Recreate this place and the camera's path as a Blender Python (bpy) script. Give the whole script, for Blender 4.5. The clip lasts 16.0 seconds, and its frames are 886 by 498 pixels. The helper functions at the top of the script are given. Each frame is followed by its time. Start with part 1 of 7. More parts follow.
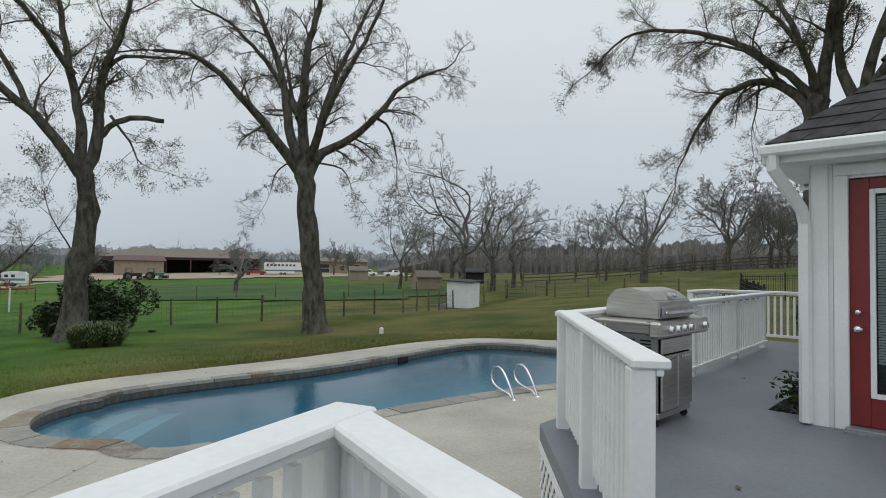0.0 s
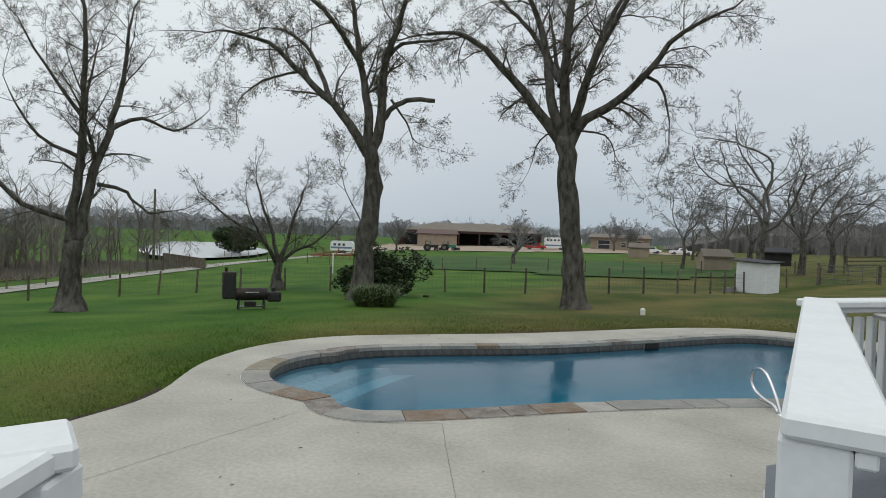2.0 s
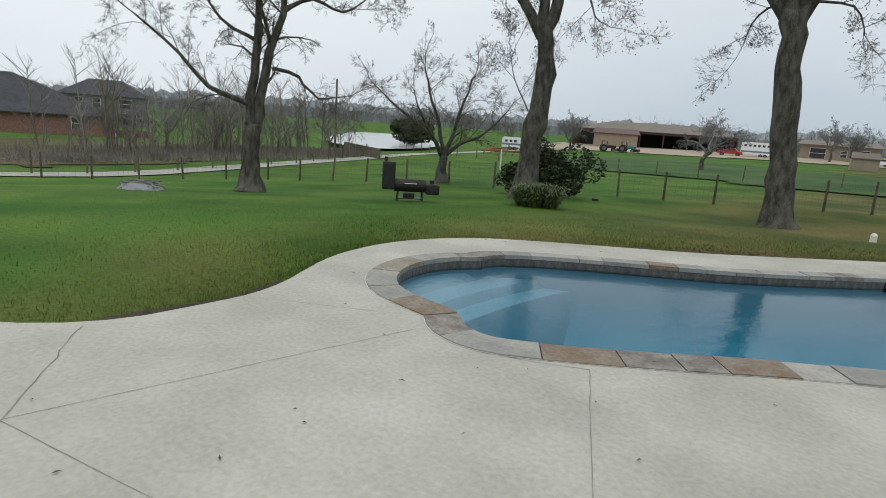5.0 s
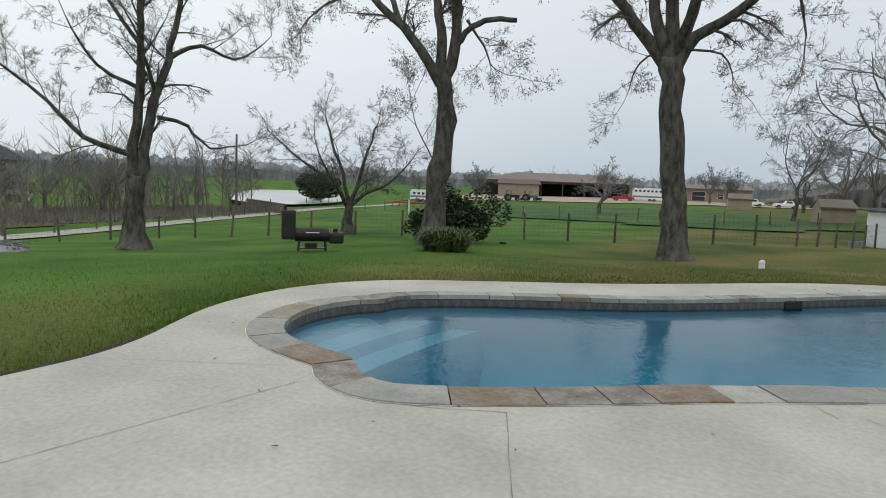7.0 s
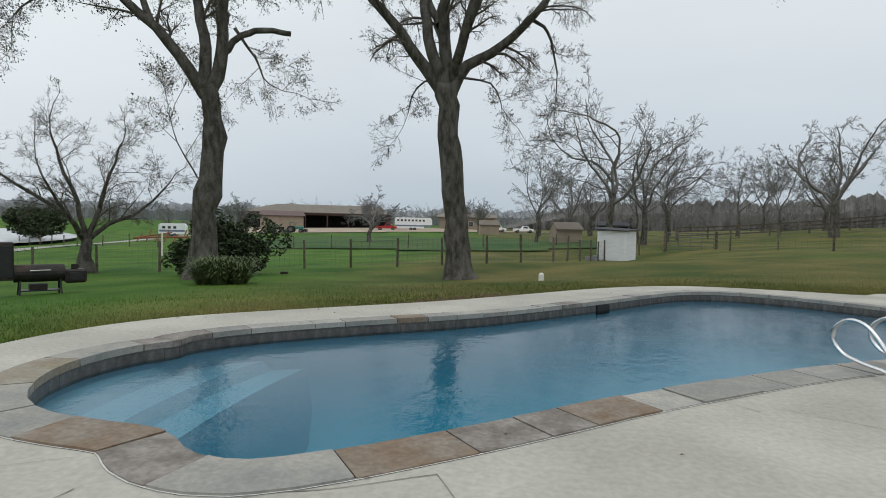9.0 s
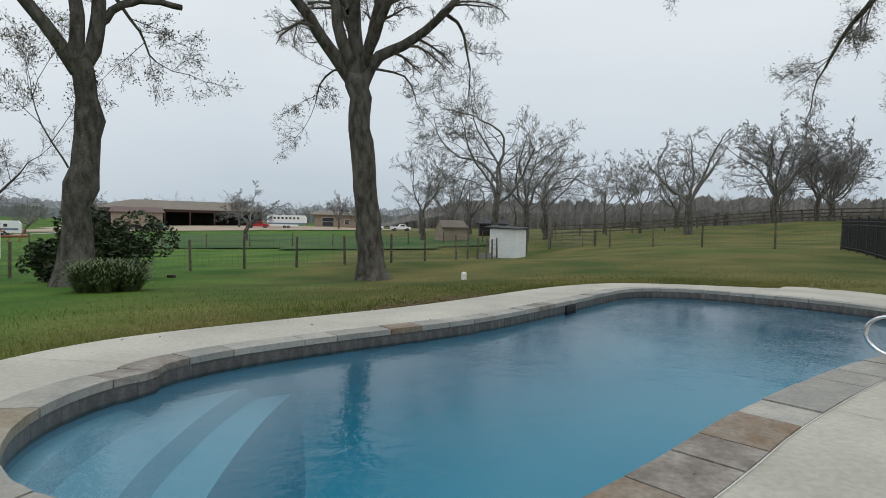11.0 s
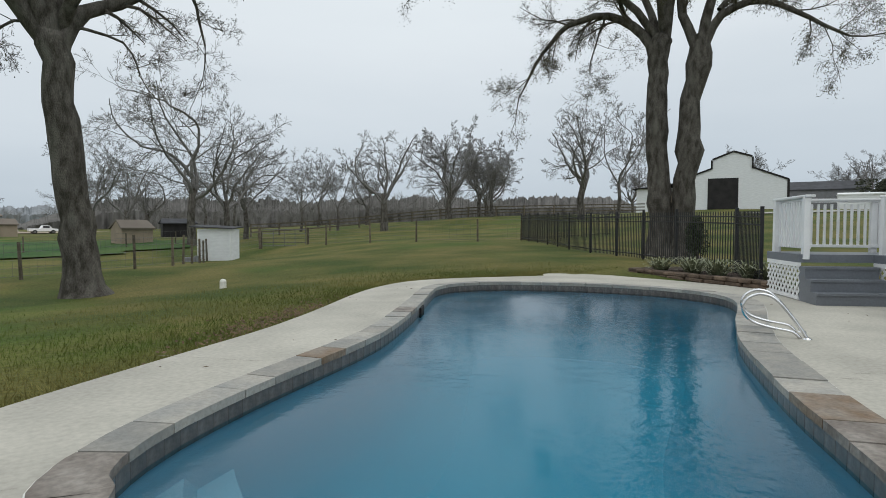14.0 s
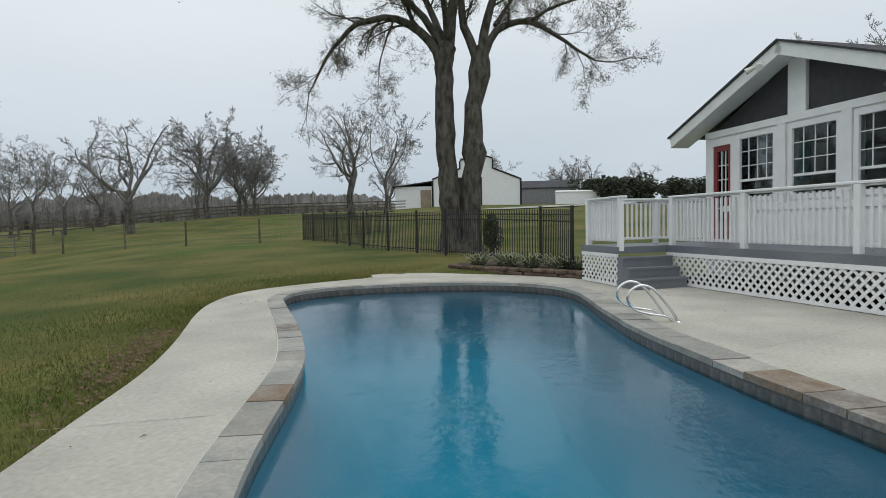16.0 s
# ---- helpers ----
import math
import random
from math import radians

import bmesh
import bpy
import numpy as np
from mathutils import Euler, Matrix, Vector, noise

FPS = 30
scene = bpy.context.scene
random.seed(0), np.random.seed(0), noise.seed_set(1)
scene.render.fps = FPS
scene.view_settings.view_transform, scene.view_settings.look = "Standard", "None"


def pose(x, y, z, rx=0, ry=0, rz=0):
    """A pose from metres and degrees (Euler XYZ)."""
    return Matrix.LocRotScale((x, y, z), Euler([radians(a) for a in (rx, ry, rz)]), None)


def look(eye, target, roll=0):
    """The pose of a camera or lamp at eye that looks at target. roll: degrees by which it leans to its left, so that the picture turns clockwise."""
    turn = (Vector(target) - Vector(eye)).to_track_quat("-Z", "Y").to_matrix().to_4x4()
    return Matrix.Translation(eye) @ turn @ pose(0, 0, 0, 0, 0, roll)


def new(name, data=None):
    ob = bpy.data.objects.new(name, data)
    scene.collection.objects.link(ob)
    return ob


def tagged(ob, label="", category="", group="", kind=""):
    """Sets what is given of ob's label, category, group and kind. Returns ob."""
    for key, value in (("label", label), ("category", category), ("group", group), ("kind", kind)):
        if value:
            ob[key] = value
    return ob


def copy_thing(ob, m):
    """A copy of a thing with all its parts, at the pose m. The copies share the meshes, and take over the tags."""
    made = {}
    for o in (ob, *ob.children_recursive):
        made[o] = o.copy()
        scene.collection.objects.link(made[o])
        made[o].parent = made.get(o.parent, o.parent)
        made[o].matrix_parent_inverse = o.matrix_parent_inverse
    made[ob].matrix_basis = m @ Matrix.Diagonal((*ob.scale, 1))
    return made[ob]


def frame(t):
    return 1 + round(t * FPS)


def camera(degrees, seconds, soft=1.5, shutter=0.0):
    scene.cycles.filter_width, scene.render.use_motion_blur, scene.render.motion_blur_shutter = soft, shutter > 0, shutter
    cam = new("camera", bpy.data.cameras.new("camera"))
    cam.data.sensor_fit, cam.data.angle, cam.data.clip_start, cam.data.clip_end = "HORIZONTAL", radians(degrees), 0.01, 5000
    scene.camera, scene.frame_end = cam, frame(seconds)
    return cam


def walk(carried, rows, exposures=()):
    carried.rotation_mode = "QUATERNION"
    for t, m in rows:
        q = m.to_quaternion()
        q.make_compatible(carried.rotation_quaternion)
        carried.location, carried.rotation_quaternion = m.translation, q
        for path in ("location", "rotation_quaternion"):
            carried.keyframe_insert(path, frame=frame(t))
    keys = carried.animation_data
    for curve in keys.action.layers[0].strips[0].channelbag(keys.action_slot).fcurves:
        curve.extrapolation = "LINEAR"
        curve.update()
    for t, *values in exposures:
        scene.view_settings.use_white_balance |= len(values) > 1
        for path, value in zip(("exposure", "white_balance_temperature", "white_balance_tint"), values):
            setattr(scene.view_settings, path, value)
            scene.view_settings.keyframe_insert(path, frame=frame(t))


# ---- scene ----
cam = camera(74.9, 16.0, 0.9)
PATH = [
    (0, (0.305, -0.975, 2.03), (0.488, 1.015, 2.096), 0.9),
    (0.5, (0.65, -0.7, 2.02), (0.631, 1.299, 2.086), 1.3),
    (1, (0.84, -0.36, 2.0), (0.57, 1.621, 2.061), 1.6),
    (1.5, (0.98, -0.065, 1.97), (0.466, 1.867, 2.02), 1.9),
    (2, (1.08, 0.16, 1.945), (0.325, 2.012, 1.903), 2.1),
    (2.5, (1.05, 0.455, 1.91), (0.156, 2.236, 1.731), 2.5),
    (3, (1.0, 0.72, 1.872), (0.024, 2.435, 1.55), 2.9),
    (3.5, (0.907, 0.999, 1.827), (-0.148, 2.642, 1.396), 3.0),
    (4, (0.745, 1.244, 1.834), (-0.459, 2.771, 1.367), 3.8),
    (6.5, (0.46, 2.031, 1.626), (-0.675, 3.654, 1.342), 2.8),
    (7, (0.344, 2.222, 1.507), (-0.649, 3.944, 1.287), 2.5),
    (7.5, (0.152, 2.395, 1.38), (-0.672, 4.209, 1.205), 2.3),
    (8, (-0.158, 2.599, 1.275), (-0.781, 4.497, 1.164), 1.8),
    (8.5, (-0.46, 2.862, 1.228), (-0.889, 4.814, 1.138), 1.5),
    (9, (-0.792, 3.058, 1.176), (-1.035, 5.041, 1.093), 1.3),
    (9.5, (-1.088, 3.254, 1.168), (-1.13, 5.252, 1.085), 1.1),
    (12, (-3.083, 4.19, 1.119), (-2.666, 6.144, 1.044), 1.4),
    (12.5, (-3.428, 4.509, 1.103), (-2.79, 6.402, 1.03), 1.1),
    (13, (-3.765, 4.866, 1.083), (-2.926, 6.68, 1.013), 0.7),
    (13.5, (-4.031, 5.121, 1.1), (-3.004, 6.836, 1.029), 0.6),
    (14, (-4.311, 5.457, 1.126), (-3.11, 7.055, 1.055), 0.3),
    (14.5, (-4.569, 5.809, 1.159), (-3.215, 7.279, 1.085), -0.2),
    (15, (-4.78, 6.201, 1.208), (-3.277, 7.518, 1.129), -0.5),
    (15.5, (-4.952, 6.622, 1.215), (-3.327, 7.785, 1.133), -0.7),
    (16, (-5.155, 7.045, 1.235), (-3.407, 8.014, 1.148), -1.1),
]
walk(cam, [(t, look(eye, target, roll)) for t, eye, target, roll in PATH], [(0, -0.20, 6200, 4), (2, -0.18, 6200, 4), (3, -0.12, 6200, 4), (4, 0.0, 6200, 4), (6.5, 0.0, 6200, 4), (8, -0.04, 6200, 4), (9.5, -0.07, 6200, 4), (12, 0.0, 6200, 4), (16, 0.0, 6200, 4)])


# ---- light and sky: an overcast winter day ----
world = bpy.data.worlds.new("overcast")
scene.world = world
world.use_nodes = True
wn, wl = world.node_tree.nodes, world.node_tree.links
wn.clear()
w_out = wn.new("ShaderNodeOutputWorld")
w_bg = wn.new("ShaderNodeBackground")
w_sky = wn.new("ShaderNodeTexSky")
w_sky.sky_type, w_sky.sun_disc = "NISHITA", False
w_sky.sun_elevation, w_sky.sun_rotation = radians(52), radians(200)
w_hs = wn.new("ShaderNodeHueSaturation")
w_hs.inputs["Saturation"].default_value, w_hs.inputs["Value"].default_value = 0.12, 0.06
wl.new(w_sky.outputs[0], w_hs.inputs["Color"])
w_tc = wn.new("ShaderNodeTexCoord")
w_sep = wn.new("ShaderNodeSeparateXYZ")
wl.new(w_tc.outputs["Generated"], w_sep.inputs[0])
w_map = wn.new("ShaderNodeMapping")
w_map.inputs["Scale"].default_value = (1.0, 1.0, 3.5)
wl.new(w_tc.outputs["Generated"], w_map.inputs[0])
w_noise = wn.new("ShaderNodeTexNoise")
w_noise.inputs["Scale"].default_value, w_noise.inputs["Detail"].default_value = 1.6, 5
wl.new(w_map.outputs[0], w_noise.inputs["Vector"])
w_ramp = wn.new("ShaderNodeValToRGB")
w_ramp.color_ramp.elements[0].position, w_ramp.color_ramp.elements[0].color = 0.0, (0.50, 0.545, 0.61, 1)
w_ramp.color_ramp.elements[1].position, w_ramp.color_ramp.elements[1].color = 1.0, (1.10, 1.10, 1.12, 1)
for pos, col in ((0.10, (0.60, 0.635, 0.695, 1)), (0.30, (0.79, 0.80, 0.84, 1)), (0.55, (0.98, 0.985, 1.0, 1))):
    el = w_ramp.color_ramp.elements.new(pos)
    el.color = col
w_add = wn.new("ShaderNodeMath")
w_add.operation = "MULTIPLY_ADD"
w_add.inputs[1].default_value, w_add.inputs[2].default_value = 0.22, -0.11
wl.new(w_noise.outputs[0], w_add.inputs[0])
w_sum = wn.new("ShaderNodeMath")
w_sum.operation = "ADD"
wl.new(w_sep.outputs["Z"], w_sum.inputs[0])
wl.new(w_add.outputs[0], w_sum.inputs[1])
w_west = wn.new("ShaderNodeMapRange")
w_west.inputs["From Min"].default_value, w_west.inputs["From Max"].default_value = -0.25, -0.95
w_west.inputs["To Max"].default_value = 0.30
wl.new(w_sep.outputs["X"], w_west.inputs["Value"])
w_sum2 = wn.new("ShaderNodeMath")
w_sum2.operation = "ADD"
wl.new(w_sum.outputs[0], w_sum2.inputs[0])
wl.new(w_west.outputs[0], w_sum2.inputs[1])
wl.new(w_sum2.outputs[0], w_ramp.inputs[0])
w_mix = wn.new("ShaderNodeMix")
w_mix.data_type = "RGBA"
w_mix.inputs["Factor"].default_value = 0.12
wl.new(w_ramp.outputs[0], w_mix.inputs["A"])
wl.new(w_hs.outputs[0], w_mix.inputs["B"])
wl.new(w_mix.outputs["Result"], w_bg.inputs["Color"])
w_bg.inputs["Strength"].default_value = 1.05
wl.new(w_bg.outputs[0], w_out.inputs[0])
sun = new("sun", bpy.data.lights.new("sun", "SUN"))
sun.data.energy, sun.data.angle, sun.data.color = 0.5, radians(40), (1.0, 0.97, 0.93)
sun.matrix_basis = look((0, 0, 30), (-4, 9, 0))


# ---- materials ----
def mat(name, base, rough=0.6, metal=0.0, vary=0.15, scale=6.0, grain=60.0, bump=0.15, tint=None, stain=None, rnd=0.0, spec=None, stretch=None, bump_dist=0.01):
    """A surface with mottling at two scales, an optional second colour in patches, stains, and piece-to-piece change."""
    m = bpy.data.materials.new(name)
    m.use_nodes = True
    nt = m.node_tree
    b = nt.nodes["Principled BSDF"]
    b.inputs["Roughness"].default_value, b.inputs["Metallic"].default_value = rough, metal
    if spec is not None:
        b.inputs["Specular IOR Level"].default_value = spec
    tc = nt.nodes.new("ShaderNodeTexCoord")
    src = tc.outputs["Object"]
    if stretch:
        mp = nt.nodes.new("ShaderNodeMapping")
        mp.inputs["Scale"].default_value = stretch
        nt.links.new(src, mp.inputs[0])
        src = mp.outputs[0]
    big = nt.nodes.new("ShaderNodeTexNoise")
    big.inputs["Scale"].default_value, big.inputs["Detail"].default_value = scale, 4
    fine = nt.nodes.new("ShaderNodeTexNoise")
    fine.inputs["Scale"].default_value, fine.inputs["Detail"].default_value = grain, 3
    nt.links.new(src, big.inputs["Vector"])
    nt.links.new(src, fine.inputs["Vector"])

    def ramp(fac, lo, hi, c0, c1):
        r = nt.nodes.new("ShaderNodeValToRGB")
        r.color_ramp.elements[0].position, r.color_ramp.elements[1].position = lo, hi
        r.color_ramp.elements[0].color, r.color_ramp.elements[1].color = (*c0, 1), (*c1, 1)
        nt.links.new(fac, r.inputs[0])
        return r.outputs[0]

    def mixed(kind, fac, a, c):
        x = nt.nodes.new("ShaderNodeMix")
        x.data_type, x.blend_type = "RGBA", kind
        if isinstance(fac, float):
            x.inputs["Factor"].default_value = fac
        else:
            nt.links.new(fac, x.inputs["Factor"])
        nt.links.new(a, x.inputs["A"])
        if isinstance(c, tuple):
            x.inputs["B"].default_value = (*c, 1)
        else:
            nt.links.new(c, x.inputs["B"])
        return x.outputs["Result"]

    two = tint or tuple(c * (1 + vary) for c in base)
    col = ramp(big.outputs[0], 0.35, 0.65, tuple(c * (1 - vary) for c in base), two)
    g = ramp(fine.outputs[0], 0.3, 0.7, (1 - vary,) * 3, (1 + vary * 0.6,) * 3)
    col = mixed("MULTIPLY", 1.0, col, g)
    if stain:
        st = nt.nodes.new("ShaderNodeTexNoise")
        st.inputs["Scale"].default_value, st.inputs["Detail"].default_value = scale * 0.37, 8
        nt.links.new(src, st.inputs["Vector"])
        col = mixed("MIX", ramp(st.outputs[0], 0.55, 0.72, (0, 0, 0), (0.75, 0.75, 0.75)), col, stain)
    if rnd:
        info = nt.nodes.new("ShaderNodeObjectInfo")
        col = mixed("MULTIPLY", 1.0, col, ramp(info.outputs["Random"], 0.0, 1.0, (1 - rnd,) * 3, (1 + rnd,) * 3))
    nt.links.new(col, b.inputs["Base Color"])
    if bump:
        bp = nt.nodes.new("ShaderNodeBump")
        bp.inputs["Strength"].default_value, bp.inputs["Distance"].default_value = bump, bump_dist
        nt.links.new(fine.outputs[0], bp.inputs["Height"])
        nt.links.new(bp.outputs[0], b.inputs["Normal"])
    return m


M = {}
M["concrete"] = mat("concrete", (0.435, 0.41, 0.355), 0.85, vary=0.13, scale=0.9, grain=24, bump=0.35, stain=(0.365, 0.345, 0.30))
M["white"] = mat("white_paint", (0.80, 0.80, 0.80), 0.5, vary=0.035, scale=3, grain=40, bump=0.08)
M["deck"] = mat("deck_paint", (0.165, 0.178, 0.20), 0.48, vary=0.10, scale=1.2, grain=30, bump=0.12, stain=(0.20, 0.21, 0.225))
M["grass"] = mat("lawn", (0.082, 0.118, 0.020), 0.9, vary=0.36, scale=0.30, grain=17, bump=0.7, tint=(0.150, 0.130, 0.040), stain=(0.068, 0.110, 0.018), spec=0.15, bump_dist=0.03)
M["blade"] = mat("grass_blade", (0.115, 0.155, 0.030), 0.8, vary=0.30, scale=0.35, grain=5, bump=0, tint=(0.21, 0.19, 0.065), spec=0.15)
M["bark"] = mat("bark", (0.105, 0.094, 0.080), 0.95, vary=0.35, scale=3.0, grain=22, bump=1.0, tint=(0.175, 0.160, 0.140), spec=0.1, stretch=(2, 2, 0.8), stain=(0.20, 0.19, 0.165), bump_dist=0.06)
M["twig"] = mat("twig", (0.125, 0.110, 0.094), 0.95, vary=0.2, bump=0, spec=0.1)
# bark grey lightened to carry the haze over far trees
M["farbark"] = mat("haze_paled_bark", (0.20, 0.19, 0.182), 0.95, vary=0.2, bump=0, spec=0.1)
M["pasture"] = mat("bright_pasture", (0.042, 0.112, 0.026), 0.9, vary=0.25, scale=0.15, grain=6, bump=0.5, tint=(0.075, 0.120, 0.032), spec=0.15)
for key, lush in (("grass", (0.60, 1.32, 0.46)), ("blade", (0.60, 1.32, 0.50))):
    # the lawn is lusher towards its west side
    gt = M[key].node_tree
    g_tc, g_sep, g_map, g_mix = (gt.nodes.new(k) for k in ("ShaderNodeTexCoord", "ShaderNodeSeparateXYZ", "ShaderNodeMapRange", "ShaderNodeMix"))
    g_n = gt.nodes.new("ShaderNodeTexNoise")
    g_n.inputs["Scale"].default_value = 0.35
    g_add = gt.nodes.new("ShaderNodeMath")
    g_add.operation = "MULTIPLY_ADD"
    g_add.inputs[1].default_value = 9.0
    g_map.inputs["From Min"].default_value, g_map.inputs["From Max"].default_value = 1.5, -5.0
    g_map.inputs["To Max"].default_value = 0.88
    g_mix.data_type, g_mix.blend_type = "RGBA", "MULTIPLY"
    g_mix.inputs["B"].default_value = (*lush, 1)
    old = gt.nodes["Principled BSDF"].inputs["Base Color"].links[0].from_socket
    gt.links.new(g_tc.outputs["Object"], g_sep.inputs[0])
    gt.links.new(g_tc.outputs["Object"], g_n.inputs["Vector"])
    gt.links.new(g_n.outputs[0], g_add.inputs[0])
    gt.links.new(g_sep.outputs["X"], g_add.inputs[2])
    gt.links.new(g_add.outputs[0], g_map.inputs["Value"])
    gt.links.new(g_map.outputs[0], g_mix.inputs["Factor"])
    gt.links.new(old, g_mix.inputs["A"])
    gt.links.new(g_mix.outputs["Result"], gt.nodes["Principled BSDF"].inputs["Base Color"])
M["farwood"] = mat("far_woods", (0.185, 0.175, 0.167), 1.0, vary=0.22, scale=0.06, grain=0.6, bump=0, tint=(0.20, 0.19, 0.18), spec=0.0, stretch=(1, 1, 0.35))
# distance haze is painted into this pale blue-grey woods colour
M["horizon"] = mat("hazed_horizon_woods", (0.27, 0.285, 0.30), 1.0, vary=0.15, scale=0.05, grain=0.4, bump=0, tint=(0.31, 0.32, 0.335), spec=0.0, stretch=(1, 1, 0.35))
M["brush"] = mat("winter_brush", (0.235, 0.205, 0.17), 0.95, vary=0.3, scale=0.4, bump=0, tint=(0.28, 0.255, 0.22), spec=0.1)
M["rough"] = mat("rough_ground", (0.125, 0.105, 0.055), 0.95, vary=0.3, scale=0.3, grain=5, bump=0.5, tint=(0.10, 0.105, 0.04), stain=(0.15, 0.115, 0.07), spec=0.1)
M["leaf"] = mat("small_leaf", (0.10, 0.105, 0.05), 0.7, vary=0.4, scale=3, bump=0, tint=(0.12, 0.11, 0.05), spec=0.2)
M["bush"] = mat("evergreen_leaf", (0.028, 0.05, 0.018), 0.55, vary=0.4, scale=5, bump=0, tint=(0.06, 0.085, 0.03), spec=0.3)
# paler copy of the evergreen leaf, with distance haze mixed into it
M["far_green"] = mat("hazed_evergreen", (0.065, 0.075, 0.052), 0.8, vary=0.4, scale=1, bump=0, tint=(0.10, 0.105, 0.075), spec=0.1)
M["strap"] = mat("strap_leaf", (0.08, 0.13, 0.04), 0.5, vary=0.35, scale=6, bump=0, tint=(0.14, 0.17, 0.07), spec=0.3)
M["pale_strap"] = mat("pale_strap_leaf", (0.20, 0.23, 0.13), 0.55, vary=0.35, scale=6, bump=0, tint=(0.30, 0.31, 0.20), spec=0.3)
M["stone"] = mat("flagstone", (0.30, 0.295, 0.275), 0.75, vary=0.16, scale=3, grain=35, bump=0.4, tint=(0.35, 0.325, 0.285), rnd=0.18)
M["stone_tan"] = mat("tan_flagstone", (0.30, 0.245, 0.17), 0.75, vary=0.2, scale=4, grain=30, bump=0.4, tint=(0.30, 0.27, 0.22))
M["stone_rust"] = mat("rust_flagstone", (0.25, 0.165, 0.10), 0.75, vary=0.25, scale=4, grain=30, bump=0.4, tint=(0.24, 0.20, 0.16))
M["stone_plum"] = mat("plum_flagstone", (0.20, 0.165, 0.14), 0.75, vary=0.25, scale=5, grain=30, bump=0.4, tint=(0.28, 0.25, 0.22))
M["tile"] = mat("waterline_tile", (0.105, 0.092, 0.085), 0.35, vary=0.25, scale=7, grain=40, bump=0.1, rnd=0.15)
M["plaster"] = mat("depth_tinted_plaster", (0.05, 0.32, 0.43), 0.7, vary=0.04, scale=2, grain=30, bump=0.05)
# water-depth tint painted into the plaster, paler up towards the entry shelf
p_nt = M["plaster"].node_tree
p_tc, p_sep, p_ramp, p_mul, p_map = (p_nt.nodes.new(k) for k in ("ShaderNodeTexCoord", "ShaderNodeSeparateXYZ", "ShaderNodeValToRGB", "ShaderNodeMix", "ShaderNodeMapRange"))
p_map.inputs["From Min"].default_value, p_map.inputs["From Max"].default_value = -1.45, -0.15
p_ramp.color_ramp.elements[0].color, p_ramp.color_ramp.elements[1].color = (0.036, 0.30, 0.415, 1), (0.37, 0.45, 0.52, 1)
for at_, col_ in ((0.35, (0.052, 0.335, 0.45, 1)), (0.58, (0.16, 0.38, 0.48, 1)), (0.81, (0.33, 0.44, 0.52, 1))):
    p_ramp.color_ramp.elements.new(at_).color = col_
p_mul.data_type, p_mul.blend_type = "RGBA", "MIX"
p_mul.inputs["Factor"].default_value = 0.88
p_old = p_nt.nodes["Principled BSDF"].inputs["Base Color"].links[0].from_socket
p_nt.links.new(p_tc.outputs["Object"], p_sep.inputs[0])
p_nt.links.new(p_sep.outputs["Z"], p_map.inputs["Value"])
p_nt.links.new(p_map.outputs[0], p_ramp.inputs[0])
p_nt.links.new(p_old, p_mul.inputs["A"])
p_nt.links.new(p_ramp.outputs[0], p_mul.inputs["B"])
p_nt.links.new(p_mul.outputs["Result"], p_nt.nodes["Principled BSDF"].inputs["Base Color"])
M["black_metal"] = mat("black_iron", (0.018, 0.018, 0.02), 0.45, vary=0.2, scale=8, bump=0.05)
M["steel"] = mat("brushed_steel", (0.50, 0.485, 0.46), 0.33, 0.9, vary=0.10, scale=5, grain=90, bump=0.05, stretch=(1, 1, 12))
M["grill_side"] = mat("grey_sheet_metal", (0.26, 0.27, 0.29), 0.45, 0.3, vary=0.08, scale=3, bump=0.03)
M["chrome"] = mat("chrome", (0.75, 0.75, 0.76), 0.14, 1.0, vary=0.05, bump=0)
M["shingle"] = mat("asphalt_shingle", (0.060, 0.058, 0.062), 0.95, vary=0.3, scale=9, grain=120, bump=0.5, rnd=0.25)
M["red"] = mat("red_door_paint", (0.20, 0.018, 0.020), 0.4, vary=0.08, scale=3, bump=0.04)
M["fence_wood"] = mat("weathered_post", (0.125, 0.105, 0.075), 0.95, vary=0.3, scale=5, grain=40, bump=0.4, rnd=0.25)
M["wire"] = mat("fence_wire", (0.16, 0.155, 0.15), 0.6, 0.5, vary=0.1, bump=0)
M["soil"] = mat("mulch", (0.055, 0.035, 0.024), 0.95, vary=0.4, scale=8, grain=60, bump=1.0, bump_dist=0.03)
M["brown_stone"] = mat("edging_stone", (0.12, 0.085, 0.06), 0.9, vary=0.3, scale=5, grain=30, bump=0.5, rnd=0.3)
M["rust"] = mat("rusty_black_steel", (0.030, 0.024, 0.022), 0.6, 0.4, vary=0.3, scale=6, grain=40, bump=0.2, stain=(0.10, 0.045, 0.025))
M["road"] = mat("pale_gravel", (0.36, 0.34, 0.30), 0.95, vary=0.12, scale=0.5, grain=10, bump=0.3)
M["dirt"] = mat("bare_dirt", (0.36, 0.285, 0.215), 0.95, vary=0.12, scale=0.2, grain=4, bump=0.2)
M["brick"] = mat("red_brick", (0.26, 0.135, 0.105), 0.9, vary=0.2, scale=4, grain=25, bump=0.3)
M["grey_stone"] = mat("grey_render", (0.22, 0.22, 0.23), 0.9, vary=0.1, scale=2, bump=0.1)
M["roof_dark"] = mat("dark_roof", (0.055, 0.055, 0.062), 0.9, vary=0.2, scale=1, grain=20, bump=0.3)
M["roof_tan"] = mat("tan_metal_roof", (0.15, 0.12, 0.092), 0.6, vary=0.1, scale=0.6, bump=0.05)
M["tan_wall"] = mat("tan_wall", (0.32, 0.255, 0.19), 0.8, vary=0.1, scale=1, bump=0.05)
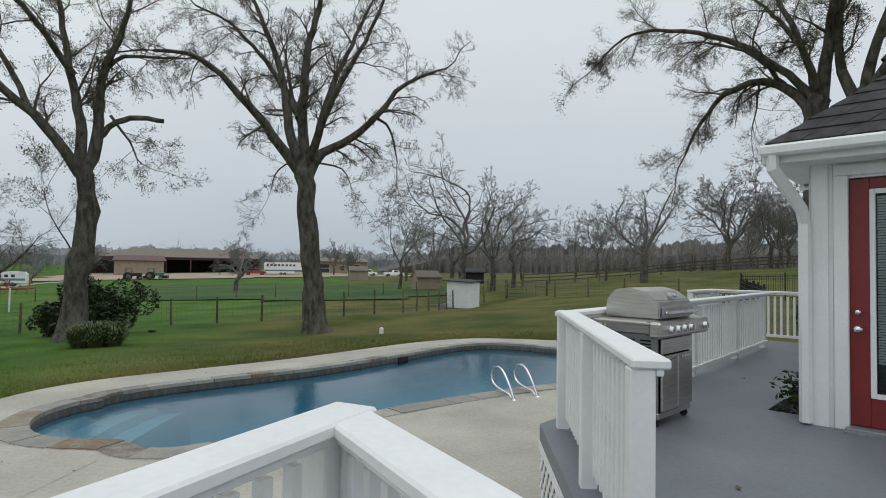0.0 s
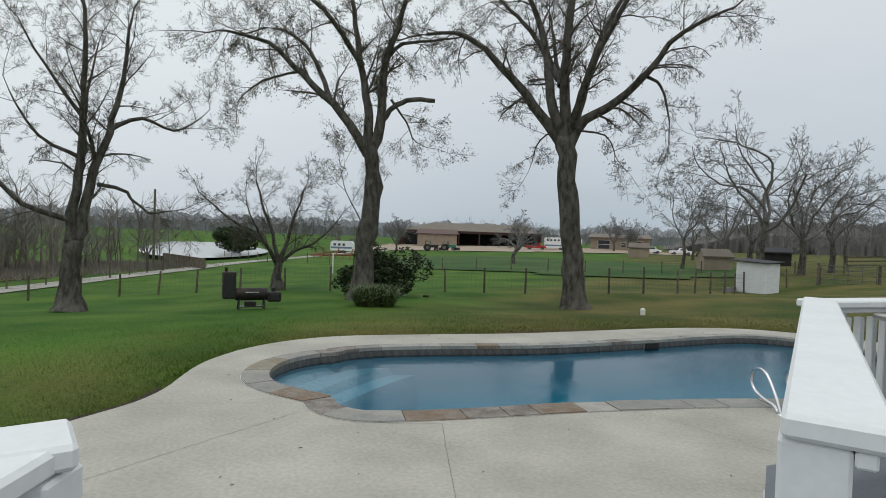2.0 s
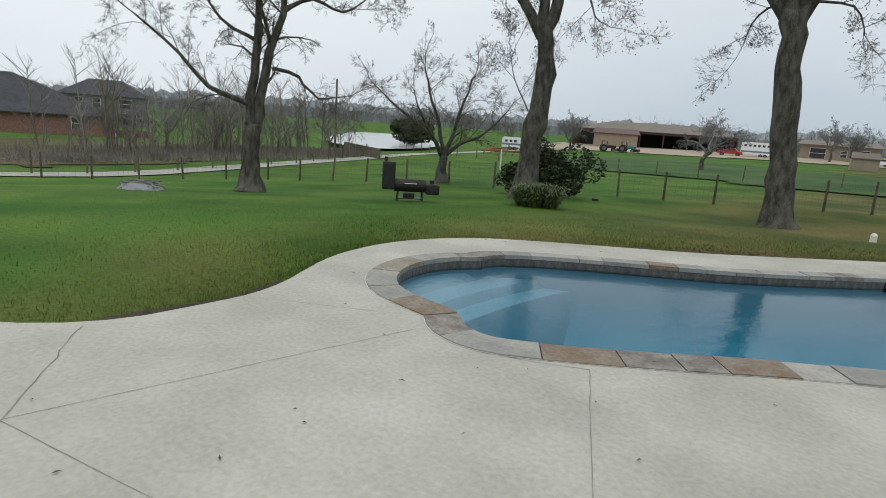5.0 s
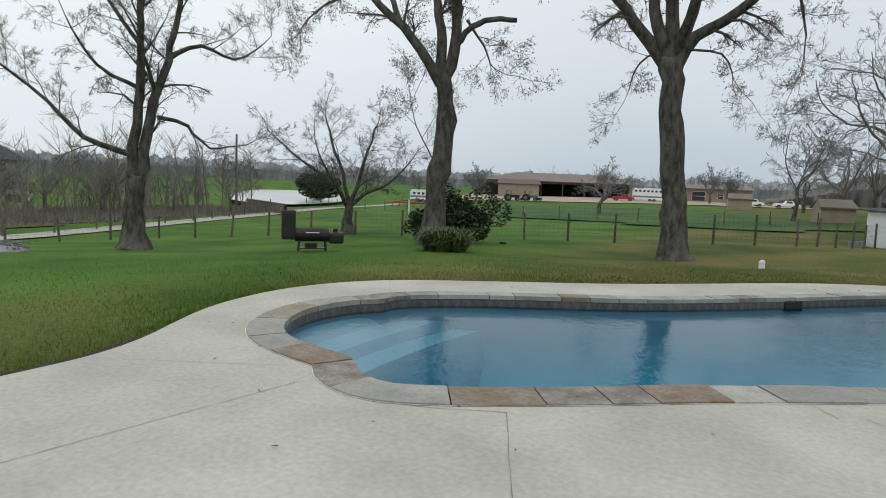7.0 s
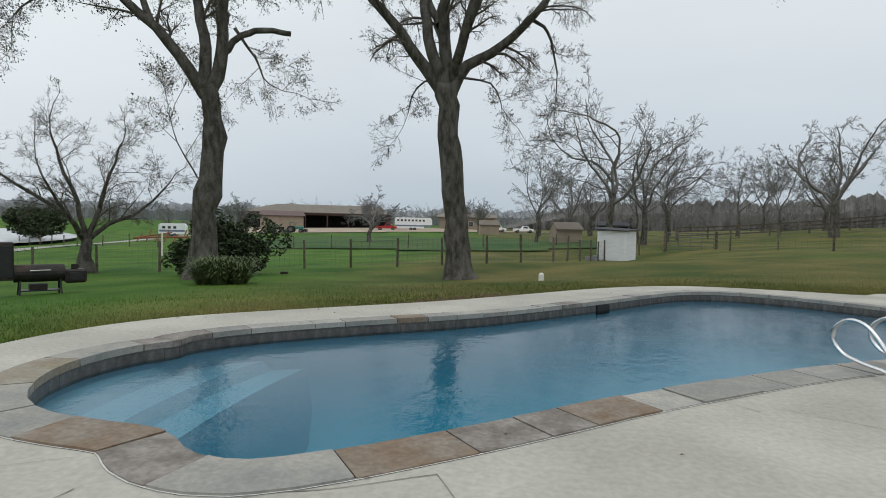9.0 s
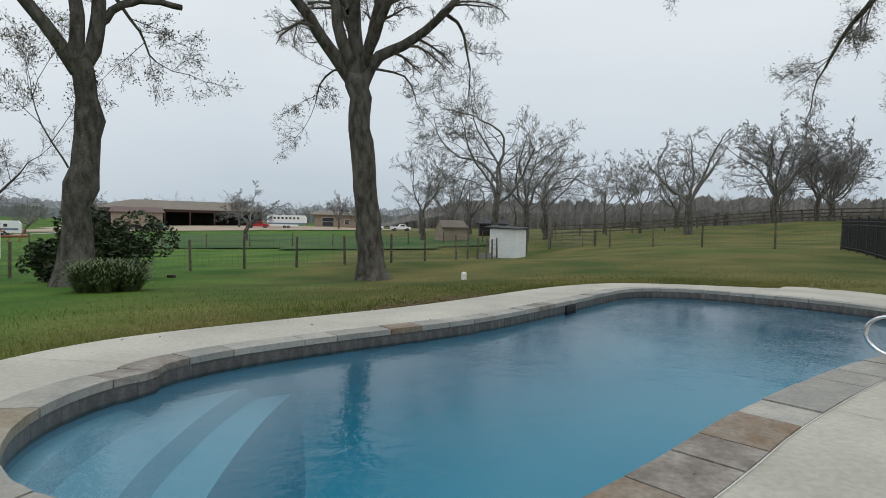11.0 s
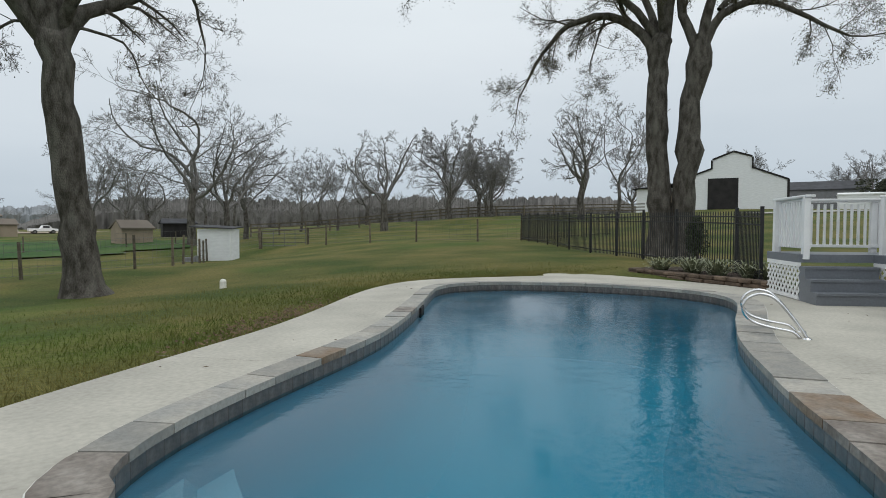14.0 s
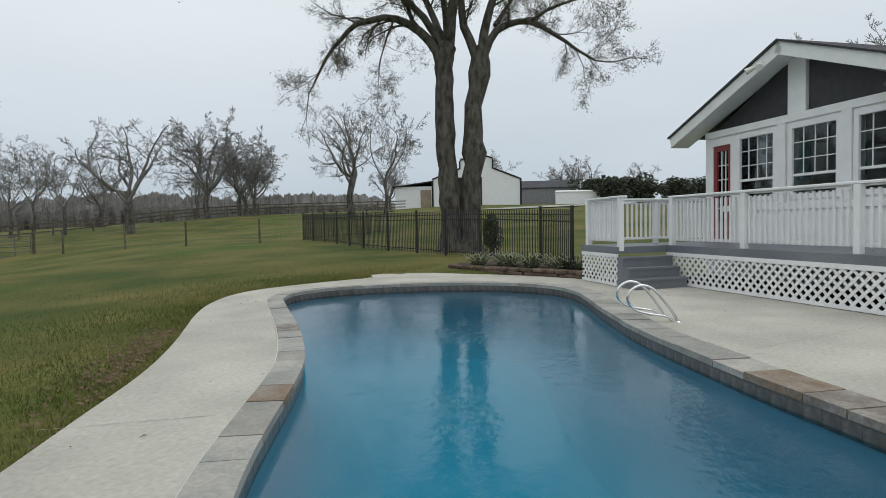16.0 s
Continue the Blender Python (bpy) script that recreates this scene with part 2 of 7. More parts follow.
M["maroon"] = mat("maroon_metal", (0.095, 0.048, 0.042), 0.6, vary=0.1, scale=1, bump=0.05)
M["dark"] = mat("dark_interior", (0.022, 0.02, 0.02), 0.9, vary=0.3, scale=1, bump=0)
M["car_red"] = mat("red_car_paint", (0.42, 0.02, 0.025), 0.3, vary=0.05, bump=0)
M["car_green"] = mat("green_machine_paint", (0.05, 0.20, 0.15), 0.45, vary=0.1, bump=0)
M["rubber"] = mat("rubber", (0.02, 0.02, 0.02), 0.85, vary=0.2, bump=0)
M["bluegrey"] = mat("grey_blue_stripe", (0.16, 0.20, 0.27), 0.5, vary=0.1, bump=0)
M["plastic"] = mat("white_plastic", (0.75, 0.73, 0.66), 0.45, vary=0.05, bump=0)
M["blind"] = mat("white_blind", (0.62, 0.64, 0.66), 0.6, vary=0.04, bump=0)
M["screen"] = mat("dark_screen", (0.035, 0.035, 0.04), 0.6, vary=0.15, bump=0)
M["shed_white"] = mat("white_siding", (0.76, 0.77, 0.78), 0.6, vary=0.05, scale=2, grain=30, bump=0.1, stretch=(1, 1, 4))
M["crack"] = mat("joint_filler", (0.27, 0.255, 0.225), 0.95, vary=0.3, scale=5, bump=0.2)
M["caulk"] = mat("white_caulk", (0.66, 0.65, 0.62), 0.7, vary=0.1, scale=8, bump=0.1)
M["dryleaf"] = mat("dry_leaf", (0.13, 0.085, 0.045), 0.8, vary=0.3, bump=0)
M["orange"] = mat("orange_steel", (0.22, 0.075, 0.03), 0.7, vary=0.2, bump=0)
M["teal"] = mat("teal_reflection", (0.10, 0.32, 0.32), 0.8, vary=0.2, scale=3, bump=0)


def glassy(name, colour, rough=0.02):
    """Transparent sheet with mirror-like gloss that grows at a grazing view."""
    m = bpy.data.materials.new(name)
    m.use_nodes = True
    nt = m.node_tree
    nt.nodes.clear()
    out = nt.nodes.new("ShaderNodeOutputMaterial")
    mix = nt.nodes.new("ShaderNodeMixShader")
    tr = nt.nodes.new("ShaderNodeBsdfTransparent")
    gl = nt.nodes.new("ShaderNodeBsdfGlossy")
    fr = nt.nodes.new("ShaderNodeFresnel")
    tr.inputs[0].default_value = (*colour, 1)
    gl.inputs["Roughness"].default_value = rough
    fr.inputs[0].default_value = 1.33
    nt.links.new(fr.outputs[0], mix.inputs[0])
    nt.links.new(tr.outputs[0], mix.inputs[1])
    nt.links.new(gl.outputs[0], mix.inputs[2])
    nt.links.new(mix.outputs[0], out.inputs[0])
    return m, nt, gl, fr


M["glass"] = glassy("window_glass", (0.80, 0.84, 0.84))[0]
M["water"], wnt, wgl, wfr = glassy("pool_water", (0.68, 0.87, 0.92), 0.012)
rip_tc = wnt.nodes.new("ShaderNodeTexCoord")
rip_a = wnt.nodes.new("ShaderNodeTexNoise")
rip_a.inputs["Scale"].default_value, rip_a.inputs["Detail"].default_value, rip_a.inputs["Distortion"].default_value = 5.0, 4, 0.8
rip_b = wnt.nodes.new("ShaderNodeBump")
rip_b.inputs["Strength"].default_value, rip_b.inputs["Distance"].default_value = 0.36, 0.024
wnt.links.new(rip_tc.outputs["Object"], rip_a.inputs["Vector"])
rip_f = wnt.nodes.new("ShaderNodeTexNoise")
rip_f.inputs["Scale"].default_value, rip_f.inputs["Detail"].default_value, rip_f.inputs["Distortion"].default_value = 13.0, 2, 1.2
rip_p = wnt.nodes.new("ShaderNodeTexNoise")
rip_p.inputs["Scale"].default_value, rip_p.inputs["Detail"].default_value = 0.55, 2
rip_r = wnt.nodes.new("ShaderNodeMapRange")
rip_r.inputs["From Min"].default_value, rip_r.inputs["From Max"].default_value, rip_r.inputs["To Min"].default_value = 0.40, 0.62, 0.25
rip_h, rip_s = wnt.nodes.new("ShaderNodeMath"), wnt.nodes.new("ShaderNodeMath")
rip_h.operation, rip_s.operation = "MULTIPLY_ADD", "MULTIPLY"
rip_h.inputs[1].default_value = 0.50
wnt.links.new(rip_tc.outputs["Object"], rip_f.inputs["Vector"])
wnt.links.new(rip_tc.outputs["Object"], rip_p.inputs["Vector"])
wnt.links.new(rip_p.outputs[0], rip_r.inputs["Value"])
wnt.links.new(rip_f.outputs[0], rip_h.inputs[0])
wnt.links.new(rip_a.outputs[0], rip_h.inputs[2])
wnt.links.new(rip_h.outputs[0], rip_s.inputs[0])
wnt.links.new(rip_r.outputs[0], rip_s.inputs[1])
wnt.links.new(rip_s.outputs[0], rip_b.inputs["Height"])
wnt.links.new(rip_b.outputs[0], wgl.inputs["Normal"])
wnt.links.new(rip_b.outputs[0], wfr.inputs["Normal"])


# pale base colour stands in for the bright sky mirrored by the pond
M["pond"] = mat("sky_paled_pond", (0.46, 0.47, 0.47), 0.2, vary=0.06, scale=0.05, grain=0.5, bump=0)


# ---- building helpers ----
def part(name, bm, material, parent=None, label=""):
    me = bpy.data.meshes.new(name)
    bm.to_mesh(me)
    bm.free()
    me.materials.append(material)
    ob = new(name, me)
    if parent is not None:
        ob.parent = parent
    if label:
        ob["label"] = label
    return ob


def share(name, like, m, parent=None):
    """Another object on the same mesh."""
    ob = new(name, like.data)
    ob.matrix_basis = m
    if parent is not None:
        ob.parent = parent
    return ob


def thing(name, at, label, category, group="", kind="", turn=0):
    ob = new(name)
    ob.empty_display_size = 0.1
    ob.matrix_basis = pose(*at, 0, 0, turn)
    return tagged(ob, label, category, group, kind)


def box(bm, lo, hi, m=None, bevel=0.0):
    """A box from corner to corner, turned by m, with bevelled edges."""
    c = [(a + b) / 2 for a, b in zip(lo, hi)]
    s = [max(b - a, 1e-4) for a, b in zip(lo, hi)]
    r = bmesh.ops.create_cube(bm, size=1.0, matrix=Matrix.LocRotScale(c, None, s))
    vs = r["verts"]
    if bevel:
        es = list({e for v in vs for e in v.link_edges})
        r = bmesh.ops.bevel(bm, geom=es, offset=bevel, segments=1, affect="EDGES", profile=0.7)
        vs = list({v for f in r["faces"] for v in f.verts} | {v for v in vs if v.is_valid})
    if m is not None:
        bmesh.ops.transform(bm, matrix=m, verts=vs)
    return bm


def boxed(lo, hi, m=None, bevel=0.0):
    return box(bmesh.new(), lo, hi, m, bevel)


def rod(bm, a, b, r0, r1=None, sides=10, caps=True):
    a, b = Vector(a), Vector(b)
    d = b - a
    q = d.to_track_quat("Z", "Y").to_matrix().to_4x4()
    bmesh.ops.create_cone(bm, cap_ends=caps, segments=sides, radius1=r0, radius2=r0 if r1 is None else r1, depth=d.length, matrix=Matrix.Translation((a + b) / 2) @ q)
    return bm


def prism(pts, z0, z1, bm=None):
    """An upright prism over a flat outline."""
    bm = bm or bmesh.new()
    lo = [bm.verts.new((*p[:2], z0)) for p in pts]
    hi = [bm.verts.new((*p[:2], z1)) for p in pts]
    bm.faces.new(hi)
    bm.faces.new(lo[::-1])
    for k in range(len(pts)):
        j = (k + 1) % len(pts)
        bm.faces.new((lo[k], lo[j], hi[j], hi[k]))
    bmesh.ops.recalc_face_normals(bm, faces=bm.faces)
    return bm


def tube_mesh(polys, sides=5):
    """Verts and faces of tapered tubes along polylines of (points, radii)."""
    groups = {}
    for pts, rad in polys:
        if len(pts) > 1:
            groups.setdefault(len(pts), []).append((pts, rad))
    vs, fs, off = [], [], 0
    ang = np.arange(sides) * 2 * math.pi / sides
    for k, items in groups.items():
        p = np.array([[tuple(q) for q in pts] for pts, _ in items], float)
        r = np.array([list(rad) for _, rad in items], float)
        d = np.gradient(p, axis=1)
        d /= np.linalg.norm(d, axis=2)[:, :, None] + 1e-9
        ref = np.where(np.abs(d[:, :1, 2:3]) > 0.8, np.array([[[1.0, 0.13, 0]]]), np.array([[[0.02, 0.01, 1.0]]]))
        e1 = np.cross(d, np.broadcast_to(ref, d.shape))
        e1 /= np.linalg.norm(e1, axis=2)[:, :, None] + 1e-9
        e2 = np.cross(d, e1)
        ring = p[:, :, None] + r[:, :, None, None] * (np.cos(ang)[None, None, :, None] * e1[:, :, None] + np.sin(ang)[None, None, :, None] * e2[:, :, None])
        n = len(items)
        vs.append(ring.reshape(-1, 3))
        base = off + np.arange(n)[:, None, None] * k * sides + np.arange(k - 1)[None, :, None] * sides
        a = base + np.arange(sides)[None, None, :]
        b = base + ((np.arange(sides) + 1) % sides)[None, None, :]
        fs += np.stack([a, b, b + sides, a + sides], -1).reshape(-1, 4).tolist()
        if sides > 3:
            fs += (off + np.arange(n)[:, None] * k * sides + (k - 1) * sides + np.arange(sides)[None, :]).tolist()
        off += n * k * sides
    return (np.concatenate(vs).tolist() if vs else []), fs


def raw(name, vs, fs, material, parent=None, smooth=False, label=""):
    me = bpy.data.meshes.new(name)
    me.from_pydata(vs, [], fs)
    me.materials.append(material)
    if smooth:
        me.polygons.foreach_set("use_smooth", [True] * len(me.polygons))
    ob = new(name, me)
    if parent is not None:
        ob.parent = parent
    if label:
        ob["label"] = label
    return ob


def inside(x, y, poly):
    hit = False
    j = len(poly) - 1
    for i in range(len(poly)):
        (xi, yi), (xj, yj) = poly[i], poly[j]
        if (yi > y) != (yj > y) and x < (xj - xi) * (y - yi) / (yj - yi) + xi:
            hit = not hit
        j = i
    return hit


def rounded(poly, n=2):
    """A closed outline smoothed by corner cutting."""
    for _ in range(n):
        q = []
        for i in range(len(poly)):
            (x0, y0), (x1, y1) = poly[i], poly[(i + 1) % len(poly)]
            q += [(0.75 * x0 + 0.25 * x1, 0.75 * y0 + 0.25 * y1), (0.25 * x0 + 0.75 * x1, 0.25 * y0 + 0.75 * y1)]
        poly = q
    return poly


def offset(poly, d):
    """A closed clockwise outline pushed outwards by d."""
    out = []
    n = len(poly)
    for i in range(n):
        a, b, c = Vector(poly[i - 1]), Vector(poly[i]), Vector(poly[(i + 1) % n])
        t = (c - a).normalized()
        out.append((b.x - t.y * d, b.y + t.x * d))
    return out


def resample(poly, step):
    """Points at even steps along a closed outline."""
    p = [Vector(q) for q in poly] + [Vector(poly[0])]
    run = [0.0]
    for a, b in zip(p, p[1:]):
        run.append(run[-1] + (b - a).length)
    n = max(3, round(run[-1] / step))
    out, k = [], 0
    for i in range(n):
        s = run[-1] * i / n
        while run[k + 1] < s:
            k += 1
        f = (s - run[k]) / max(run[k + 1] - run[k], 1e-9)
        q = p[k].lerp(p[k + 1], f)
        out.append((q.x, q.y))
    return out


# ---- plan ----
# s runs along the gable wall from the door corner, n towards the pool
H0, GA = Vector((3.96, 3.73)), radians(42)
US, UN = Vector((math.cos(GA), math.sin(GA))), Vector((-math.sin(GA), math.cos(GA)))
DECK = 0.74


def uv(s, n, z=None):
    p = H0 + s * US + n * UN
    return (p.x, p.y) if z is None else (p.x, p.y, z)


HOUSE = pose(H0.x, H0.y, 0, 0, 0, 42)

POOL = rounded([(-3.62, 6.16), (-3.95, 6.4), (-4.22, 6.85), (-4.32, 7.3), (-4.27, 7.75), (-4.12, 8.08), (-3.98, 8.2), (-4.0, 8.5), (-3.65, 8.95),
                (-3.1, 9.4), (-2.5, 9.82), (-1.7, 10.35), (-1.05, 10.85), (0.0, 11.9), (0.85, 12.85), (1.6, 13.7), (2.2, 14.35), (2.9, 14.7),
                (3.75, 14.55), (4.55, 13.9), (5.25, 13.0), (5.65, 12.1), (5.72, 11.2), (5.45, 10.45), (4.8, 9.88), (3.9, 9.42), (3.0, 9.02),
                (2.3, 8.65), (1.84, 8.42), (1.25, 8.05), (0.6, 7.6), (-0.1, 7.1), (-0.75, 6.56), (-1.36, 6.09), (-1.8, 5.78), (-2.1, 5.64),
                (-2.4, 5.72), (-2.6, 5.92), (-2.75, 6.0), (-3.2, 6.05)], 1)


def rim(poly, more=0.0):
    """The outer line of the flagstone rim: wider towards the house, narrower towards the lawn."""
    out = []
    n = len(poly)
    for i in range(n):
        t = (Vector(poly[(i + 1) % n]) - Vector(poly[i - 1])).normalized()
        d = 0.29 - 0.05 * max(-1.0, min(1.0, 1.6 * t.x)) + more
        out.append((poly[i][0] - t.y * d, poly[i][1] + t.x * d))
    return out


COPING = rim(resample(POOL, 0.12))
PATIO = [(-4.42, 3.3), (-4.38, 4.5), (-4.42, 4.9), (-4.58, 5.35), (-4.84, 5.8), (-5.14, 6.35), (-5.35, 6.95), (-5.46, 7.9), (-5.25, 8.8), (-4.85, 9.5),
         (-4.25, 10.05), (-3.73, 10.46), (-2.97, 11.05), (-2.11, 11.7), (-1.21, 12.55), (-0.4, 13.4), (0.3, 14.15), (1.22, 15.0), (2.42, 15.75), (3.6, 15.85),
         (5.3, 15.35), (5.9, 15.1), (6.7, 15.75), (7.6, 14.3), (7.55, 13.0), (7.4, 11.6), (7.6, 10.6), (8.6, 9.6), (5, 5), (4, -3), (-6, -3), (-7.2, 0.4), (-5.5, 2.35)]

# heights of the land about the place
LAND = [(-30, 10, -1.95), (-33, 15, -2.3), (-28, 17, -1.95), (-24, 22.6, -1.67), (-18.4, 13.8, -1.15), (-18.7, 25.3, -1.15), (-14.4, 24.9, -1.07), (-10.9, 21.0, -0.75),
        (-10.2, 28.5, -0.95), (-6.1, 28.5, -0.75), (-2.7, 23.6, -0.78), (-2.0, 29.4, -0.5), (0.1, 20.6, -0.43), (1.1, 31, -0.47), (6.7, 39.9, -0.82), (4.3, 41.6, -0.85),
        (13.8, 31.3, 0.33), (15.8, 28.5, 0.42), (20.3, 30.4, 0.42), (12, 39, 0.03), (15, 22.5, 0.27), (13, 18.2, 0.2), (11, 14.7, 0.15), (16.7, 17.6, 0.0),
        (-12, 15.6, -0.72), (-8.6, 17.0, -0.55), (-18.4, 9.9, -0.85), (-6.5, 7.5, -0.06), (-5.2, 10.2, -0.06), (-3.0, 12.4, -0.08), (0.0, 15.0, -0.08), (3, 17, -0.05), (7, 17, 0.0), (9, 11, 0.03), (-5.4, 4.0, -0.06),
        (-8, 1, -0.2), (0, 5, -0.06), (2, 10, -0.06), (5, 0, -0.06), (0, -10, -0.1), (20, 0, 0.1), (12, 5, 0.0), (-20, -10, -1.0),
        (40, 31, 1.9), (60, 40, 2.9), (85, 56, 4.5), (98, 36, 4.3), (39, 60, 2.4), (31, 65, 1.3), (28, 48, 0.9), (20, 75, 0.3), (6, 51, -0.5), (5, 70, -0.2), (-6, 74, -0.6), (40, 95, 1.6), (80, 60, 4.0),
        (-20, 91, -0.7), (-40, 110, -1.4), (-30, 145, -0.4), (-60, 172, -0.5), (-14, 165, 0.2), (-54, 127, -1.5), (-38, 62, -1.5), (-20, 55, -1.2), (-45, 50, -1.9), (-64, 66, -2.6), (-80, 78, -2.6), (-100, 105, -2.6), (-118, 122, -2.5), (-45, 14, -2.3), (-65, 20, -2.6), (-92, 28, -3.1), (-128, 55, -3.2), (-50, 30, -2.3), (-60, 100, -2.1), (-40, 40, -2.0), (-100, 90, -2.0), (-120, 130, -2.0), (-100, 0, -1.5), (-150, 120, 0), (0, 160, -0.5), (150, 150, 3.0), (120, 0, 3.0), (0, -120, 0)]
LA = np.array(LAND)


L_GAP = np.sqrt(((LA[:, None, :2] - LA[None, :, :2]) ** 2).sum(2) + 16.0)
L_SYS = np.ones((len(LA) + 1, len(LA) + 1))
L_SYS[:-1, :-1] = 0.3 * np.eye(len(LA)) - L_GAP
L_SYS[-1, -1] = 0.0
L_W = np.linalg.solve(L_SYS, np.append(LA[:, 2], 0.0))


def land(x, y):
    """Height of the lawn and fields: a smooth sheet through the heights above."""
    return float(L_W[-1] - L_W[:-1] @ np.sqrt((LA[:, 0] - x) ** 2 + (LA[:, 1] - y) ** 2 + 16.0))


# ---- ground ----
def build_ground():
    xs = list(np.concatenate([[-2500, -1200, -600, -350, -240], np.arange(-180, -44, 8), np.arange(-44, -24, 2.0), np.arange(-24, 24, 0.6), np.arange(24, 48, 2.0), np.arange(48, 184, 8), [240, 350, 600, 1200, 2500]]))
    ys = list(np.concatenate([[-2500, -1200, -500, -250, -120, -60, -30], np.arange(-16, 34, 0.6), np.arange(34, 60, 2.0), np.arange(60, 188, 8), [240, 350, 600, 1200, 2500]]))
    keep = offset(resample(POOL, 0.3), 0.08)
    vs = [(x, y, land(x, y) + 0.02 * noise.noise(Vector((x * 0.6, y * 0.6, 0)))) for y in ys for x in xs]
    vs = [(x, y, min(z, -0.045) if abs(x) < 10 and abs(y) < 18 and inside(x, y, PATIO) else z) for x, y, z in vs]
    bad = [inside(v[0], v[1], keep) for v in vs]
    w = len(xs)
    fs = []
    for j in range(len(ys) - 1):
        for i in range(w - 1):
            q = (j * w + i, j * w + i + 1, (j + 1) * w + i + 1, (j + 1) * w + i)
            if not any(bad[k] for k in q):
                fs.append(q)
    ob = raw("ground", vs, fs, M["grass"], smooth=True)
    return tagged(ob, "patchy green and straw-coloured winter lawn and pasture", "lawn", kind="structure")


ground = build_ground()


# ---- pool ----
def fill(outer, holes, z):
    from mathutils.geometry import tessellate_polygon
    loops = [[Vector((*p, z)) for p in outer]] + [[Vector((*p, z)) for p in h] for h in holes]
    pts = [v for l in loops for v in l]
    return pts, [tuple(t) for t in tessellate_polygon(loops)]


def build_patio():
    pts, tris = fill(rounded(PATIO, 2), [COPING], 0.0)
    bm = bmesh.new()
    vs = [bm.verts.new(p) for p in pts]
    for t in tris:
        f = bm.faces.new([vs[k] for k in t])
        if f.normal.z < 0 or f.calc_area() < 0:
            f.normal_flip()
    bmesh.ops.recalc_face_normals(bm, faces=bm.faces)
    if sum(f.normal.z for f in bm.faces) < 0:
        bmesh.ops.reverse_faces(bm, faces=bm.faces)
    r = bmesh.ops.extrude_face_region(bm, geom=list(bm.faces))
    bmesh.ops.translate(bm, vec=(0, 0, -0.14), verts=[g for g in r["geom"] if isinstance(g, bmesh.types.BMVert)])
    bmesh.ops.recalc_face_normals(bm, faces=bm.faces)
    return tagged(part("pavement", bm, M["concrete"]), "pale weathered concrete pool deck with hairline cracks", "patio", kind="structure")


patio = build_patio()
WATER = -0.145


# stones of the rim that stand out by their colour
COLOURED = ((-2.87, 5.78, 0.22, "stone_rust"), (-1.62, 5.68, 0.16, "stone_tan"), (-1.36, 5.83, 0.16, "stone_rust"), (-0.46, 6.50, 0.25, "stone_plum"), (-0.10, 6.80, 0.2, "stone_rust"),
            (-2.75, 9.86, 0.2, "stone_plum"), (-2.30, 10.16, 0.2, "stone_tan"), (-2.03, 10.33, 0.16, "stone_rust"), (0.05, 12.26, 0.25, "stone_plum"), (-4.15, 8.60, 0.22, "stone_plum"), (-4.40, 7.0, 0.22, "stone_tan"))


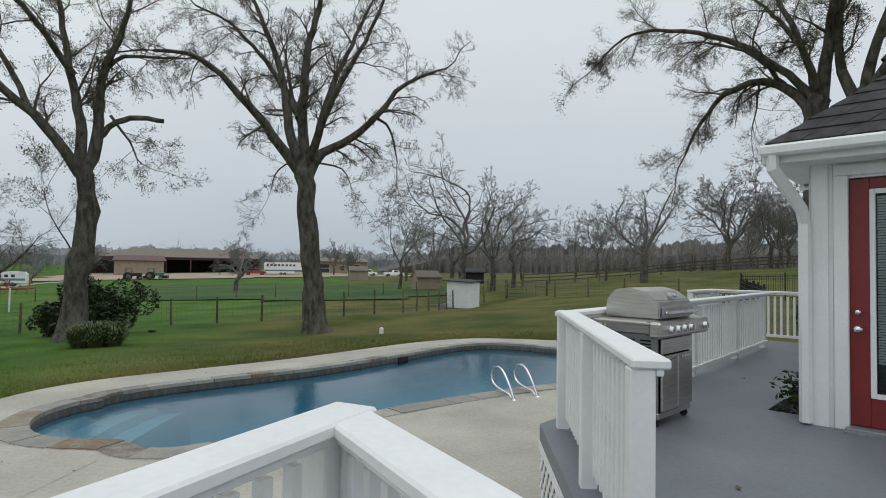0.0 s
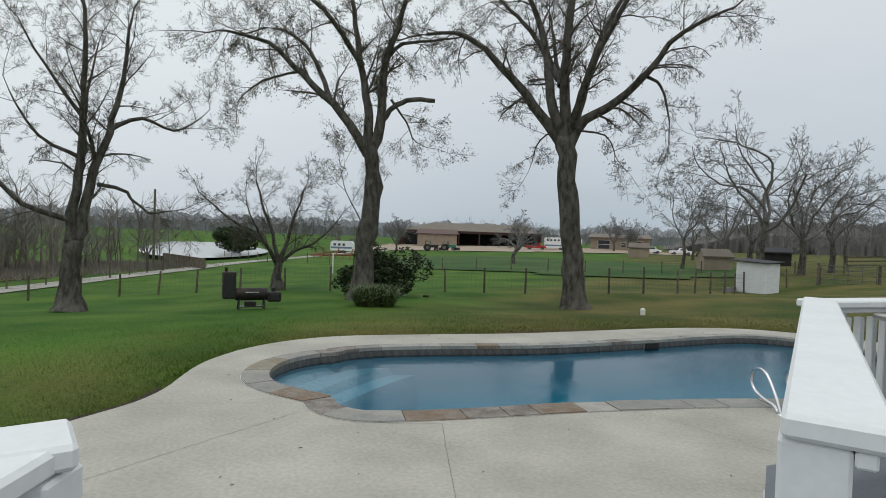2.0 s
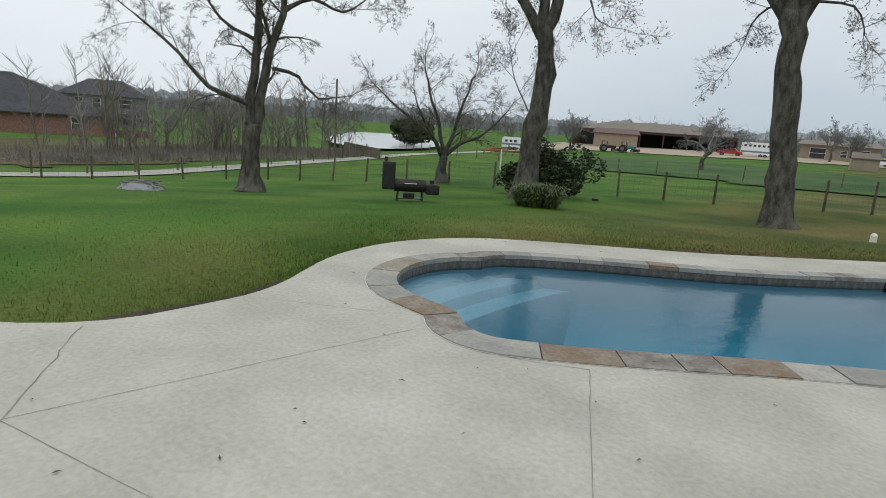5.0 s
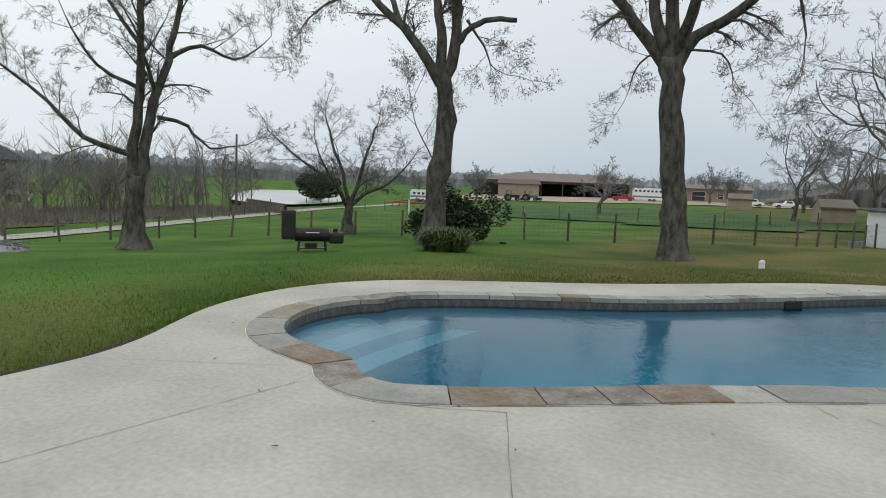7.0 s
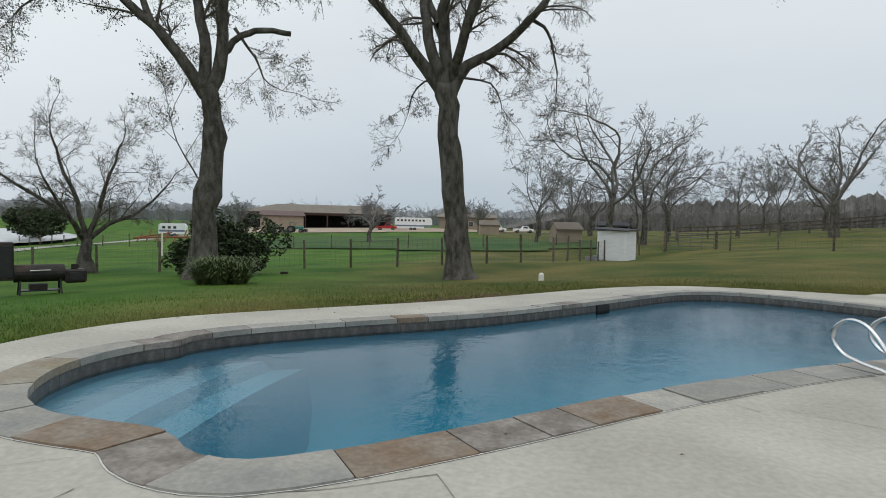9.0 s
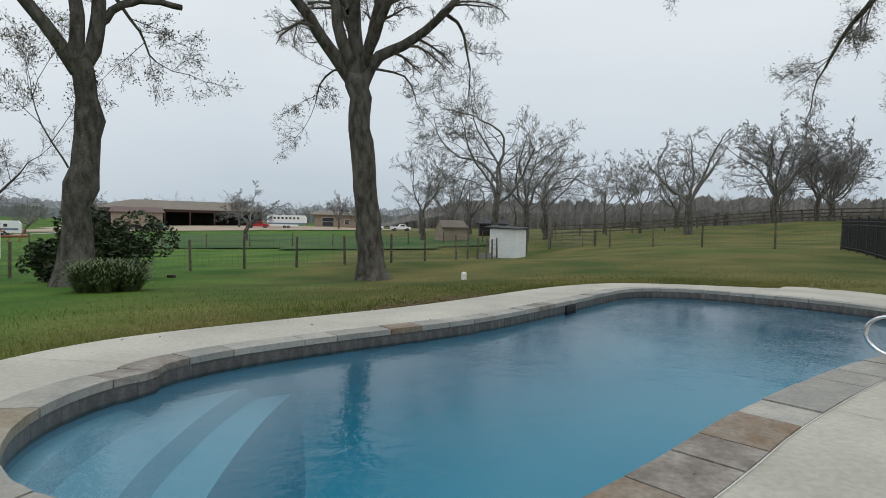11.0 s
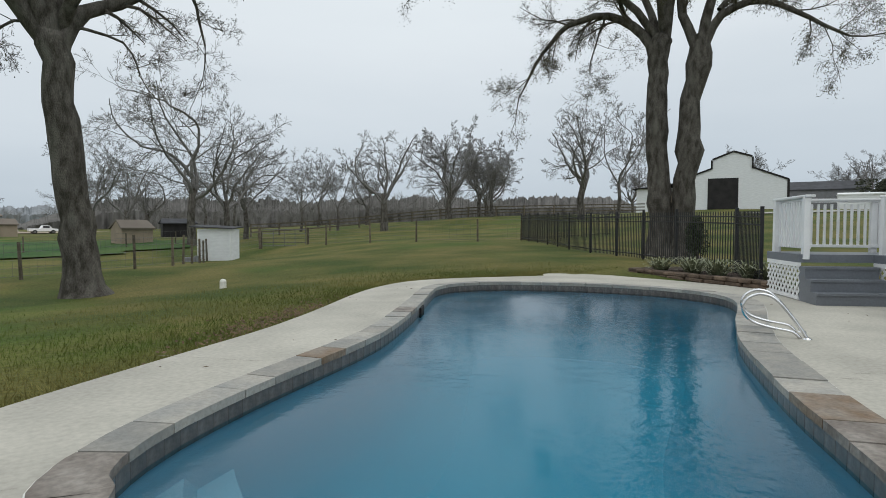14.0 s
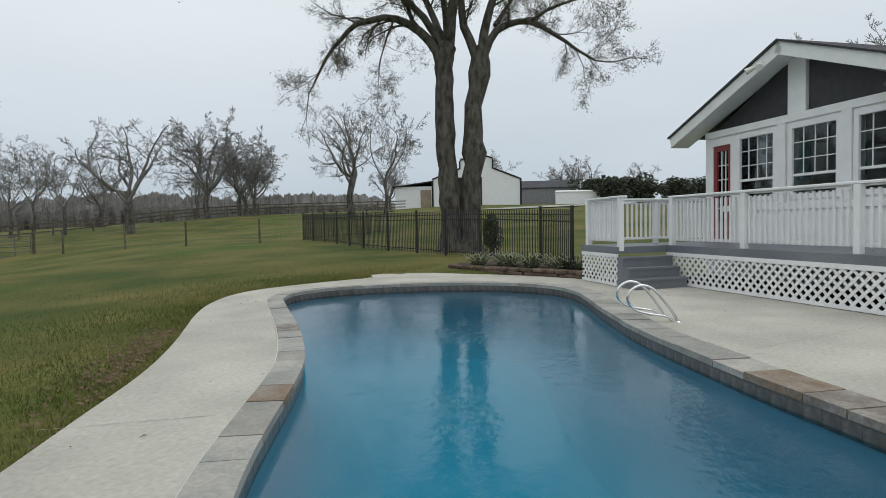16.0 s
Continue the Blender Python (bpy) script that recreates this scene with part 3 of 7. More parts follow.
def build_pool():
    pool = thing("pool", (0, 0, 0), "freeform swimming pool of water-tinted blue plaster with a flagstone rim", "pool", kind="structure")
    edge = resample(POOL, 0.12)
    n = len(edge)
    vs, fs = [], []
    rings = [(-0.03, edge), (-0.55, edge), (-0.95, offset(edge, -0.12)), (-1.25, offset(edge, -0.38)), (-1.43, offset(edge, -0.8))]
    for z, ring in rings:
        vs += [(x, y, z) for x, y in ring]
    for r in range(len(rings) - 1):
        for k in range(n):
            j = (k + 1) % n
            fs.append((r * n + k, r * n + k + n, r * n + j + n, r * n + j))
    pts, tris = fill(edge, [], -1.40)
    o = len(vs)
    vs += [tuple(p) for p in pts]
    fs += [tuple(o + i for i in t) for t in tris]
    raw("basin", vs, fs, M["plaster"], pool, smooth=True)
    # rounded entry steps
    vs, fs, arcs = [], [], 28
    bows = ((-3.35, 1.15, 1.4, 2.2, -0.22), (-3.35, 0.80, 1.3, 2.1, -0.23), (-3.32, 0.74, 1.3, 2.1, -0.34), (-3.15, 0.55, 1.4, 2.2, -0.36), (-3.12, 0.49, 1.4, 2.2, -0.48),
            (-2.90, 0.40, 1.5, 2.4, -0.50), (-2.85, 0.34, 1.5, 2.4, -0.80), (-2.70, 0.25, 1.6, 2.5, -1.42))
    for cx, rx, low, high, z in bows:
        vs += [(cx + rx * math.cos(a), 7.38 + (low if math.sin(a) < 0 else high) * math.sin(a), z) for a in np.linspace(math.pi * 1.5, math.pi * 0.5, arcs)]
    for r in range(len(bows) - 1):
        for k in range(arcs - 1):
            fs.append((r * arcs + k, (r + 1) * arcs + k, (r + 1) * arcs + k + 1, r * arcs + k + 1))
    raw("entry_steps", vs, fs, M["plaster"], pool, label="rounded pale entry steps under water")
    pts, tris = fill(offset(edge, -0.004), [], WATER)
    raw("water", pts, [t if (pts[t[1]] - pts[t[0]]).cross(pts[t[2]] - pts[t[0]]).z > 0 else t[::-1] for t in tris], M["water"], pool, label="rippled clear blue pool water")
    # waterline tiles
    tl = resample(POOL, 0.155)
    bm = bmesh.new()
    box(bm, (-0.0755, -0.012, -0.175), (0.0755, 0.004, -0.035), bevel=0.003)
    first = None
    m = len(tl)
    for k in range(m):
        a, b = Vector(tl[k]), Vector(tl[(k + 1) % m])
        mid, d = (a + b) / 2, (b - a)
        pm = pose(mid.x, mid.y, 0, 0, 0, math.degrees(math.atan2(d.y, d.x))) @ Matrix.Diagonal((d.length / 0.152, 1, 1, 1))
        if first is None:
            first = part("tile", bm, M["tile"], pool)
            first.matrix_basis = pm
        else:
            share("tile", first, pm, pool)
    # flagstone rim, each stone of its own length
    rng = random.Random(5)
    fine = resample(POOL, 0.06)
    outer = rim(fine, -0.005)
    k, n = 0, len(fine)
    kinds = ["stone"] * 13 + ["stone_plum"]
    while k < n:
        step = rng.randint(6, 12)
        e = min(k + step, n)
        if n - e < 4:
            e = n
        idx = [i % n for i in range(k, e + 1)]
        gap = 0.006
        inn = [Vector(fine[i]) for i in idx]
        out = [Vector(outer[i]) for i in idx]
        inn[0] += (inn[1] - inn[0]).normalized() * gap
        inn[-1] -= (inn[-1] - inn[-2]).normalized() * gap
        out[0] += (out[1] - out[0]).normalized() * gap if (out[1] - out[0]).length > 1e-6 else Vector((0, 0))
        out[-1] -= (out[-1] - out[-2]).normalized() * gap if (out[-1] - out[-2]).length > 1e-6 else Vector((0, 0))
        c = (inn[len(inn) // 2] + out[len(out) // 2]) / 2
        over = [p + (p - q).normalized() * 0.025 for p, q in zip(inn, out)]
        kind = rng.choice(kinds)
        for px, py, reach, special in COLOURED:
            if (c - Vector((px, py))).length < reach:
                kind = special
        top = 0.012 + rng.uniform(-0.003, 0.006)
        part("coping_stone", prism(over + out[::-1], -0.045, top), M[kind], pool)
        k = e
    # pale sealant between rim and concrete
    ring = rim(fine, 0.003)
    ring2 = rim(fine, -0.012)
    vs = [(*p, 0.004) for p in ring] + [(*p, 0.004) for p in ring2]
    fs = [(i, (i + 1) % n, n + (i + 1) % n, n + i) for i in range(n)]
    raw("sealant", vs, fs, M["caulk"], pool)
    # dark mouth of the skimmer
    part("skimmer_mouth", boxed((-0.17, -0.02, -0.20), (0.17, 0.05, -0.05), pose(0.66, 12.6, 0, 0, 0, 48), 0.01), M["dark"], pool)
    return pool


pool = build_pool()


# ---- deck ----
CA, B0, BC = (0.18, 0.72), (1.31, 1.17), (1.77, 3.69)
DECK_EDGE = [(0.13, 0.78), (1.24, 1.30), (1.58, 3.81), uv(5.34, 1.86), uv(5.2, 3.0), uv(6.62, 3.0), uv(6.62, 0.0), uv(0.95, -0.12), uv(0.95, 0.42), uv(0.28, 0.42), uv(0.28, -0.12), uv(-0.02, -0.02), uv(-0.02, -8.0), (-1.5, -6.5), (-1.4, -1.9)]


def build_deck():
    deck = thing("deck", (0, 0, 0), "raised wooden deck painted grey with white lattice skirting", "deck", kind="structure")
    pts, tris = fill(DECK_EDGE, [], DECK)
    bm = bmesh.new()
    vs = [bm.verts.new(p) for p in pts]
    for t in tris:
        bm.faces.new([vs[k] for k in t])
    bmesh.ops.recalc_face_normals(bm, faces=bm.faces)
    if sum(f.normal.z for f in bm.faces) < 0:
        bmesh.ops.reverse_faces(bm, faces=bm.faces)
    r = bmesh.ops.extrude_face_region(bm, geom=list(bm.faces))
    bmesh.ops.translate(bm, vec=(0, 0, -0.13), verts=[g for g in r["geom"] if isinstance(g, bmesh.types.BMVert)])
    bmesh.ops.recalc_face_normals(bm, faces=bm.faces)
    part("deck_floor", bm, M["deck"], deck)
    cen = Vector((3.2, 2.6))
    under = [Vector(p).lerp(cen, 0.02) for p in DECK_EDGE]
    pts, tris = fill([p[:] for p in under], [], 0.012)
    raw("bare_soil", pts, tris, M["soil"], deck, label="bare dark soil under the deck")
    return deck


def steps(a, b, run, down, label):
    """Painted steps below the edge from a to b that descend along down."""
    a, b, d = Vector(a), Vector(b), Vector(down).normalized()
    st = thing("stairs", (*((a + b) / 2), 0), label, "stairs", kind="structure")
    inv = st.matrix_basis.inverted()
    rise = DECK / 4
    for i in range(3):
        z1 = DECK - rise * (i + 1)
        p0, p1 = a + d * run * i, b + d * run * i
        quad = [p0, p1, p1 + d * run, p0 + d * run]
        o = part("riser", prism([q[:] for q in quad], 0.0, z1 - 0.035), M["deck"], st)
        o.matrix_parent_inverse = inv
        lip = [p0, p1, p1 + d * (run + 0.025), p0 + d * (run + 0.025)]
        o = part("tread", prism([q[:] for q in lip], z1 - 0.035, z1), M["deck"], st)
        o.matrix_parent_inverse = inv
    return st


def lattice(p0, p1, z0, z1, parent):
    """White diamond lattice between two posts: slats crossing both ways."""
    a, b = Vector(p0), Vector(p1)
    L, Hh = (b - a).length, z1 - z0
    m = pose(a.x, a.y, z0, 0, 0, math.degrees(math.atan2(b.y - a.y, b.x - a.x)))
    bm = bmesh.new()
    gap, hw = 0.15, 0.022
    for side, y in ((1, 0.0), (-1, 0.009)):
        x = -Hh
        while x < L + Hh:
            x0, x1 = (x, x + Hh) if side > 0 else (x + Hh, x)
            lo, hi = 0.0, 1.0
            # clip to the panel
            for t0, t1 in ((x0, x1),):
                dx = t1 - t0
                ts = sorted(((0 - t0) / dx, (L - t0) / dx))
                lo, hi = max(0.0, ts[0]), min(1.0, ts[1])
            if hi - lo > 0.05:
                xa, za, xb, zb = x0 + (x1 - x0) * lo, Hh * lo, x0 + (x1 - x0) * hi, Hh * hi
                w = hw * 1.414
                vs = [bm.verts.new(Vector(p)) for yy in (y, y - 0.008) for p in ((xa - w, yy, za), (xa + w, yy, za), (xb + w, yy, zb), (xb - w, yy, zb))]
                for f in ((0, 1, 2, 3), (7, 6, 5, 4), (0, 4, 5, 1), (1, 5, 6, 2), (2, 6, 7, 3), (3, 7, 4, 0)):
                    bm.faces.new([vs[k] for k in f])
            x += gap
    box(bm, (0, -0.02, -0.0), (L, 0.02, 0.05))
    box(bm, (0, -0.02, Hh - 0.07), (L, 0.02, Hh))
    bmesh.ops.transform(bm, matrix=m, verts=bm.verts)
    return part("lattice", bm, M["white"], parent, "white diagonal lattice skirting")


PICKET = boxed((-0.019, -0.019, 0.09), (0.019, 0.019, 0.86), bevel=0.004)
picket_mesh = bpy.data.meshes.new("baluster")
PICKET.to_mesh(picket_mesh)
PICKET.free()
picket_mesh.materials.append(M["white"])


def railing(p0, p1, posts=(0.0, 1.0), low=0.0, label="white-painted wooden deck railing with square balusters", cap_ends=(0.08, 0.08), drop=0.0):
    a, b = Vector(p0), Vector(p1)
    L = (b - a).length
    ob = thing("railing", (a.x, a.y, DECK - drop), label, "railing", "deck railings", turn=math.degrees(math.atan2(b.y - a.y, b.x - a.x)))
    part("top_cap", boxed((-cap_ends[0], -0.075, 0.915), (L + cap_ends[1], 0.075, 0.955), bevel=0.008), M["white"], ob)
    part("top_rail", boxed((0, -0.05, 0.888), (L, -0.021, 0.913), bevel=0.004), M["white"], ob)
    part("bottom_rail", boxed((0, -0.055, 0.09), (L, -0.021, 0.14), bevel=0.004), M["white"], ob)
    for f in posts:
        part("post", boxed((f * L - 0.048, -0.02, -low), (f * L + 0.048, 0.078, 0.913), bevel=0.006), M["white"], ob)
    n = int(L / 0.105)
    for k in range(1, n):
        x = L * k / n
        if min(abs(x - f * L) for f in posts) < 0.06:
            continue
        q = new("baluster", picket_mesh)
        q.parent = ob
        q.matrix_basis = pose(x, 0.0, 0)
    return ob


deck = build_deck()
lattice((1.25, 1.32), (1.59, 3.79), 0.01, 0.61, deck)
lattice((1.60, 3.79), uv(5.32, 1.85), 0.01, 0.61, deck)
lattice(uv(5.2, 2.98), uv(6.6, 2.98), 0.01, 0.61, deck)
lattice((-1.38, -1.85), (0.13, 0.77), 0.01, 0.61, deck)
steps(uv(5.34, 1.88), uv(5.22, 2.98), 0.22, -US, "grey-painted wooden steps beside white lattice")
steps((0.19, 0.80), (1.20, 1.29), 0.27, (-0.48, 0.88), "grey-painted wooden steps down to the concrete")
railing(B0, BC, (0.02, 0.5, 1.0), 0.05, cap_ends=(0.01, 0.08))
railing(BC, uv(5.36, 1.68), (0.02, 0.22, 0.46, 0.74, 1.0), 0.05, drop=0.005)
railing(uv(5.24, 2.86), uv(6.5, 2.86), (0.0, 1.0), 0.08)
railing(uv(6.5, 2.86), uv(6.5, 0.05), (0.0, 0.55, 1.0), drop=0.005)
railing(CA, (0.50, 0.02), (0.02, 0.97), cap_ends=(-0.02, 0.05), drop=0.077)
railing((-1.25, -1.65), CA, (0.5, 0.98), cap_ends=(0.08, 0.07), drop=0.073)


# ---- house ----
def wall_with_openings(s0, s1, z0, z1, openings, n0, n1, parent, material, name="wall"):
    """A wall of blocks about its openings (s, s, z, z)."""
    bm = bmesh.new()
    cuts = sorted({s0, s1, *[o[0] for o in openings], *[o[1] for o in openings]})
    for a, b in zip(cuts, cuts[1:]):
        op = [o for o in openings if o[0] <= a + 1e-6 and o[1] >= b - 1e-6]
        z = z0
        for o in sorted(op, key=lambda q: q[2]):
            if o[2] > z:
                box(bm, (a, n0, z), (b, n1, o[2]))
            z = o[3]
        if z < z1:
            box(bm, (a, n0, z), (b, n1, z1))
    return part(name, bm, material, parent)


def build_window(s0, s1, z0, z1, parent, cols=4, rows=3):
    """White sash window: gridded upper pane over a plain lower one."""
    win = part("window", box(box(box(box(bmesh.new(), (s0 - 0.06, -0.13, z0 - 0.06), (s0 + 0.035, -0.07, z1 + 0.06), bevel=0.006), (s1 - 0.035, -0.13, z0 - 0.06), (s1 + 0.06, -0.07, z1 + 0.06), bevel=0.006),
                                 (s0 + 0.035, -0.13, z1 - 0.035), (s1 - 0.035, -0.07, z1 + 0.06), bevel=0.006), (s0 + 0.035, -0.13, z0 - 0.06), (s1 - 0.035, -0.06, z0 + 0.035), bevel=0.006), M["white"], parent)
    zm = z0 + (z1 - z0) * 0.30
    part("sash", boxed((s0 + 0.035, -0.14, zm - 0.025), (s1 - 0.035, -0.095, zm + 0.025), bevel=0.005), M["white"], win)
    for k in range(1, cols):
        x = s0 + (s1 - s0) * k / cols
        part("muntin", boxed((x - 0.008, -0.135, zm), (x + 0.008, -0.118, z1)), M["white"], win)
    for k in range(1, rows):
        z = zm + (z1 - zm) * k / rows
        part("muntin", boxed((s0 + 0.03, -0.136, z - 0.008), (s1 - 0.03, -0.119, z + 0.008)), M["white"], win)
    part("pane", boxed((s0 + 0.03, -0.131, z0 + 0.03), (s1 - 0.03, -0.127, z1 - 0.03)), M["glass"], win)
    return win


def slab(pts, th, material, parent, name):
    """A sloped sheet over four corners, th thick downwards."""
    bm = bmesh.new()
    hi = [bm.verts.new(p) for p in pts]
    lo = [bm.verts.new((p[0], p[1], p[2] - th)) for p in pts]
    bm.faces.new(hi)
    bm.faces.new(lo[::-1])
    for k in range(len(pts)):
        j = (k + 1) % len(pts)
        bm.faces.new((hi[k], lo[k], lo[j], hi[j]))
    bmesh.ops.recalc_face_normals(bm, faces=bm.faces)
    return part(name, bm, material, parent)


def courses(a, b, c, d, rows, per, parent):
    """Overlapping shingles on the slope a-b (eave) to d-c (ridge)."""
    a, b, c, d = (Vector(p) for p in (a, b, c, d))
    up = ((d - a) + (c - b)).normalized()
    nrm = (b - a).cross(d - a).normalized()
    if nrm.z < 0:
        nrm = -nrm
    bm = bmesh.new()
    rng = random.Random(3)
    for r in range(rows):
        f0, f1 = r / rows, (r + 1.12) / rows
        l0, r0, l1, r1 = a.lerp(d, f0), b.lerp(c, f0), a.lerp(d, min(f1, 1)), b.lerp(c, min(f1, 1))
        k = 0.0
        sh = rng.uniform(0, 1 / per)
        while k < 1:
            k2 = min(1, k + rng.uniform(0.8, 1.2) / per if k else sh + 0.3 / per)
            h = 0.012 + rng.uniform(0, 0.006)
            g = 0.02 / per
            vs = [bm.verts.new(p) for p in (l0.lerp(r0, k + g) + nrm * h, l0.lerp(r0, k2 - g) + nrm * h, l1.lerp(r1, k2 - g) + nrm * 0.003, l1.lerp(r1, k + g) + nrm * 0.003,
                                            l0.lerp(r0, k + g), l0.lerp(r0, k2 - g))]
            bm.faces.new(vs[:4])
            bm.faces.new((vs[4], vs[5], vs[1], vs[0]))
            k = k2
    ob = part("shingle_courses", bm, M["shingle"], parent, "dark grey asphalt shingles")
    return tagged(ob, kind="stuff")


def build_house():
    house = tagged(new("house"), "white-painted wooden house with dark shingle roof and red doors", "house")
    house.matrix_basis = HOUSE
    z0 = 0.0
    # sunroom: gable wall towards the pool, in the house's own axes (x along the wall, y towards the pool)
    S0, S1, PK, ZP, ZE = 1.75, 6.75, 4.28, 4.42, 3.20
    wins = [(4.78, 5.72, 1.62, 2.88), (3.42, 4.40, 1.62, 2.88), (2.12, 3.08, 1.62, 2.88)]
    door = (5.98, 6.52, DECK, 2.80)
    wall_with_openings(S0, S1, z0, 3.02, wins + [door], -0.25, -0.10, house, M["white"])
    part("frieze_board", boxed((S0 + 0.02, -0.097, 2.98), (S1 - 0.02, -0.06, 3.12), bevel=0.006), M["white"], house)
    part("water_table", boxed((S0 + 0.02, -0.097, 1.38), (S1 - 0.55, -0.06, 1.50), bevel=0.006), M["white"], house)
    for w in wins:
        build_window(*w, house)
    for x in (4.60, 3.25, 1.96):
        part("mullion_post", boxed((x - 0.10, -0.097, 1.50), (x + 0.10, -0.045, 2.98), bevel=0.006), M["white"], house)
    # dark screened triangles under the rakes
    for tri in (((S1 - 0.25, 3.13), (4.52, 3.13), (4.52, 4.12)), ((4.08, 3.13), (S0 + 0.3, 3.13), (4.08, 4.12))):
        bm = bmesh.new()
        vs = [bm.verts.new((x, y, z)) for y in (-0.16, -0.19) for x, z in tri]
        bm.faces.new(vs[:3]), bm.faces.new(vs[:2:-1])
        part("gable_screen", bm, M["screen"], house, "dark screened gable opening")
    bm = bmesh.new()
    vs = [bm.verts.new((x, y, z)) for y in (-0.20, -0.25) for x, z in ((S0, 3.02), (S1, 3.02), (PK, 4.25))]
    for f in ((0, 1, 2), (5, 4, 3), (0, 3, 4, 1), (1, 4, 5, 2), (2, 5, 3, 0)):
        bm.faces.new([vs[k] for k in f])
    part("gable_wall", bm, M["white"], house)
    part("king_post", boxed((4.10, -0.19, 3.12), (4.50, -0.10, 4.12), bevel=0.006), M["white"], house)
    # rakes and roof of the sunroom
    for xa in (S1 + 0.75, PK - (S1 + 0.75 - PK)):
        d = Vector((xa - PK, 0, ZE - 0.06 - ZP))
        m = Matrix.Translation((PK, 0.30, ZP)) @ Matrix.Rotation(-math.atan2(d.z, d.x), 4, "Y")
        part("rake_board", boxed((0.0, -0.03, -0.26), (d.length, 0.015, -0.035), m, 0.005) if d.x > 0 else boxed((0.0, -0.03, 0.035), (d.length, 0.015, 0.26), m, 0.005), M["white"], house)
        slab([(PK, 0.36, ZP), (xa, 0.36, ZE - 0.06), (xa, -6.0, ZE - 0.06), (PK, -6.0, ZP)], 0.035, M["shingle"], house, "roof")
        slab([(PK, 0.27, ZP - 0.22), (xa, 0.27, ZE - 0.28), (xa, -0.2, ZE - 0.28), (PK, -0.2, ZP - 0.22)], 0.02, M["white"], house, "soffit")
    # twin floodlight under the peak
    fl = part("floodlight", boxed((4.62, 0.316, 4.00), (4.74, 0.36, 4.12), None, 0.01), M["white"], house, "white twin floodlight under the gable peak")
    for x, lean in ((4.58, -0.07), (4.78, 0.07)):
        part("lamp_head", rod(bmesh.new(), (x - lean * 0.4, 0.37, 4.05), (x + lean, 0.50, 3.97), 0.030, 0.062, 14), M["plastic"], fl)
    # red glazed door at the far end of the gable wall
    d1 = part("door", box(box(box(bmesh.new(), (5.98, -0.20, DECK), (6.08, -0.13, 2.80)), (6.42, -0.20, DECK), (6.52, -0.13, 2.80)), (6.08, -0.20, 2.68), (6.42, -0.13, 2.80)), M["red"], house, "red door with a gridded glass light")
    part("lower_panel", boxed((6.08, -0.19, DECK), (6.42, -0.14, 1.15)), M["red"], d1)
    part("pane", boxed((6.08, -0.17, 1.15), (6.42, -0.165, 2.68)), M["glass"], d1)
    for k in range(1, 3):
        part("muntin", boxed((6.08 + 0.34 * k / 3 - 0.008, -0.178, 1.15), (6.08 + 0.34 * k / 3 + 0.008, -0.15, 2.68)), M["white"], d1)
    for k in range(1, 5):
        part("muntin", boxed((6.08, -0.18, 1.15 + 1.53 * k / 5 - 0.008), (6.42, -0.149, 1.15 + 1.53 * k / 5 + 0.008)), M["white"], d1)
    # inside the sunroom: floor, back wall, added teal sheets imitating the panes' reflection
    part("inner_floor", boxed((S0, -5.8, 0.6), (S1, -0.26, DECK)), M["fence_wood"], house)
    # dimness of the room is put into the near-black wall and ceiling
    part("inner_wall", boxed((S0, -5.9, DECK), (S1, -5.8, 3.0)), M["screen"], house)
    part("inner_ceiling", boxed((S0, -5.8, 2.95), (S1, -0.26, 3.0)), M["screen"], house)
    for x in (2.2, 3.55, 4.7):
        bm = bmesh.new()
        for k in range(7):
            box(bm, (x + k * 0.09, -0.84 - 0.03 * (k % 2), 1.95), (x + k * 0.09 + 0.085, -0.80 - 0.03 * (k % 2), 2.72), bevel=0.01)
        part("curtain", bm, M["teal"], house, "pleated teal sheet standing in for a reflection in the glass")
    part("side_wall", boxed((S1 - 0.15, -6.0, 0.0), (S1, -0.26, 3.15)), M["white"], house)
    # main block: the door wall runs away from the pool
    part("gable_return", boxed((0.0, -0.15, 0.0), (S0, 0.0, 3.0)), M["white"], house)
    dw = (-1.17, -0.26)
    bm = bmesh.new()
    for lo, hi in (((0, -0.26, 0), (0.15, -0.152, 3.0)), ((0, -9.0, 0), (0.15, -1.17, 3.0)), ((0, -1.17, 2.84), (0.15, -0.26, 3.0)), ((0, -1.17, 0), (0.15, -0.26, DECK))):
        box(bm, lo, hi)
    part("door_wall", bm, M["white"], house)
    for y in np.arange(-1.6, -8.6, -0.4):
        part("batten", boxed((-0.018, y - 0.02, DECK), (-0.001, y + 0.02, 2.96), bevel=0.003), M["white"], house)
    part("corner_board", box(boxed((-0.022, -0.12, 0.0), (-0.001, 0.02, 2.98), bevel=0.004), (-0.022, 0.001, 0.0), (0.12, 0.022, 2.98), bevel=0.004), M["white"], house)
    part("door_casing", box(box(boxed((-0.03, -0.26, DECK), (-0.001, -0.16, 2.86), bevel=0.004), (-0.03, -1.27, DECK), (-0.001, -1.17, 2.86), bevel=0.004), (-0.03, -1.27, 2.862), (-0.001, -0.16, 2.95), bevel=0.004), M["white"], house)
    d2 = part("door", box(box(box(box(bmesh.new(), (0.03, -0.40, DECK + 0.04), (0.075, -0.26, 2.83), bevel=0.004), (0.03, -1.17, DECK + 0.04), (0.075, -1.03, 2.83), bevel=0.004), (0.03, -1.03, 2.70), (0.075, -0.40, 2.83), bevel=0.004), (0.03, -1.03, DECK + 0.04), (0.075, -0.40, 1.06), bevel=0.004), M["red"], house, "deep red exterior door with a full glass light")
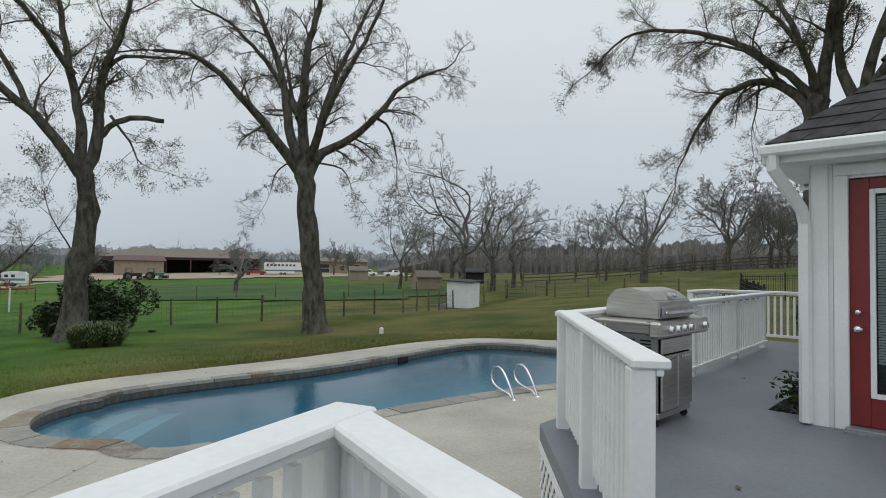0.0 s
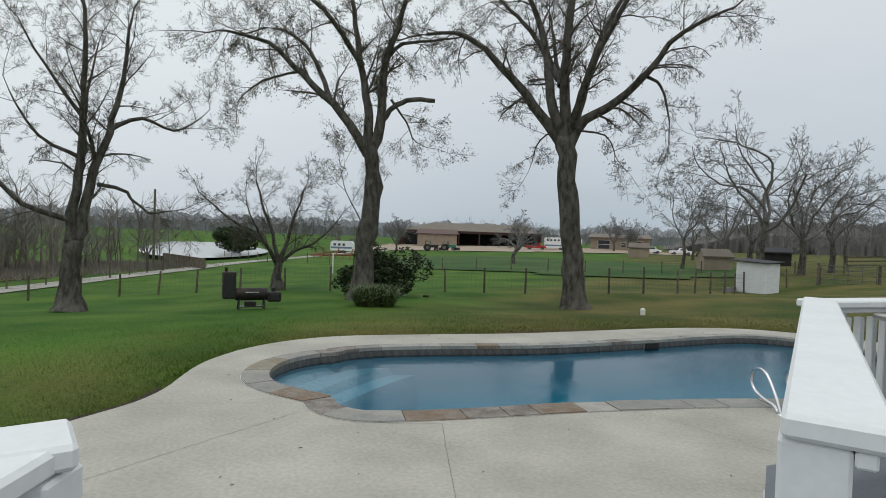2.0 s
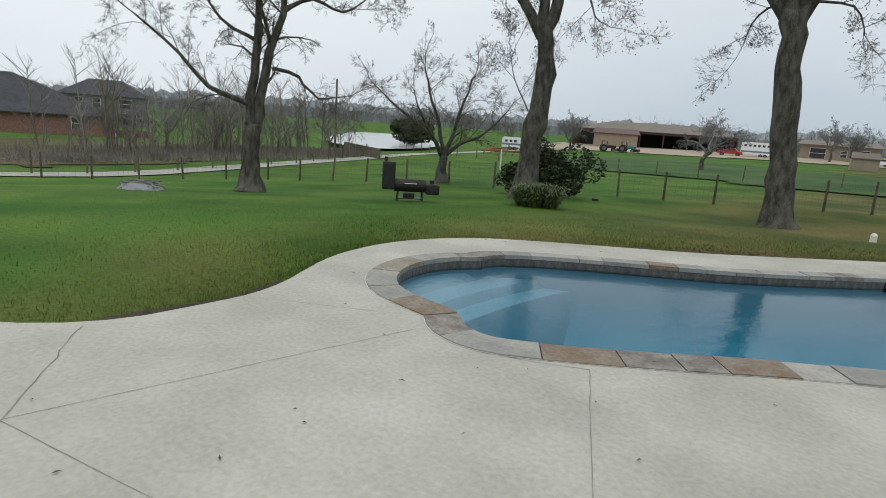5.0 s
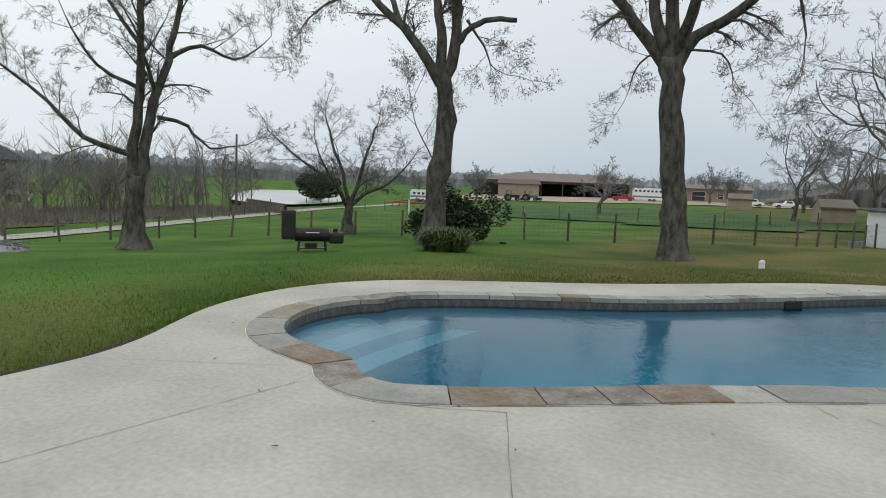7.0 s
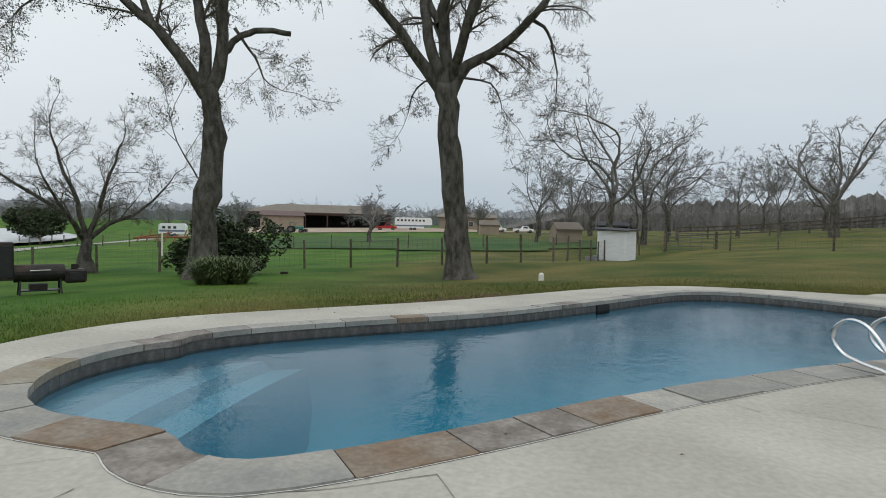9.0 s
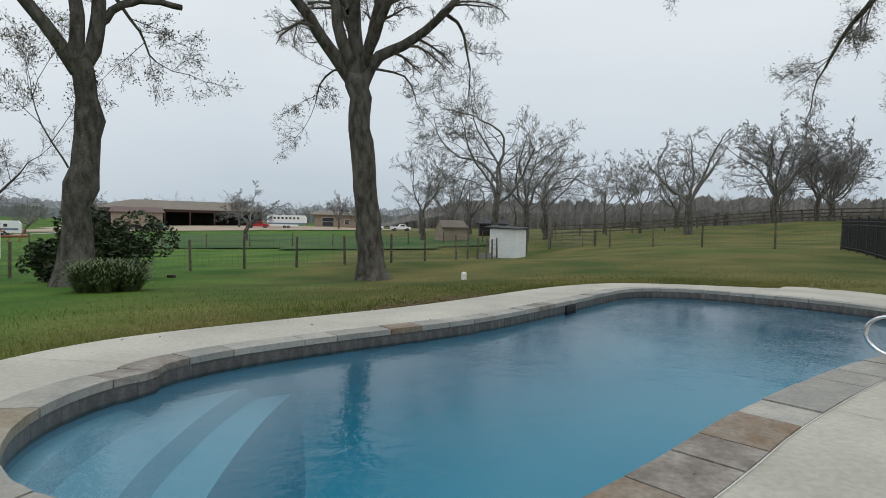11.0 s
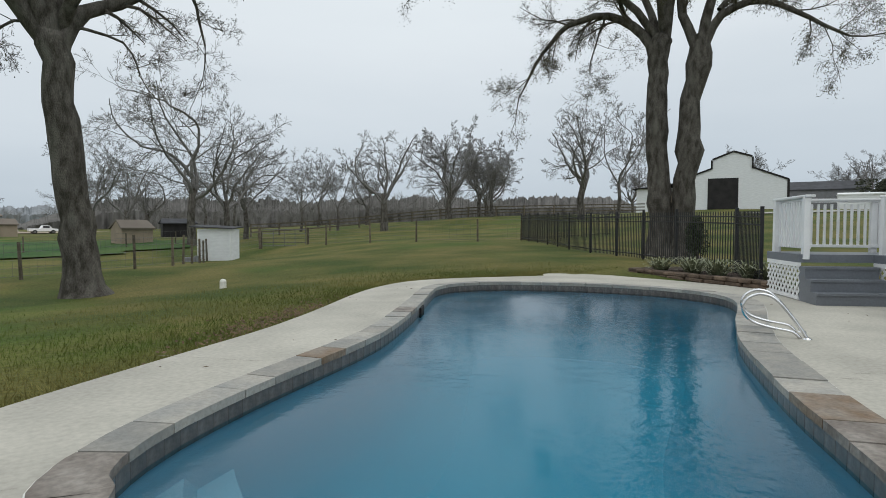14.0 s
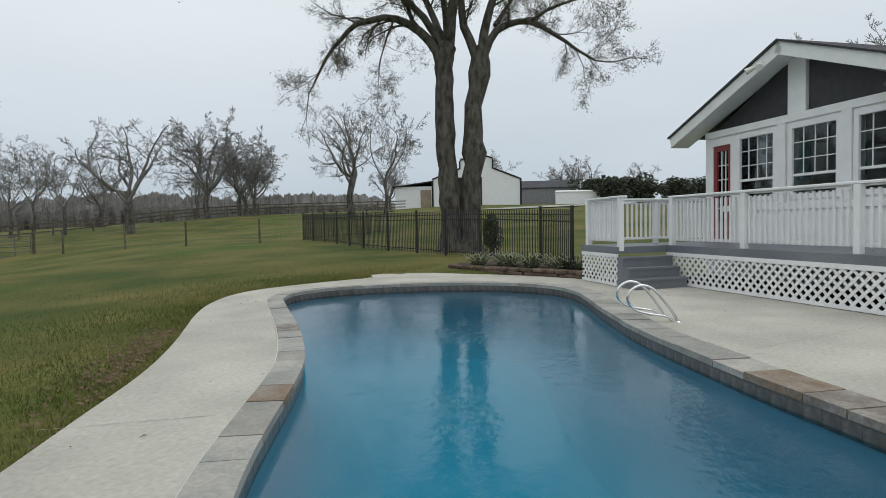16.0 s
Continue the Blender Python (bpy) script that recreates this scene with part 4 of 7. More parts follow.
    part("door_light_frame", box(box(box(boxed((0.018, -0.44, 1.02), (0.06, -0.40, 2.74), bevel=0.004), (0.018, -1.03, 1.02), (0.06, -0.99, 2.74), bevel=0.004), (0.018, -0.99, 2.70), (0.06, -0.44, 2.74)), (0.018, -0.99, 1.02), (0.06, -0.44, 1.06)), M["white"], d2)
    part("pane", boxed((0.045, -0.99, 1.06), (0.049, -0.44, 2.70)), M["glass"], d2)
    bm = bmesh.new()
    for z in np.arange(1.30, 2.68, 0.022):
        box(bm, (0.056, -0.98, z), (0.066, -0.45, z + 0.017))
    part("blind", bm, M["blind"], d2, "white mini blind between the panes")
    part("blind_backing", boxed((0.07, -0.99, 1.06), (0.076, -0.44, 2.70)), M["screen"], d2)
    for z in (1.58, 1.72):
        bm = rod(bmesh.new(), (0.03, -0.325, z), (-0.03, -0.325, z), 0.02, sides=12)
        bmesh.ops.create_uvsphere(bm, u_segments=12, v_segments=8, radius=0.032 if z < 1.6 else 0.024, matrix=Matrix.Translation((-0.035, -0.325, z)))
        part("knob" if z < 1.6 else "deadbolt", bm, M["chrome"], d2, "brass-nickel knob" if z < 1.6 else "nickel deadbolt")
    part("threshold", box(boxed((-0.10, -1.2, DECK + 0.001), (0.08, -0.24, DECK + 0.035), bevel=0.006), (-0.16, -1.2, DECK + 0.001), (-0.102, -0.24, DECK + 0.018)), M["grill_side"], house)
    # hip roof of the main block, eave boards, gutter and downspout
    za, o, run = 3.14, 0.30, 3.6
    e = [(-o, o, za), (-o, -9.0, za), (-o + run, -9.0, za + run * 0.84), (-o + run, o - run, za + run * 0.84)]
    slab(e, 0.03, M["shingle"], house, "roof")
    slab([(-o, o, za), (-o + run, o - run, za + run * 0.84), (S0 + 1.5, o - run, za + run * 0.84), (S0 + 0.6, o, za)], 0.03, M["shingle"], house, "roof")
    courses((-o, -5.0, za), (-o, o, za), (-o + 3.6, o - 3.6, za + 3.6 * 0.84), (-o + 3.6, -5.0, za + 3.6 * 0.84), 26, 18, house)
    part("fascia", boxed((-o - 0.022, -9.0, za - 0.17), (-o, o, za - 0.032), bevel=0.004), M["white"], house)
    part("fascia", boxed((-o, o, za - 0.17), (S0 + 0.4, o + 0.022, za - 0.032), bevel=0.004), M["white"], house)
    part("soffit", boxed((-o, -9.0, za - 0.17), (-0.001, o, za - 0.15)), M["white"], house)
    part("soffit", boxed((0.0, 0.001, za - 0.17), (S0 + 0.3, o - 0.001, za - 0.15)), M["white"], house)
    bm = boxed((-o - 0.13, -9.0, za - 0.115), (-o - 0.024, o + 0.02, za - 0.02), bevel=0.02)
    gut = part("gutter", bm, M["white"], house, "white aluminium gutter")
    sp = [(-o - 0.07, 0.22, za - 0.11), (-o - 0.07, 0.22, za - 0.22), (-0.12, 0.06, za - 0.55), (-0.06, 0.045, za - 0.68), (-0.06, 0.045, DECK + 0.25), (-0.06, 0.045, DECK + 0.02)]
    vs, fs = tube_mesh([(sp, [0.05] * len(sp))], 6)
    raw("downspout", vs, fs, M["white"], gut)
    part("frieze_board", boxed((-0.02, -9.0, 2.86), (-0.001, -1.28, za - 0.172)), M["white"], house)
    return house


house = build_house()


# ---- trees ----
def limb_from(pts, r0, r1, right, depth, base, rng, bend=0.03):
    """A limb given by (lateral, up[, depth]) points, smoothed and slightly crooked."""
    P = []
    for q in pts:
        d = q[2] if len(q) > 2 else 0.0
        P.append(Vector((base[0] + right[0] * q[0] + depth[0] * d, base[1] + right[1] * q[0] + depth[1] * d, base[2] + q[1])))
    out = []
    n = len(P)
    for i in range(n - 1):
        p0, p1, p2, p3 = P[max(i - 1, 0)], P[i], P[i + 1], P[min(i + 2, n - 1)]
        m = max(3, int((p2 - p1).length / 0.45))
        for k in range(m):
            t = k / m
            out.append(0.5 * ((2 * p1) + (p2 - p0) * t + (2 * p0 - 5 * p1 + 4 * p2 - p3) * t * t + (3 * p1 - p0 - 3 * p2 + p3) * t ** 3))
    out.append(P[-1])
    for k in range(1, len(out) - 1):
        out[k] = out[k] + Vector((rng.gauss(0, 1), rng.gauss(0, 1), rng.gauss(0, 0.7))) * bend
    rad = [r0 + (r1 - r0) * (k / (len(out) - 1)) ** 0.9 for k in range(len(out))]
    return out, rad


def grow(start, way, length, r, rng, level, out, leaves, droop=0.0, crook=0.22, lift=0.12, kids=(5, 5, 4), leafy=0.3, shrink=0.55):
    """A crooked branch with its own side branches, down to twigs."""
    seg = {0: 0.45, 1: 0.35, 2: 0.3}.get(level, 0.3)
    n = max(3 if level < 3 else 2, int(length / seg)) if level < len(kids) else (2 if len(kids) < 4 else 1)
    p, d = Vector(start), Vector(way).normalized()
    pts, rad = [p.copy()], [r]
    for k in range(n):
        d = (d + Vector((rng.gauss(0, crook), rng.gauss(0, crook), rng.gauss(0, crook) + lift - droop * k / n))).normalized()
        p = p + d * (length / n)
        pts.append(p.copy())
        rad.append(max(0.0035, r * (1 - 0.8 * (k + 1) / n)))
    out[min(level, 3)].append((pts, rad))
    if level >= len(kids):
        if rng.random() < leafy:
            leaves.append((pts[-1], d))
        return
    c = kids[level]
    for i in range(c):
        f = 0.22 + 0.75 * (i + rng.random()) / c
        k = min(n - 1, int(f * n))
        dd = (pts[k + 1] - pts[k]).normalized()
        side = dd.orthogonal().normalized()
        side.rotate(Matrix.Rotation(rng.uniform(0, 6.283), 3, dd))
        a = rng.uniform(0.5, 1.05)
        way2 = dd * math.cos(a) + side * math.sin(a)
        grow(pts[k], way2, length * shrink * rng.uniform(0.65, 1.15) * (1.15 - 0.5 * f), max(0.004, rad[k] * 0.5), rng, level + 1, out, leaves, droop, crook, lift, kids, leafy, shrink)


def finish_tree(name, at, out, leaves, extra, label, bark, twig, leaf_size=0.042, per_leaf=5, seed=1, turn=0, group=""):
    """Trunk and crown meshes of a tree from its branches."""
    rng = random.Random(seed)
    tree = thing(name, at, label, "tree", group)
    off = Vector(at)
    big = [([p - off for p in pts], rad) for pts, rad in extra]
    vs, fs = tube_mesh(big, 12)
    raw("trunk", vs, fs, bark, tree, smooth=True)
    vs, fs = [], []
    for lev, sides in ((0, 6), (1, 4), (2, 3), (3, 3)):
        a, b = tube_mesh([([p - off for p in pts], rad) for pts, rad in out[lev]], sides)
        o = len(vs)
        vs += a
        fs += [[i + o for i in f] for f in b]
    crown = raw("crown", vs, fs, twig, tree, label="bare crooked branches and fine twigs")
    if leaves and per_leaf:
        lv, lf = [], []
        for p, d in leaves:
            for _ in range(per_leaf):
                c = p - off + Vector((rng.gauss(0, 0.11), rng.gauss(0, 0.11), rng.gauss(0, 0.11)))
                a = Vector((rng.gauss(0, 1), rng.gauss(0, 1), rng.gauss(0, 1))).normalized() * leaf_size * rng.uniform(0.6, 1.3)
                b = a.orthogonal().normalized() * leaf_size * 0.45
                o = len(lv)
                lv += [c - a, c + b, c + a, c - b]
                lf.append((o, o + 1, o + 2, o + 3))
        raw("leaves", lv, lf, M["leaf"], crown, label="sparse small olive leaves")
    return tree


def big_tree(name, base, right, trunks, limbs, label, seed, leafy=0.3, per_leaf=4, spread=1.0, kids=(6, 6, 6), burls=(), size=1.0):
    """A tree with its main limbs laid out by hand and the rest grown from them."""
    rng = random.Random(seed)
    right = Vector((*right, 0)).normalized()
    depth = Vector((-right.y, right.x, 0))
    out, leaves, extra = {0: [], 1: [], 2: [], 3: []}, [], []
    trunks, limbs = ([([tuple(c * size for c in q) for q in pts], r0 * size, r1 * size) for pts, r0, r1 in some] for some in (trunks, limbs))
    burls = [hb * size for hb in burls]
    for pts, r0, r1 in trunks:
        P, R = limb_from(pts, r0, r1, right, depth, base, rng)
        for k in range(len(P)):
            h = P[k].z - base[2]
            if h < 1.0 and pts[0][1] < 0.5:
                R[k] *= 1 + 0.75 * max(0, 1 - h / 1.0) ** 2
            R[k] *= 1 + sum(0.32 * math.exp(-((h - hb) / 0.28) ** 2) for hb in burls)
            R[k] *= 1 + 0.06 * math.sin(h * 2.3 + seed) + rng.uniform(-0.03, 0.03)
        extra.append((P, R))
    for pts, r0, r1 in limbs:
        P, R = limb_from(pts, r0, r1, right, depth, base, rng)
        extra.append((P, R))
        n = len(P)
        L = sum((a - b).length for a, b in zip(P, P[1:]))
        # side branches along the limb, more of them to its end
        c = max(4, int(L * 1.7))
        for i in range(c):
            f = 0.25 + 0.74 * (i + rng.random()) / c
            k = min(n - 2, int(f * n))
            d = (P[k + 1] - P[k]).normalized()
            side = d.orthogonal().normalized()
            side.rotate(Matrix.Rotation(rng.uniform(0, 6.283), 3, d))
            a = rng.uniform(0.5, 1.1)
            low = side.z < -0.2
            grow(P[k], d * math.cos(a) + side * math.sin(a), spread * rng.uniform(1.1, 2.5), max(0.012, R[k] * 0.34), rng, 0, out, leaves, droop=0.45 if low else 0.12, lift=0.10 if not low else 0.0, kids=kids, leafy=leafy)
        grow(P[-1], P[-1] - P[-2], spread * 2.4, R[-1] * 0.8, rng, 0, out, leaves, droop=0.1, kids=kids, leafy=leafy)
    return finish_tree(name, base, out, leaves, extra, label, M["bark"], M["twig"], seed=seed, per_leaf=per_leaf)


big_tree("tree", (-2.68, 23.6, -0.82), (0.99, 0.12),
         [([(0, 0), (-0.1, 1.2), (-0.30, 3.2), (-0.55, 5.6), (-0.66, 6.9)], 0.44, 0.36)],
         [([(-0.66, 6.5), (-1.4, 7.5), (-2.9, 9.3, -0.5), (-4.7, 10.9, -0.8), (-6.6, 11.0, -1)], 0.26, 0.05),
          ([(-0.66, 6.6), (-1.3, 8.6), (-1.6, 10.6, 0.5), (-2.4, 13.0, 0.8), (-3.4, 15.2, 1)], 0.24, 0.05),
          ([(-0.60, 6.7), (-0.75, 9.0), (-0.6, 11.6, -0.6), (-0.1, 13.8, -0.8), (0.2, 16.2, -1)], 0.26, 0.05),
          ([(-0.5, 6.7), (-0.1, 8.6, 0.8), (0.5, 11.0, 1.2), (1.3, 13.0, 1.8), (2.2, 15.2, 2)], 0.22, 0.05),
          ([(-0.52, 6.4), (0.1, 7.6), (1.33, 8.35), (2.43, 9.4, -0.4), (3.5, 10.7, -0.5), (5.2, 11.4, -0.8)], 0.24, 0.04),
          ([(2.35, 9.25), (2.9, 8.8), (3.2, 7.8), (3.25, 6.9)], 0.07, 0.02),
          ([(-0.9, 9.0), (-2.2, 11.5, 1.5), (-4.0, 13.5, 2), (-5.5, 14.2, 2)], 0.16, 0.04),
          ([(-0.6, 7.2), (-0.9, 9.2, 1.6), (-1.4, 11.0, 2.8), (-1.8, 13.2, 3.6)], 0.18, 0.04),
          ([(-0.45, 7.1), (0.3, 9.2, -1.6), (1.6, 11.6, -2.4), (2.6, 13.8, -3)], 0.18, 0.04),
          ([(-0.9, 7.2), (-1.7, 6.9, 0.4), (-2.0, 6.0, 0.5)], 0.05, 0.015), ([(-0.2, 7.2), (0.9, 6.9, -0.4), (1.3, 6.1, -0.4)], 0.05, 0.015)],
         "tall bare hardwood tree with wide-forking limbs on the lawn", 11, leafy=0.05, per_leaf=3)
big_tree("tree", (-10.95, 21.05, -0.78), (0.89, 0.46),
         [([(0.0, 0), (0.0, 1.7), (0.12, 3.3), (0.25, 4.7), (0.08, 6.35)], 0.44, 0.28), ([(0.5, 7.4), (1.1, 8.1), (1.8, 8.35), (2.7, 8.35)], 0.13, 0.09)],
         [([(0.02, 6.0), (-1.1, 7.6), (-2.7, 9.1), (-4.1, 10.3), (-5.9, 10.5, -0.5)], 0.22, 0.04),
          ([(0.0, 6.1), (0.0, 7.6), (-0.4, 9.8, 0.4), (-0.8, 12.0, 0.6), (-1.3, 14.4, 0.8)], 0.22, 0.05),
          ([(0.05, 6.1), (0.5, 7.2), (0.60, 9.6), (1.2, 11.6, -0.4), (1.8, 14.2, -0.6)], 0.25, 0.05),
          ([(0.62, 9.9), (1.3, 10.6), (2.4, 10.8), (3.9, 11.1)], 0.10, 0.03),
          ([(-0.3, 9.6), (-1.8, 11.4, -1), (-3.6, 12.2, -1.6), (-5.2, 12.3, -2)], 0.13, 0.03),
          ([(-1.6, 8.2), (-2.6, 10.4, 1.2), (-4.2, 11.6, 2), (-5.6, 11.4, 2.4)], 0.12, 0.03),
          ([(0.9, 8.3), (1.5, 7.4), (2.0, 6.6)], 0.06, 0.02), ([(-2.9, 9.2), (-4.4, 8.9, 0.5), (-5.4, 8.0, 0.6)], 0.06, 0.02), ([(-0.2, 3.3), (-0.8, 4.4), (-1.1, 5.4)], 0.03, 0.01)],
         "tall pollarded hardwood tree with a swollen knobbly trunk", 12, burls=(2.7, 4.7), leafy=0.22, per_leaf=3)

big_tree("tree", (-18.45, 13.85, -1.15), (0.55, 0.83),
         [([(0, 0), (0.0, 1.0), (0.05, 2.2), (0.1, 2.6)], 0.34, 0.30)],
         [([(0.0, 2.3), (0.02, 3.4), (0.18, 4.8), (0.28, 7.0), (0.3, 9.5), (0.1, 11.8)], 0.20, 0.04),
          ([(0.1, 2.3), (0.35, 3.3), (0.66, 5.0), (1.1, 6.4), (1.5, 8.4), (1.7, 10.5)], 0.22, 0.04),
          ([(0.0, 3.2), (-1.4, 3.7), (-2.3, 4.7, -0.3), (-3.6, 5.8, -0.4)], 0.11, 0.03),
          ([(0.75, 4.5), (1.6, 4.3), (2.4, 3.6), (3.2, 3.7)], 0.08, 0.02), ([(1.15, 6.5), (2.1, 7.0), (3.2, 6.7), (4.2, 7.4)], 0.09, 0.02),
          ([(0.2, 5.4), (-1.0, 6.0), (-1.8, 7.4)], 0.08, 0.02), ([(0.28, 6.8), (-0.8, 8.3), (-1.6, 9.8)], 0.08, 0.02), ([(0.7, 5.2), (0.3, 7.0, -1), (0.6, 9.0, -1.5)], 0.08, 0.02)],
         "bare two-stemmed tree with reaching crooked limbs", 13, leafy=0.0, per_leaf=0, spread=0.95)
big_tree("tree", (-18.65, 25.3, -1.15), (0.8, 0.61),
         [([(0, 0), (0.02, 0.8), (0.05, 1.4)], 0.24, 0.22)],
         [([(0.0, 1.3), (-0.7, 2.4), (-2.4, 3.6), (-3.6, 4.6)], 0.13, 0.03), ([(0.05, 1.35), (0.5, 2.6), (0.9, 4.2), (1.4, 5.6)], 0.13, 0.03),
          ([(0.05, 1.3), (0.9, 2.0), (2.1, 2.7), (3.2, 3.9)], 0.12, 0.03), ([(0.0, 1.4), (-0.3, 3.0), (-0.9, 4.6), (-1.2, 5.8)], 0.12, 0.03), ([(0.0, 1.3), (0.4, 2.4, 1.2), (0.8, 4.0, 2.0)], 0.10, 0.03), ([(0.0, 1.3), (-0.6, 2.4, -1.2), (-1.4, 4.0, -1.8)], 0.10, 0.03)],
         "small bare spreading tree beyond the wire fence", 14, leafy=0.0, per_leaf=0, spread=0.9)
DT = (15.88, 17.26, 0.0)
big_tree("tree", DT, (0.48, -0.87),
         [([(-0.95, 0), (-0.96, 2.2), (-1.15, 5.0), (-1.12, 7.7), (-0.95, 8.6)], 0.46, 0.36)],
         [([(-1.1, 7.5), (-1.67, 8.8), (-3.0, 9.75), (-4.66, 9.55), (-5.7, 8.6), (-6.5, 7.2)], 0.24, 0.04), ([(-0.95, 8.3), (-0.7, 10.4), (-0.5, 12.8), (-0.9, 15)], 0.28, 0.05),
          ([(-1.0, 8.5), (-1.9, 10.8, 0.8), (-3.2, 12.8, 1.2), (-4.6, 14.4, 1.5)], 0.18, 0.04), ([(-0.95, 8.6), (-1.2, 10.6, -1.2), (-1.8, 12.6, -2), (-2.6, 14.2, -2.5)], 0.16, 0.04), ([(-2.2, 9.4), (-3.2, 10.8, -1), (-5.0, 11.6, -1.5)], 0.10, 0.03), ([(-3.2, 9.7), (-3.6, 8.9, 0.6), (-3.9, 8.0, 0.8)], 0.05, 0.02), ([(-1.1, 8.6), (-3.0, 10.8, -0.8), (-5.2, 12.0, -2), (-7.4, 12.2, -3), (-8.6, 11.2, -3.4)], 0.17, 0.03)],
         "tall hardwood trunk behind the black iron fence", 15, leafy=0.35, per_leaf=5, size=0.965)
big_tree("tree", DT, (0.48, -0.87),
         [([(-0.16, 0), (-0.12, 2.4), (0.05, 4.2), (0.02, 5.6), (0.38, 7.9), (0.3, 8.6)], 0.46, 0.34)],
         [([(0.35, 7.9), (-0.25, 9.4), (-0.3, 11.5), (0.2, 14)], 0.22, 0.05), ([(0.38, 7.7), (1.1, 9.2), (2.5, 9.5), (3.85, 8.7), (5.1, 7.9)], 0.20, 0.04), ([(0.35, 8.3), (1.0, 10.6), (1.7, 12.6), (2.2, 14.5)], 0.22, 0.05), ([(2.3, 9.45), (3.6, 10.0, -0.6), (5.0, 10.2, -1)], 0.09, 0.03), ([(1.0, 9.4), (2.0, 11.0, 1), (3.6, 12.0, 1.6)], 0.10, 0.03)],
         "tall burled hardwood trunk behind the black iron fence", 16, burls=(4.2, 7.6), leafy=0.35, per_leaf=5, size=0.965)


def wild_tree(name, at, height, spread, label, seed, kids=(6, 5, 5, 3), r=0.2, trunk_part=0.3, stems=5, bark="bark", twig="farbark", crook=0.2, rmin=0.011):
    rng = random.Random(seed)
    out, leaves, extra = {0: [], 1: [], 2: [], 3: []}, [], []
    th = height * trunk_part
    P = [Vector((0, 0, -0.2)), Vector((rng.gauss(0, 0.1), rng.gauss(0, 0.1), th * 0.5)), Vector((rng.gauss(0, 0.2), rng.gauss(0, 0.2), th))]
    extra.append((P, [r * 1.3, r, r * 0.9]))
    for k in range(stems):
        a = 6.283 * (k + rng.uniform(-0.3, 0.3)) / stems
        lean = rng.uniform(0.2, 1.0) * spread
        grow(P[-1] - Vector((0, 0, rng.uniform(0, th * 0.25))), (math.cos(a) * lean, math.sin(a) * lean, 1.0), height * 0.62 * rng.uniform(0.75, 1.1), r * 0.5, rng, 0, out, leaves, droop=0.08, crook=crook, lift=0.05, kids=kids, leafy=0, shrink=0.52)
    for lev in out:
        out[lev] = [(p, [max(q, rmin) for q in rr]) for p, rr in out[lev]]
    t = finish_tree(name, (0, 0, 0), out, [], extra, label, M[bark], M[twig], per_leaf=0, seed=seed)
    t.matrix_basis = pose(*at)
    return t


def at_land(x, y, dz=0.0):
    return (x, y, land(x, y) + dz)


oak = wild_tree("tree", at_land(26.2, 56.0), 12.2, 1.1, "broad bare oak in the pasture", 21, stems=6, r=0.34)
mesq = wild_tree("tree", at_land(7.4, 54.4), 17.5, 0.6, "crooked bare tree with a leaning dark trunk behind the shed", 27, stems=6, r=0.3, crook=0.2, trunk_part=0.26)
slim = wild_tree("tree", at_land(1.4, 63.0), 12.5, 0.6, "slender bare tree in the pasture", 23, stems=5, r=0.16, trunk_part=0.25)
low = wild_tree("tree", at_land(-16.8, 66.0), 6.8, 1.6, "low spreading bare tree before the barn yard", 24, stems=5, r=0.22, trunk_part=0.3)
dense = wild_tree("tree", at_land(38.5, 61.0), 14.2, 1.55, "dense-crowned bare oak on the rise", 25, kids=(6, 6, 5, 4), stems=9, r=0.30, rmin=0.014, trunk_part=0.24)
rt = random.Random(4)
for src, x, y, sc in ((mesq, 10.6, 56.3, 0.84), (mesq, 13.5, 60, 0.72), (slim, 24.5, 73, 0.95), (dense, 44.9, 63, 0.82), (dense, 42.5, 58, 0.70), (dense, 52, 70, 0.85), (oak, 35, 75, 0.8),
                      (oak, 41, 43, 0.98), (slim, 44, 41, 1.08), (dense, -57, 115, 0.72), (dense, -38, 150, 0.75), (dense, -14, 150, 0.7), (dense, -8, 120, 0.62), (slim, 20, 84, 1.0), (slim, 14, 75, 0.9), (oak, 10, 88, 0.9), (slim, 30, 80, 1.0), (mesq, 3, 92, 0.62),
                      (slim, -49, 30, 0.52), (mesq, -52, 27, 0.34), (slim, -54, 33, 0.55), (slim, -50, 23, 0.5), (mesq, -48, 36, 0.36), (slim, -58, 30, 0.6), (slim, -53, 41, 0.5), (slim, -57, 22, 0.5), (mesq, -44, 39, 0.38),
                      (low, -64, 110, 1.0), (oak, -75, 120, 0.7), (dense, 95, 75, 0.9), (dense, 110, 60, 1.0), (oak, 105, 38, 0.9), (dense, 118, 45, 0.9), (oak, 125, 30, 1.0), (dense, 60, 90, 0.8), (dense, 48, 1.0, 1.15), (slim, 26, 66, 0.9), (oak, 6, 76, 0.8)):
    copy_thing(src, pose(*at_land(x, y), 0, 0, rt.uniform(0, 360)) @ Matrix.Diagonal((sc, sc, sc * rt.uniform(0.9, 1.1), 1)))


